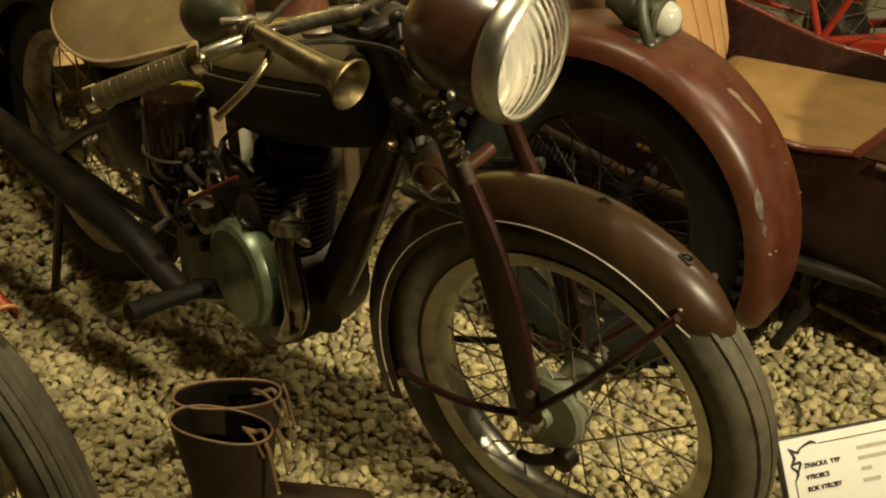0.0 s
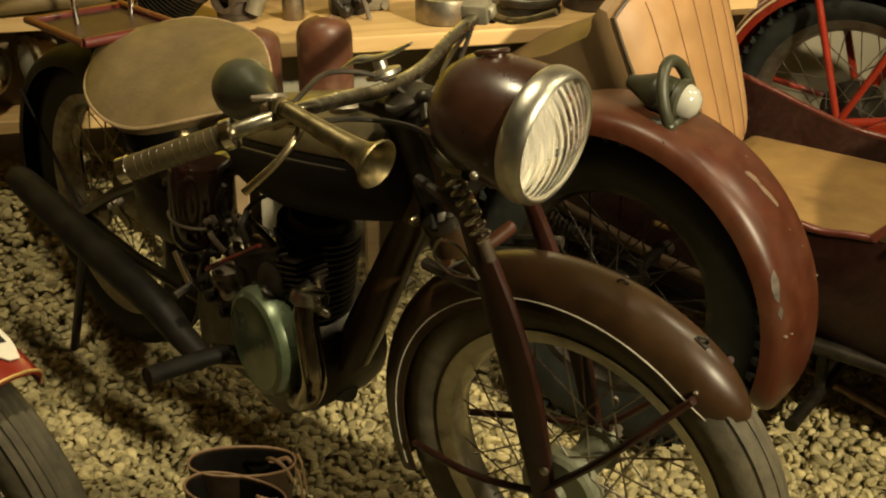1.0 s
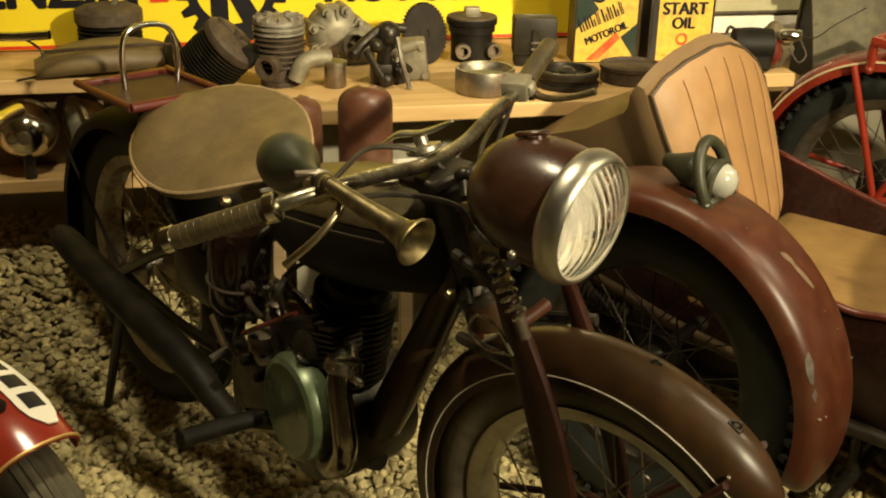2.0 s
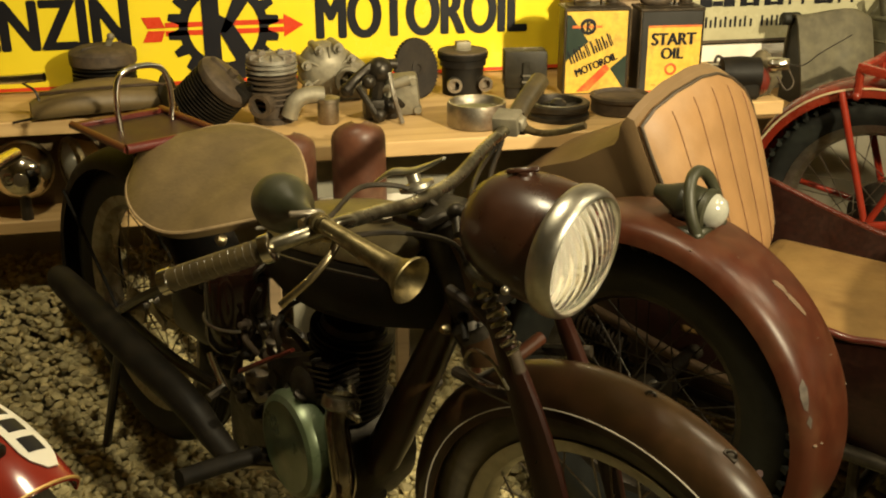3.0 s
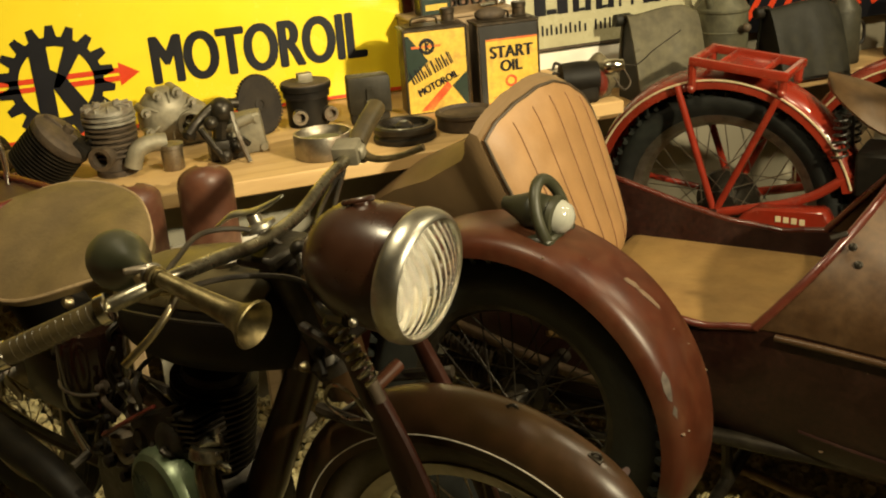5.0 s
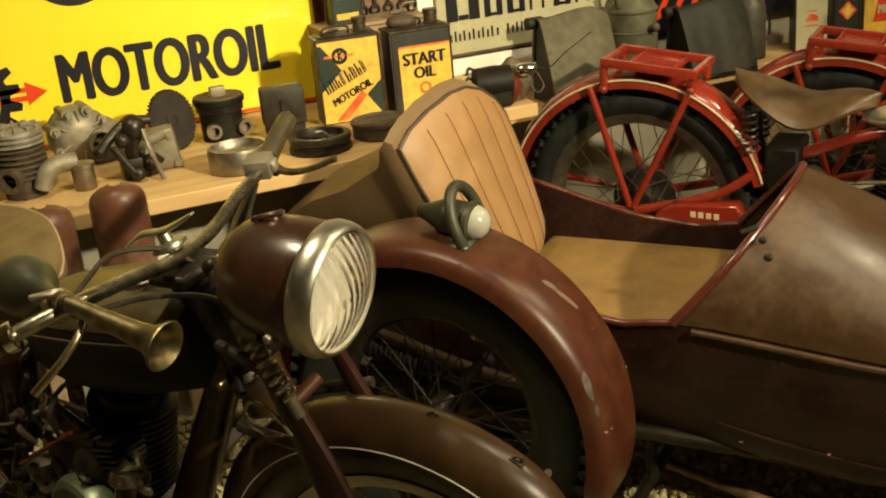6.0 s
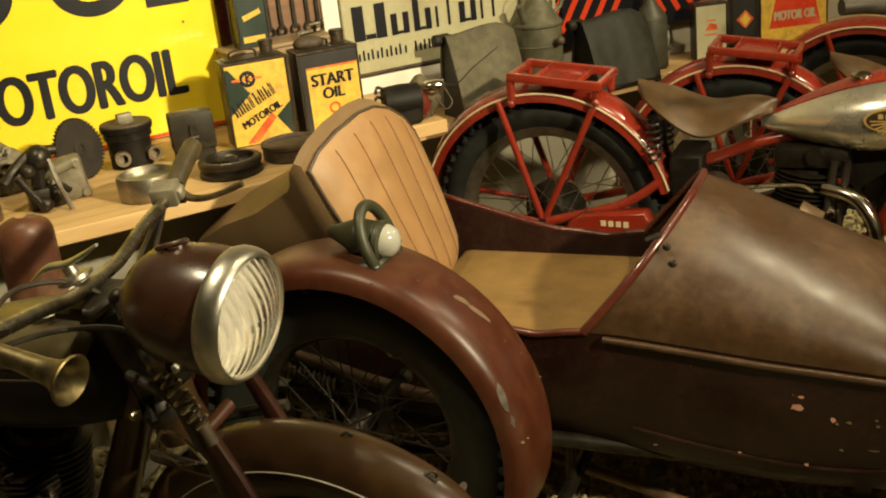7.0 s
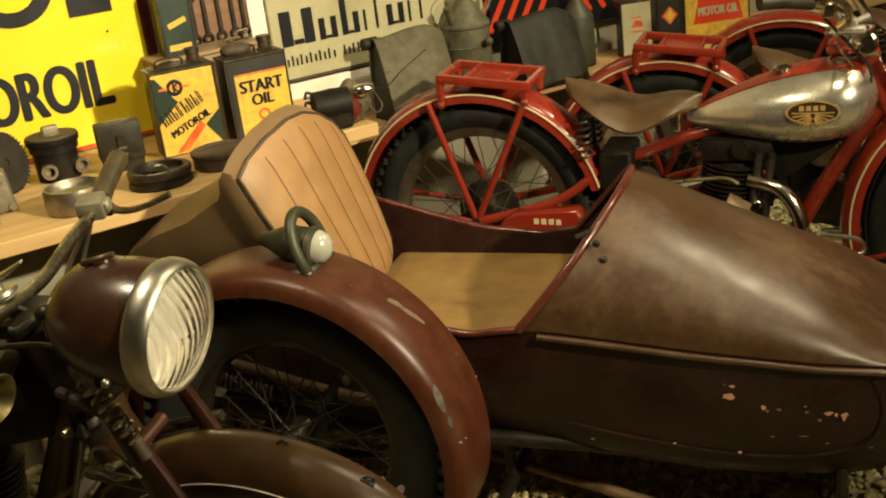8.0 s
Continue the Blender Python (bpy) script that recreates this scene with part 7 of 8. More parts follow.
e = on_bench("casing_half", 0.435, 2.235, -10, "square cast aluminium casing half")
part("casting", merged(moved(box(-0.042, 0.042, -0.028, 0.028, 0, 0.095, 0.010, 2), pose(0, 0, 0, 0, -6, 0)), rod((-0.02, -0.04, 0.06), (-0.02, -0.02, 0.06), 0.024, 18)), ALU, e)
for x, z in ((-0.028, 0.015), (0.034, 0.015), (0.024, 0.082)):
    part("boss", rod((x, -0.034, z), (x, 0.0, z), 0.009, 10), ALU, e)
part("barrel", merged(rod((-0.050, -0.045, 0.070), (0.015, -0.042, 0.092), 0.013, 14), rod((-0.03, -0.05, 0.04), (-0.028, -0.03, 0.075), 0.009, 10)), ALU, e)
part("hose", tube([(0.0, -0.05, 0.03), (-0.02, -0.06, 0.05), (-0.04, -0.05, 0.03), (-0.05, -0.06, 0.004)], 0.007, 8), OILY, e)

e = thing("toothed_disc", pose(0.488, 2.375, BENCH + 0.076, 78, 0, 35), "dark toothed clutch disc standing on edge", "engine part", "engine parts on the bench")
teeth = []
for i in range(48):
    for f, r in ((0.0, 0.070), (0.25, 0.076), (0.5, 0.076), (0.75, 0.070)):
        teeth.append((r * math.cos(2 * math.pi * (i + f) / 48), r * math.sin(2 * math.pi * (i + f) / 48)))
part("disc", plate(teeth, 0.008), RUST_DARK, e)
part("hub", lathe([(0.018, -0.004), (0.018, 0.010), (0.010, 0.011), (0.008, -0.004)], 24), RUST_DARK, e)

e = on_bench("black_cylinder", 0.618, 2.415, 0, "black ringed piston body with a plated nut on top")
part("body", fin_stack(0.060, 0.010, 4, 0.0045, 0.003, 0.057, 1, pose(0, 0, 0.062)), BLACK, e)
part("crown", lathe([(0.052, 0.0), (0.053, 0.060), (0.056, 0.090), (0.064, 0.092), (0.065, 0.104), (0.062, 0.108)], 36), SOOT_AND_SHADE, e)
part("top_face", lathe([(0.063, 0.107), (0.062, 0.110), (0.004, 0.111)], 36), RUST, e, "dusty brown top face")
part("nut", merged(lathe([(0.023, 0.108), (0.023, 0.113), (0.020, 0.115)], 24), box(-0.019, 0.019, -0.014, 0.014, 0.113, 0.132, 0.004, 2)), ALU, e, "square pale nut")
for x in (-0.030, 0.044):
    part("pin_boss", lathe([(0.019, 0), (0.019, 0.020), (0.012, 0.020), (0.012, 0.004)], 20, along((x, -0.040, 0.032), (x * 1.2, -0.09, 0.030))), STEEL, e)

e = on_bench("brake_drum", 0.582, 2.095, 0, "plated brake drum ring with a dished top")
part("ring", lathe([(0.060, 0), (0.066, 0.002), (0.068, 0.008), (0.068, 0.048), (0.066, 0.056), (0.061, 0.056), (0.059, 0.050), (0.056, 0.046), (0.055, 0.036)], 56, None, False), STEEL, e, "bright machined ring")
part("dish", lathe([(0.056, 0.020), (0.056, 0.037), (0.040, 0.032), (0.003, 0.030)], 40), mat("olive_lined_dish", (0.20, 0.19, 0.085), 0.5, 0.2, 0.2, 30, 0.1, 100, (0.13, 0.12, 0.055), 0.5, 14), e, "olive-stained inside")

e = on_bench("leather_pouch", 0.758, 2.33, -8, "small black leather tool pouch with a buckle", "pouch")
HIDE = mat("worn_olive_leather", (0.018, 0.0145, 0.008), 0.52, 0, 0.25, 30, 0.3, 120, (0.036, 0.029, 0.016), 0.45, 14, spec=0.3)
part("body", box(-0.050, 0.050, -0.024, 0.024, 0, 0.115, 0.012, 2), LEATHER_BLACK, e)
flap = box(-0.054, 0.054, -0.032, 0.026, 0.040, 0.124, 0.010, 2)
for v in flap.verts:
    v.co.z += 0.004 * math.sin(v.co.x * 70) - (0.25 * abs(v.co.x) if v.co.z < 0.07 else 0.0)
part("flap", flap, HIDE, e, "glossy worn flap")
part("strap", box(-0.009, 0.009, -0.038, -0.031, 0.020, 0.095, 0.002), HIDE, e)
part("buckle", merged(box(-0.011, 0.011, -0.042, -0.036, 0.046, 0.050), box(-0.011, 0.011, -0.042, -0.036, 0.062, 0.066)), STEEL, e)

e = on_bench("pulley", 0.785, 2.125, 20, "black spoked pulley wheel lying flat")
prof = [(0.070, 0.0), (0.075, 0.003), (0.074, 0.012), (0.067, 0.016), (0.067, 0.020), (0.074, 0.024), (0.075, 0.036), (0.070, 0.040), (0.058, 0.040), (0.056, 0.034), (0.056, 0.004)]
loops = [[(r * math.cos(a), r * math.sin(a), z) for r, z in prof] for a in (2 * math.pi * j / 48 for j in range(48))]
part("rim", rings(loops, closed_path=True), OILY, e)
part("hub", lathe([(0.018, 0.004), (0.020, 0.010), (0.020, 0.036), (0.012, 0.042), (0.010, 0.044)], 20), BLACK, e)
for a in range(4):
    part("spoke", moved(box(0.014, 0.060, -0.011, 0.011, 0.014, 0.028, 0.004), Matrix.Rotation(math.pi / 2 * a, 4, "Z")), BLACK, e)

e = on_bench("tin_cap", 0.950, 2.150, 0, "round rusty tin cap lying on the bench")
part("body", lathe([(0.068, 0), (0.072, 0.003), (0.072, 0.030), (0.075, 0.032), (0.075, 0.040), (0.066, 0.043), (0.060, 0.036), (0.004, 0.035)], 40), RUST, e)
part("lug", box(0.062, 0.085, -0.008, 0.008, 0.030, 0.042, 0.003), RUST, e)

e = on_bench("magneto", 1.285, 2.215, -12, "black magneto with brass and plated fittings")
part("body", merged(box(-0.050, 0.045, -0.036, 0.036, 0.0, 0.085, 0.016, 3), lathe([(0.012, -0.050), (0.040, -0.048), (0.043, 0.0), (0.040, 0.046), (0.012, 0.048)], 28, pose(0, 0, 0.062, 0, 90, 0))), SOOT_AND_SHADE, e)
part("end_cap", lathe([(0.034, 0), (0.036, 0.010), (0.028, 0.020), (0.016, 0.026)], 24, along((0.045, 0, 0.045), (0.1, 0, 0.045))), mat("red_brown_bakelite", (0.12, 0.02, 0.012), 0.3), e, "red-brown cap")
part("terminal", lathe([(0.014, 0), (0.017, 0.006), (0.017, 0.034), (0.014, 0.038), (0.014, 0.050), (0.006, 0.052)], 20, along((0.062, -0.012, 0.088), (0.13, -0.03, 0.092))), CHROME, e, "plated terminal")
for x, z in ((-0.048, 0.10), (-0.052, 0.075), (-0.048, 0.04)):
    part("tag", tube([(x, 0, z), (x - 0.015, -0.005, z + 0.006), (x - 0.022, -0.01, z - 0.01)], 0.004, 6), BLACK, e)
part("lead", tube([(0.11, -0.02, 0.09), (0.15, -0.01, 0.085), (0.20, 0.02, 0.11), (0.25, 0.06, 0.125), (0.30, 0.10, 0.14)], 0.0018, 6), BLACK, e)
part("lead", tube([(0.085, -0.02, 0.06), (0.105, -0.04, 0.03), (0.125, -0.03, 0.045), (0.115, -0.01, 0.075)], 0.0022, 6), RUST, e)

e = on_bench("canvas_pouch", 1.345, 2.240, 20, "crumpled khaki canvas pouch beside the magneto", "pouch")
lump = ball(0.05, None, 24, 14)
for v in lump.verts:
    w_ = 1 + 0.13 * math.sin(v.co.x * 95 + 1) * math.cos(v.co.y * 80) + 0.09 * math.sin(v.co.z * 130 + v.co.x * 60)
    v.co = Vector((v.co.x * 1.1 * w_, v.co.y * 0.9 * w_, max(0.0, v.co.z * 1.15 * w_ + 0.048)))
part("body", lump, mat("khaki_canvas", (0.12, 0.095, 0.048), 0.85, 0, 0.25, 60, 0.5, 250, (0.075, 0.058, 0.030), 0.5, 9), e)


# ---- bags and cans along the wall ----
def canvas_bag(m, w, h, d, material, inside, label):
    """A saddle bag leaning on the wall: a wedge-shaped pouch, a thick flap folded over its top edge and a rolled end."""
    b = thing("canvas_bag", m, label, "bag", "bags along the wall")
    n = 20
    loops = []
    for i in range(n + 1):
        u = i / n
        x, sag = w * u, 0.006 * math.sin(5.3 * u + w * 20) - 0.012 * max(0, u - 0.85) / 0.15
        loops.append([Vector((x, y, z)) for y, z in ((-0.62 * d, 0), (-0.50 * d, 0.3 * h), (-0.30 * d, 0.65 * h), (-0.10 * d, 0.93 * h + sag), (0.03 * d, 0.965 * h + sag), (0.16 * d, 0.93 * h + sag), (0.30 * d, 0.5 * h), (0.38 * d, 0))])
    # pouch takes a dark colour to give the shade under the flap
    part("body", rings(loops), inside, b, "open side, its shade put into a dark colour")
    flap = []
    for i in range(n + 1):
        u = i / n
        x = -0.006 + (w + 0.012) * u
        sag = 0.006 * math.sin(5.3 * u + w * 20) - 0.016 * max(0, u - 0.82) / 0.18
        wave = 0.002 * math.sin(9 * u + 1) + 0.001 * math.sin(23 * u)
        line = [(0.40 * d, 0.35 * h), (0.26 * d, 0.80 * h), (0.15 * d, 0.97 * h), (0.03 * d, 1.01 * h), (-0.12 * d, 0.98 * h), (-0.33 * d, 0.70 * h), (-0.53 * d, 0.34 * h), (-0.66 * d, 0.03 * h)]
        out = smooth_line([Vector((x, y - wave * (1 - z / h) * 2 - 0.007, z + sag)) for y, z in line], 3)
        inn = [p + Vector((0, 0.006 if p.y < 0 else -0.006, -0.005)) for p in out[::-1]]
        flap.append(out + inn)
    part("flap", rings(flap), material, b, "folded canvas flap")
    part("roll", lathe([(0.003, 0), (0.014, 0.001), (0.0175, 0.005), (0.0175, 0.05), (0.003, 0.052)], 18, along((-0.030, 0.02, h - 0.018), (0.2, 0.02, h - 0.018))), inside, b, "rolled strap end")
    part("seam", tube([(0.004 + (w - 0.008) * k / 8, -0.66 * d - 0.010, 0.06 * h) for k in range(9)], 0.0018, 6), inside, b)
    return b


canvas_bag(pose(1.572, 2.500, LOW_BENCH, 0, 0, 0), 0.212, 0.245, 0.135, CANVAS, CANVAS_DARK, "grey-green canvas saddle bag with a folded flap on the bench")
canvas_bag(pose(2.030, 2.490, LOW_BENCH, 0, 0, 0), 0.225, 0.212, 0.145, CANVAS_DARK, LEATHER_BLACK, "black canvas saddle bag with a folded flap on the bench")
e = thing("oil_jug", pose(1.925, 2.560, LOW_BENCH), "galvanised oil jug with a conical top", "jug")
part("body", lathe([(0.070, 0), (0.073, 0.004), (0.073, 0.205), (0.077, 0.210), (0.077, 0.216), (0.072, 0.221), (0.030, 0.285), (0.026, 0.290), (0.026, 0.325), (0.022, 0.325)], 40), ZINC, e)
part("rib", torus(0.0745, 0.0024, 40, 6, pose(0, 0, 0.150)), ZINC, e)
part("handle", tube([(0.060, 0, 0.235), (0.090, 0, 0.260), (0.088, 0, 0.315), (0.030, 0, 0.320)], 0.007, 8), ZINC, e)
part("spout", tube([(-0.055, -0.02, 0.225), (-0.072, -0.03, 0.255), (-0.080, -0.035, 0.280)], [0.014, 0.011, 0.013], 10), ZINC, e)
part("bail", tube([(-0.078, -0.03, 0.27), (-0.070, -0.03, 0.31), (-0.03, -0.02, 0.335), (0.01, -0.02, 0.345)], 0.002, 6), NICKEL, e)
part("tap", merged(rod((0.01, -0.068, 0.155), (0.016, -0.098, 0.165), 0.010), ball(0.014, pose(0.016, -0.098, 0.167), 12, 8)), RUST, e)
e = thing("oiler", pose(2.345, 2.55, LOW_BENCH), "dark tin oiler with a cone spout", "oiler")
part("body", lathe([(0.052, 0), (0.054, 0.004), (0.054, 0.160), (0.050, 0.170), (0.022, 0.210), (0.008, 0.250), (0.006, 0.28)], 32), ZINC_DARK, e)
part("handle", tube([(0.05, 0, 0.04), (0.08, 0, 0.06), (0.078, 0, 0.11), (0.04, 0, 0.125)], 0.005, 8), BLACK, e)

# ---- on the low shelf and at its back ----
for x, h, lab in ((0.289, 0.180, "upright maroon mudguard piece with a rounded top"), (0.140, 0.163, "shorter maroon mudguard piece with a rounded top")):
    e = thing("mudguard_piece", pose(x, 1.935, 0.562, 0, 0, 0), lab, "mudguard", "mudguard pieces on the shelf")
    loops = []
    for i in range(25):
        f = 1 - (1 - i / 24) ** 1.5
        z = h * f
        k = 1.0 if f < 0.74 else max(0.05, 1 - ((f - 0.74) / 0.261) ** 2.6) ** 0.5
        outer = [(0.058 * k * math.cos(a), -0.052 * (0.35 + 0.65 * k) * math.sin(a)) for a in (math.pi * j / 16 for j in range(17))]
        inner = [(x_ * 0.95, y_ * 0.93 + 0.002) for x_, y_ in outer[::-1]]
        loops.append([Vector((a_, b_, z)) for a_, b_ in outer + inner])
    part("shell", rings(loops), DUSTY_MAROON, e)
e = thing("leather_holdall", pose(-0.262, 2.375, BENCH, 0, 0, 12), "old tan leather holdall lying on the bench", "bag")
loops = []
for i in range(13):
    f = i / 12
    k = math.sin(math.pi * (0.06 + 0.88 * f)) ** 0.4
    loops.append([Vector((-0.17 + 0.34 * f, 0.085 * k * math.cos(a), 0.042 * k + 0.042 * k * math.sin(a) * (1 if math.sin(a) > -0.6 else 0.8))) for a in (2 * math.pi * j / 24 for j in range(24))])
part("body", rings(loops), LEATHER, e)
# solid near-black disc stands for the shade inside the bag's opening
part("mouth_shade", moved(lathe([(0.040, 0), (0.044, 0.004), (0.036, 0.010), (0.010, 0.012)], 24, Matrix.Diagonal((1, 1.5, 1, 1))), pose(0.140, -0.02, 0.045, 0, 78, -25)), SOOT_AND_SHADE, e, "dark disc for the shade in the open mouth")
part("zip", tube([(-0.15, -0.05, 0.072), (-0.05, -0.066, 0.078), (0.08, -0.066, 0.077), (0.15, -0.05, 0.068)], 0.004, 6), LEATHER_DARK, e)
e = thing("leg_shield", pose(-0.60, 2.46, 0.428), "tan leather leg shield standing on the shelf", "leg shield")
part("sheet", box(-0.30, 0.30, 0.0, 0.02, 0.0, 0.205, 0.006, 2), LEATHER, e)
for x, y, r, rz, lab in ((-0.475, 2.385, 0.070, 95, "plated headlamp lying on the shelf"), (-0.350, 2.395, 0.066, -150, "plated headlamp with a dull rim")):
    e = thing("headlamp", pose(x, y, 0.428 + r + 0.004 + (0.05 if r < 0.068 else 0.04), 0, 0, rz), lab, "headlamp", "loose headlamps")
    m = Matrix.Rotation(math.pi / 2, 4, "Y")
    part("shell", lathe([(0.004, -r * 1.1), (r * 0.5, -r), (r * 0.85, -r * 0.6), (r, 0), (r, 0.01)], 32, m), CHROME, e)
    part("rim", lathe([(r, 0), (r * 1.06, 0.004), (r * 1.06, 0.014), (r * 0.9, 0.020), (r * 0.88, 0.012)], 36, m), NICKEL, e)
    part("boss", lathe([(0.016, 0), (0.016, 0.008), (0.004, 0.010)], 16, along((-r * 1.02, 0, 0), (-r * 1.4, 0, 0))), STEEL, e)
    part("lens", lathe([(r * 0.9, 0.014), (r * 0.5, 0.026), (0.003, 0.030)], 28, m), OPAL, e)
    part("foot", rod((-r * 0.4, 0, -r * 0.8), (-r * 0.4, 0, -r - 0.004 - (0.05 if r < 0.068 else 0.04)), 0.014, 12), BLACK, e)
e = thing("loose_handlebar", pose(-0.50, 2.39, BENCH + 0.018, 0, 0, 0), "old handlebar with a plated grip end", "handlebar")
part("bar", tube([(-0.25, 0.06, 0.05), (-0.10, 0.02, 0.07), (0.03, -0.02, 0.075), (0.11, -0.04, 0.082)], 0.011, 10), CHROME, e)
part("grip", tube([(-0.22, 0.055, 0.055), (-0.12, 0.025, 0.068), (-0.06, 0.01, 0.072)], 0.017, 12), RUBBER, e)
part("cable", tube([(0.05, -0.02, 0.07), (0.09, -0.06, 0.05), (0.09, -0.07, 0.0), (0.03, -0.06, -0.018)], 0.003, 6), BLACK, e)
part("clamp", box(-0.06, -0.03, -0.02, 0.02, -0.02, 0.075, 0.004), BLACK, e)

# ---- on the gravel ----
def boot(m, label, turn):
    b = thing("riding_boot", m, label, "boot", "pair of boots on the gravel")
    loops = []
    for z, cx, rx, ry in ((0.0, 0.075, 0.145, 0.034), (0.012, 0.075, 0.148, 0.036), (0.030, 0.07, 0.144, 0.036), (0.055, 0.04, 0.108, 0.035), (0.085, 0.0, 0.062, 0.035), (0.12, -0.004, 0.056, 0.036), (0.17, 0.0, 0.062, 0.038), (0.22, 0.0, 0.072, 0.039), (0.262, 0.0, 0.080, 0.039), (0.285, 0.0, 0.083, 0.039)):
        spin = Matrix.Rotation(radians(turn) * max(0.0, min(1.0, (0.14 - z) / 0.07)), 4, "Z")
        loops.append([spin @ p for p in ellipse_ring(cx, 0, z, rx, ry, 32, 2.3)])
    inner = []
    for z, cx, rx, ry in ((0.285, 0.0, 0.080, 0.036), (0.22, 0.0, 0.068, 0.035), (0.12, 0.0, 0.050, 0.031), (0.04, 0.0, 0.05, 0.029)):
        inner.append(ellipse_ring(cx, 0, z, rx, ry, 32, 2.3))
    part("shaft", rings(loops + inner), BOOT, b, "worn dark leather")
    # near-black skin puts the shade inside the shaft into its colour
    part("shade_lining", rings([ellipse_ring(0.0, 0, 0.282, 0.0780, 0.0345, 32, 2.3)] + [ellipse_ring(0.0, 0, z, rx, ry, 32, 2.3) for z, rx, ry in ((0.22, 0.066, 0.0335), (0.12, 0.0485, 0.0295), (0.045, 0.0485, 0.0275), (0.046, 0.002, 0.002))], caps=False), SOOT_AND_SHADE, b, "inside of the boot, coloured black for shade")
    edge = ellipse_ring(0.0, 0, 0.2855, 0.0815, 0.0375, 40, 2.3)
    part("cuff", tube(edge + [edge[0]], 0.0022, 6, smooth=False), BOOT_EDGE, b, "pale cut leather edge")
    part("sole", moved(rings([ellipse_ring(0.075, 0, z, 0.150, 0.038, 32, 2.3) for z in (-0.006, 0.006)]), pose(0, 0, 0, 0, 0, turn)), BLACK, b)
    part("heel", box(-0.07, -0.01, -0.036, 0.036, -0.02, -0.004, 0.005), BLACK, b)
    part("pull_loop", tube([(0.080, -0.022, 0.262), (0.066, -0.020, 0.290), (0.048, -0.012, 0.298), (0.038, 0.0, 0.288), (0.050, 0.010, 0.278), (0.068, 0.006, 0.286), (0.078, -0.004, 0.276)], 0.0016, 8, flat=2.2), BOOT_EDGE, b, "curled leather pull loop")
    for y, zz in ((-0.018, 0.20), (0.016, 0.21)):
        part("strap", rings([[Vector((x, y + s, z)) for s in (-0.004, 0.004)] + [Vector((x + 0.002, y + s, z)) for s in (0.004, -0.004)] for x, z in ((0.083, 0.286), (0.088, 0.270), (0.090, 0.245), (0.094, zz))]), BOOT_EDGE, b, "hanging leather strap")
        part("strap_tip", ball(0.0045, pose(0.095, y, zz - 0.004), 8, 6), STEEL, b)
    return b


BOOT = mat("worn_boot_leather", (0.030, 0.0185, 0.0085), 0.6, 0, 0.2, 30, 0.3, 120, (0.046, 0.029, 0.014), 0.5, 9, spec=0.25)
BOOT_EDGE = mat("cut_leather_edge", (0.21, 0.125, 0.06), 0.6, 0, 0.2, 60, 0.2, 150)
boot(pose(0.037, 1.104, -0.018, 0, 0, -12), "worn dark leather riding boot with pull loops", 14)
boot(pose(0.022, 1.030, -0.018, 0, 0, -34), "second worn leather riding boot leaning on its pair", 36)

card = thing("information_card", pose(0.853, 0.884, 0.172, 55, 0, 1), "white printed information card on a low stand", "card")
part("sheet", box(0.0, 0.30, -0.21, 0.0, 0.0, 0.004, 0.001), PAPER, card)
part("back_plate", box(-0.004, 0.304, -0.214, 0.004, -0.012, -0.001, 0.002), BLACK, card)
part("stand", box(0.08, 0.22, -0.12, -0.03, -0.10, -0.012, 0.004), BLACK, card)
part("frame_line", merged(box(0.065, 0.28, -0.0150, -0.0135, 0.0042, 0.0048), box(0.0145, 0.016, -0.195, -0.065, 0.0042, 0.0048)), INK, card, smooth=False)
for pts in (((0.012, -0.014), (0.026, -0.022), (0.034, -0.016), (0.052, -0.010), (0.062, -0.014)), ((0.014, -0.016), (0.020, -0.030), (0.013, -0.042), (0.022, -0.052), (0.015, -0.066)), ((0.013, -0.040), (0.028, -0.038), (0.024, -0.050))):
    part("ornament", tube([(x, y, 0.0045) for x, y in pts], [0.0015, 0.003, 0.0016, 0.003, 0.001][:len(pts)], 6, flat=0.3), INK, card)
text("lettering", "ZNACKA  TYP", 0.0075, INK, card, pose(0.034, -0.048, 0.0046), width=0.062)
text("lettering", "VYROBCE", 0.0075, INK, card, pose(0.034, -0.066, 0.0046), width=0.040)
text("lettering", "ROK VYROBY", 0.0075, INK, card, pose(0.034, -0.084, 0.0046), width=0.058)
for x, y, wd in ((0.128, -0.030, 0.09), (0.128, -0.046, 0.08), (0.130, -0.063, 0.018), (0.130, -0.081, 0.030)):
    part("small_bar", box(x, x + wd, y - 0.006, y, 0.0042, 0.0047), GREY_INK, card, smooth=False)


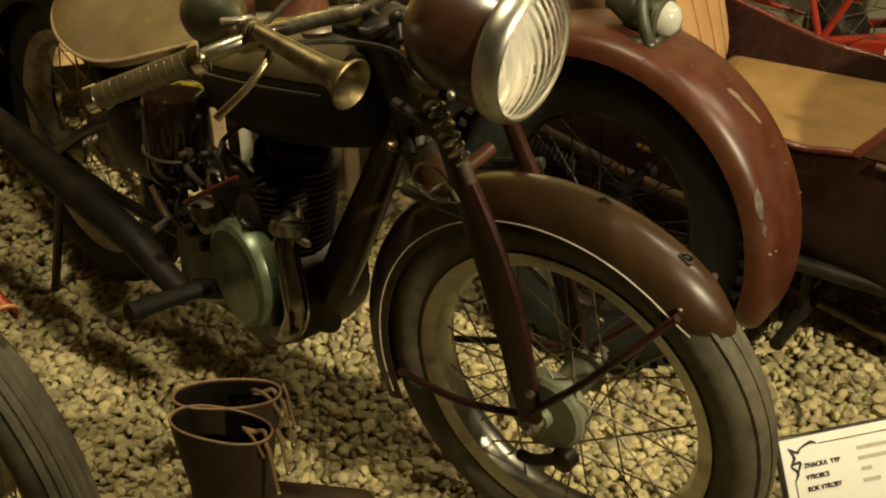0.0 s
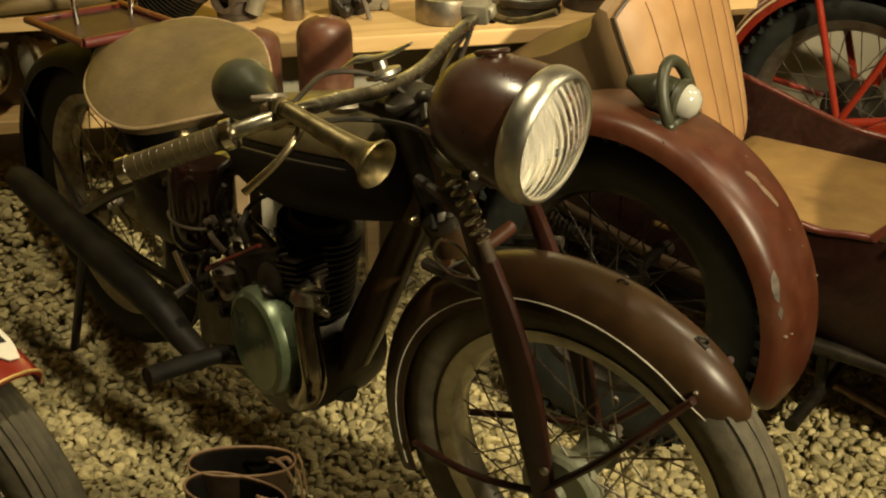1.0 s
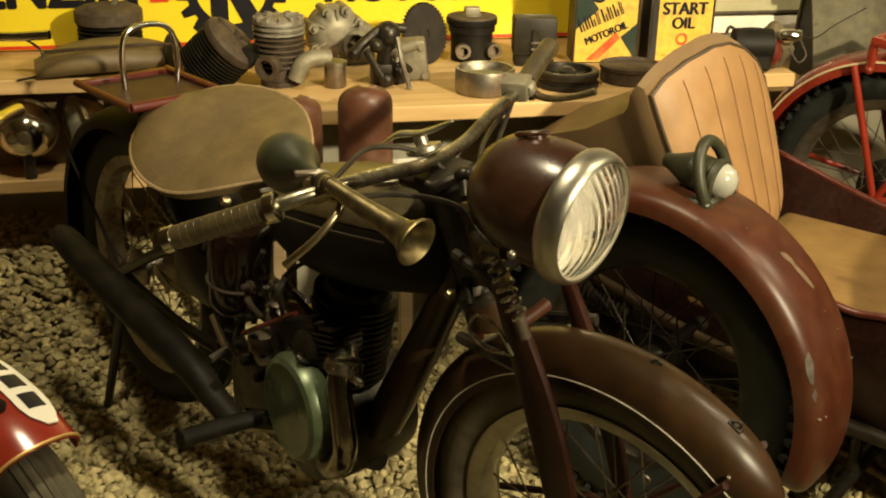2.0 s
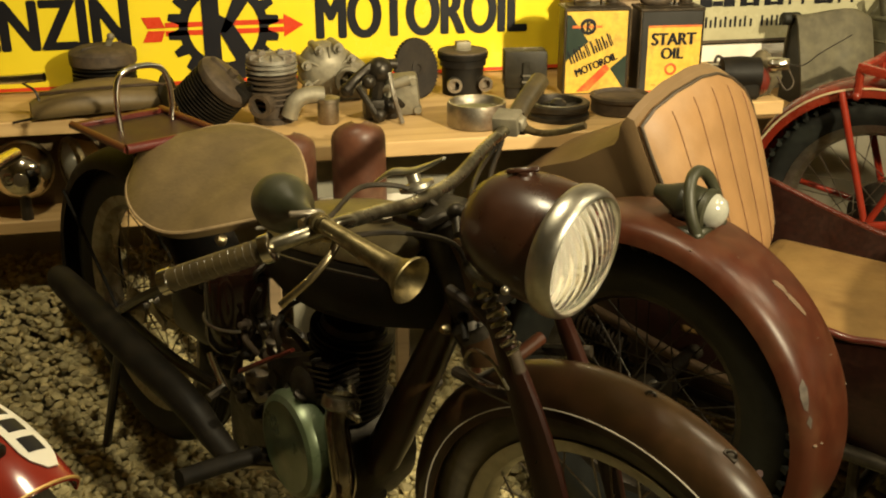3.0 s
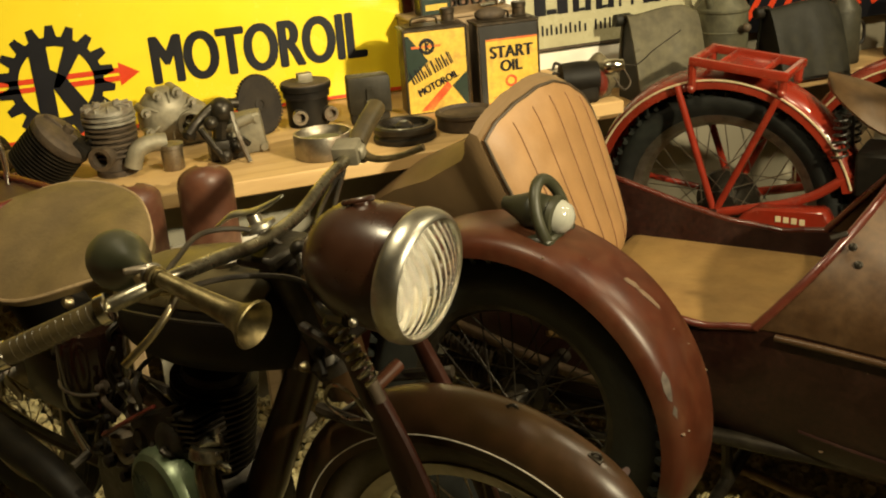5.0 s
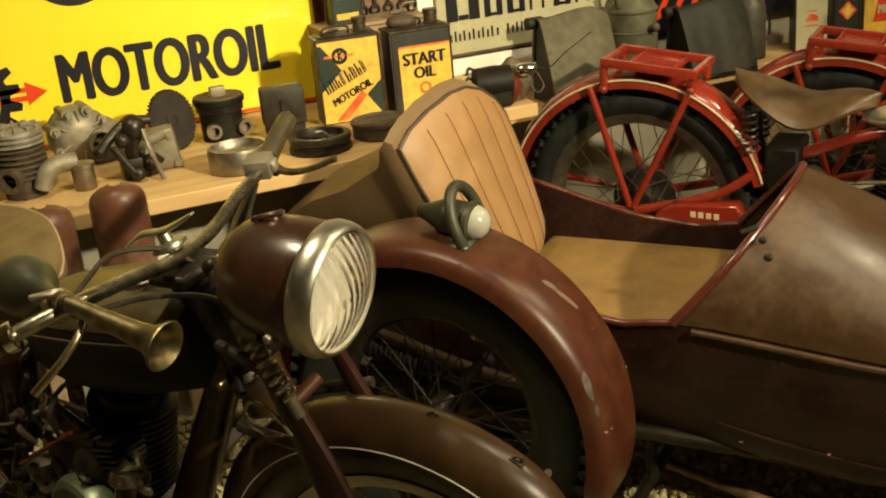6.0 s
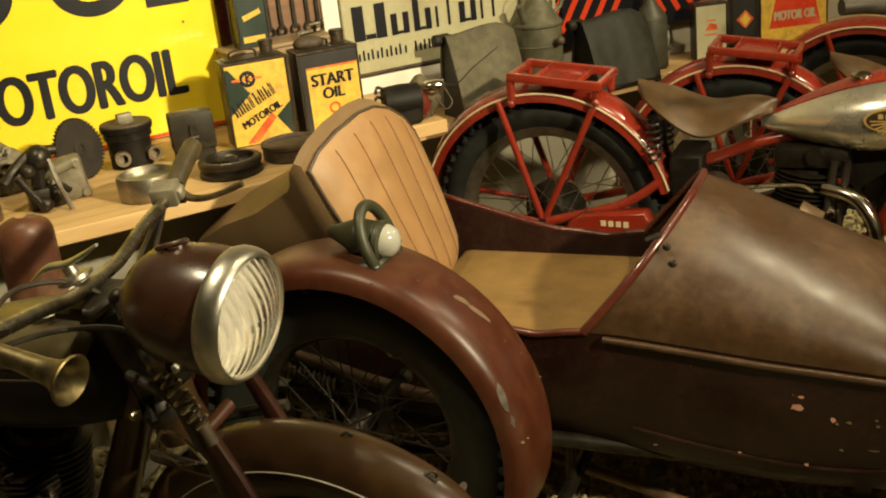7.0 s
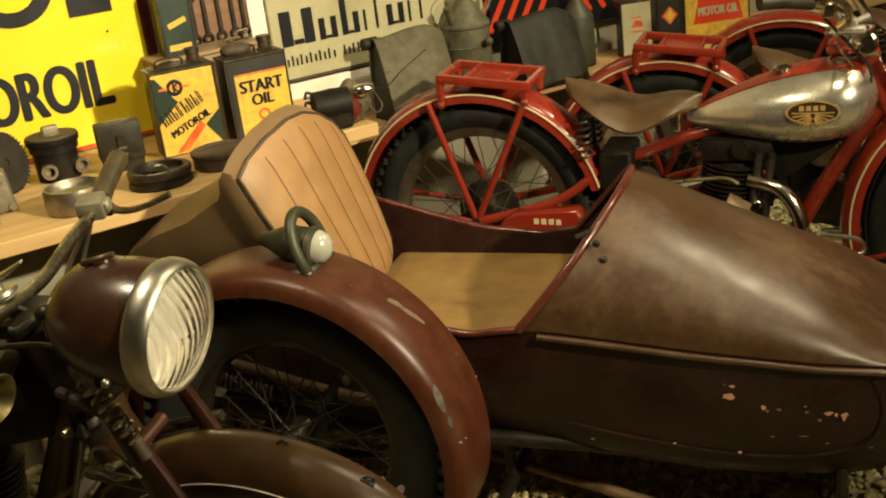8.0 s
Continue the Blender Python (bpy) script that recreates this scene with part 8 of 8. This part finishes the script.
# ---- gravel: rounded pebbles heaped on the bed ----
def gravel():
    rng = np.random.default_rng(7)
    bm = bmesh.new()
    bmesh.ops.create_icosphere(bm, subdivisions=2, radius=1.0)
    base = np.array([v.co[:] for v in bm.verts])
    faces = np.array([[v.index for v in f.verts] for f in bm.faces])
    bm.free()
    spots = []
    for layer, (x0, x1, y0, y1, gap, zmid) in enumerate(((-0.85, 1.65, 0.55, 3.0, 0.0168, -0.012), (-0.85, 1.65, 0.55, 2.6, 0.0192, -0.002), (1.65, 3.2, 0.75, 2.6, 0.0225, -0.010))):
        gx, gy = np.meshgrid(np.arange(x0, x1, gap), np.arange(y0, y1 if y1 < 2.64 else 2.64, gap))
        p = np.stack([gx.ravel(), gy.ravel()], 1)
        p += rng.uniform(-0.42, 0.42, p.shape) * gap
        if layer == 1:
            p = p[rng.random(len(p)) < 0.75]
        z = zmid + rng.normal(0, 0.0035, len(p)) + 0.006 * np.sin(p[:, 0] * 5.1 + 1) * np.cos(p[:, 1] * 4.3)
        bank = np.clip((p[:, 1] - 1.95) / 0.65, 0, 1) * np.clip((0.05 - p[:, 0]) / 0.25, 0, 1)
        z = z + 0.24 * bank * bank * (3 - 2 * bank)
        spots.append(np.column_stack([p, z]))
    spots = np.concatenate(spots)
    n, k = len(spots), len(base)
    size = rng.normal(0.0104, 0.0022, n).clip(0.0065, 0.017)
    stretch = np.column_stack([rng.uniform(0.9, 1.3, n), rng.uniform(0.78, 1.08, n), rng.uniform(0.62, 0.95, n)]) * size[:, None]
    lumps = rng.normal(0, 1, (n, 3, 3))
    verts = np.repeat(base[None], n, 0)
    bump = sum(np.sin(2.1 * np.einsum("vk,nk->nv", base, lumps[:, i]) + i) for i in range(3)) * 0.075
    # flattened facets, as of broken and worn stone
    for i in range(3):
        d = lumps[:, i] / np.linalg.norm(lumps[:, i], axis=1, keepdims=True)
        h = np.einsum("vk,nk->nv", base, d)
        cut = np.clip(h - 0.55, 0, None)
        verts = verts - cut[..., None] * d[:, None, :] * 0.95
    verts = verts * (1 + bump)[..., None] * stretch[:, None, :]
    a = rng.uniform(0, 2 * np.pi, n)
    t = rng.normal(0, 0.35, n)
    ca, sa, ct, st = np.cos(a), np.sin(a), np.cos(t), np.sin(t)
    y2, z2 = verts[..., 1] * ct[:, None] - verts[..., 2] * st[:, None], verts[..., 1] * st[:, None] + verts[..., 2] * ct[:, None]
    out = np.stack([verts[..., 0] * ca[:, None] - y2 * sa[:, None], verts[..., 0] * sa[:, None] + y2 * ca[:, None], z2], -1) + spots[:, None, :]
    all_faces = (faces[None] + (np.arange(n) * k)[:, None, None]).reshape(-1, 3)
    me = bpy.data.meshes.new("gravel")
    me.vertices.add(n * k)
    me.vertices.foreach_set("co", out.reshape(-1).astype(np.float32))
    me.loops.add(len(all_faces) * 3)
    me.loops.foreach_set("vertex_index", all_faces.reshape(-1).astype(np.int32))
    me.polygons.add(len(all_faces))
    me.polygons.foreach_set("loop_start", np.arange(0, len(all_faces) * 3, 3, dtype=np.int32))
    me.update(calc_edges=True)
    me.polygons.foreach_set("use_smooth", [False] * len(all_faces))
    me.materials.append(PEBBLE)
    tagged(new("gravel", me), "coarse pale limestone gravel covering the whole floor", "gravel", kind="stuff")


def pebble_material():
    m = mat("limestone_pebbles", (0.54, 0.48, 0.28), 0.74, 0, 0.14, 70, 0.3, 220, (0.44, 0.38, 0.21), 0.5, 45)
    nt = m.node_tree
    b = nt.nodes["Principled BSDF"]
    src = b.inputs["Base Color"].links[0].from_socket
    geo = nt.nodes.new("ShaderNodeNewGeometry")
    ramp = nt.nodes.new("ShaderNodeValToRGB")
    ramp.color_ramp.elements[0].color, ramp.color_ramp.elements[1].color = (0.55, 0.52, 0.46, 1), (1.22, 1.16, 1.02, 1)
    ramp.color_ramp.elements.new(0.4).color = (0.85, 0.83, 0.74, 1)
    nt.links.new(geo.outputs["Random Per Island"], ramp.inputs["Fac"])
    mul = nt.nodes.new("ShaderNodeVectorMath")
    mul.operation = "MULTIPLY"
    nt.links.new(src, mul.inputs[0])
    nt.links.new(ramp.outputs["Color"], mul.inputs[1])
    nt.links.new(mul.outputs[0], b.inputs["Base Color"])
    return m


PEBBLE = pebble_material()
gravel()
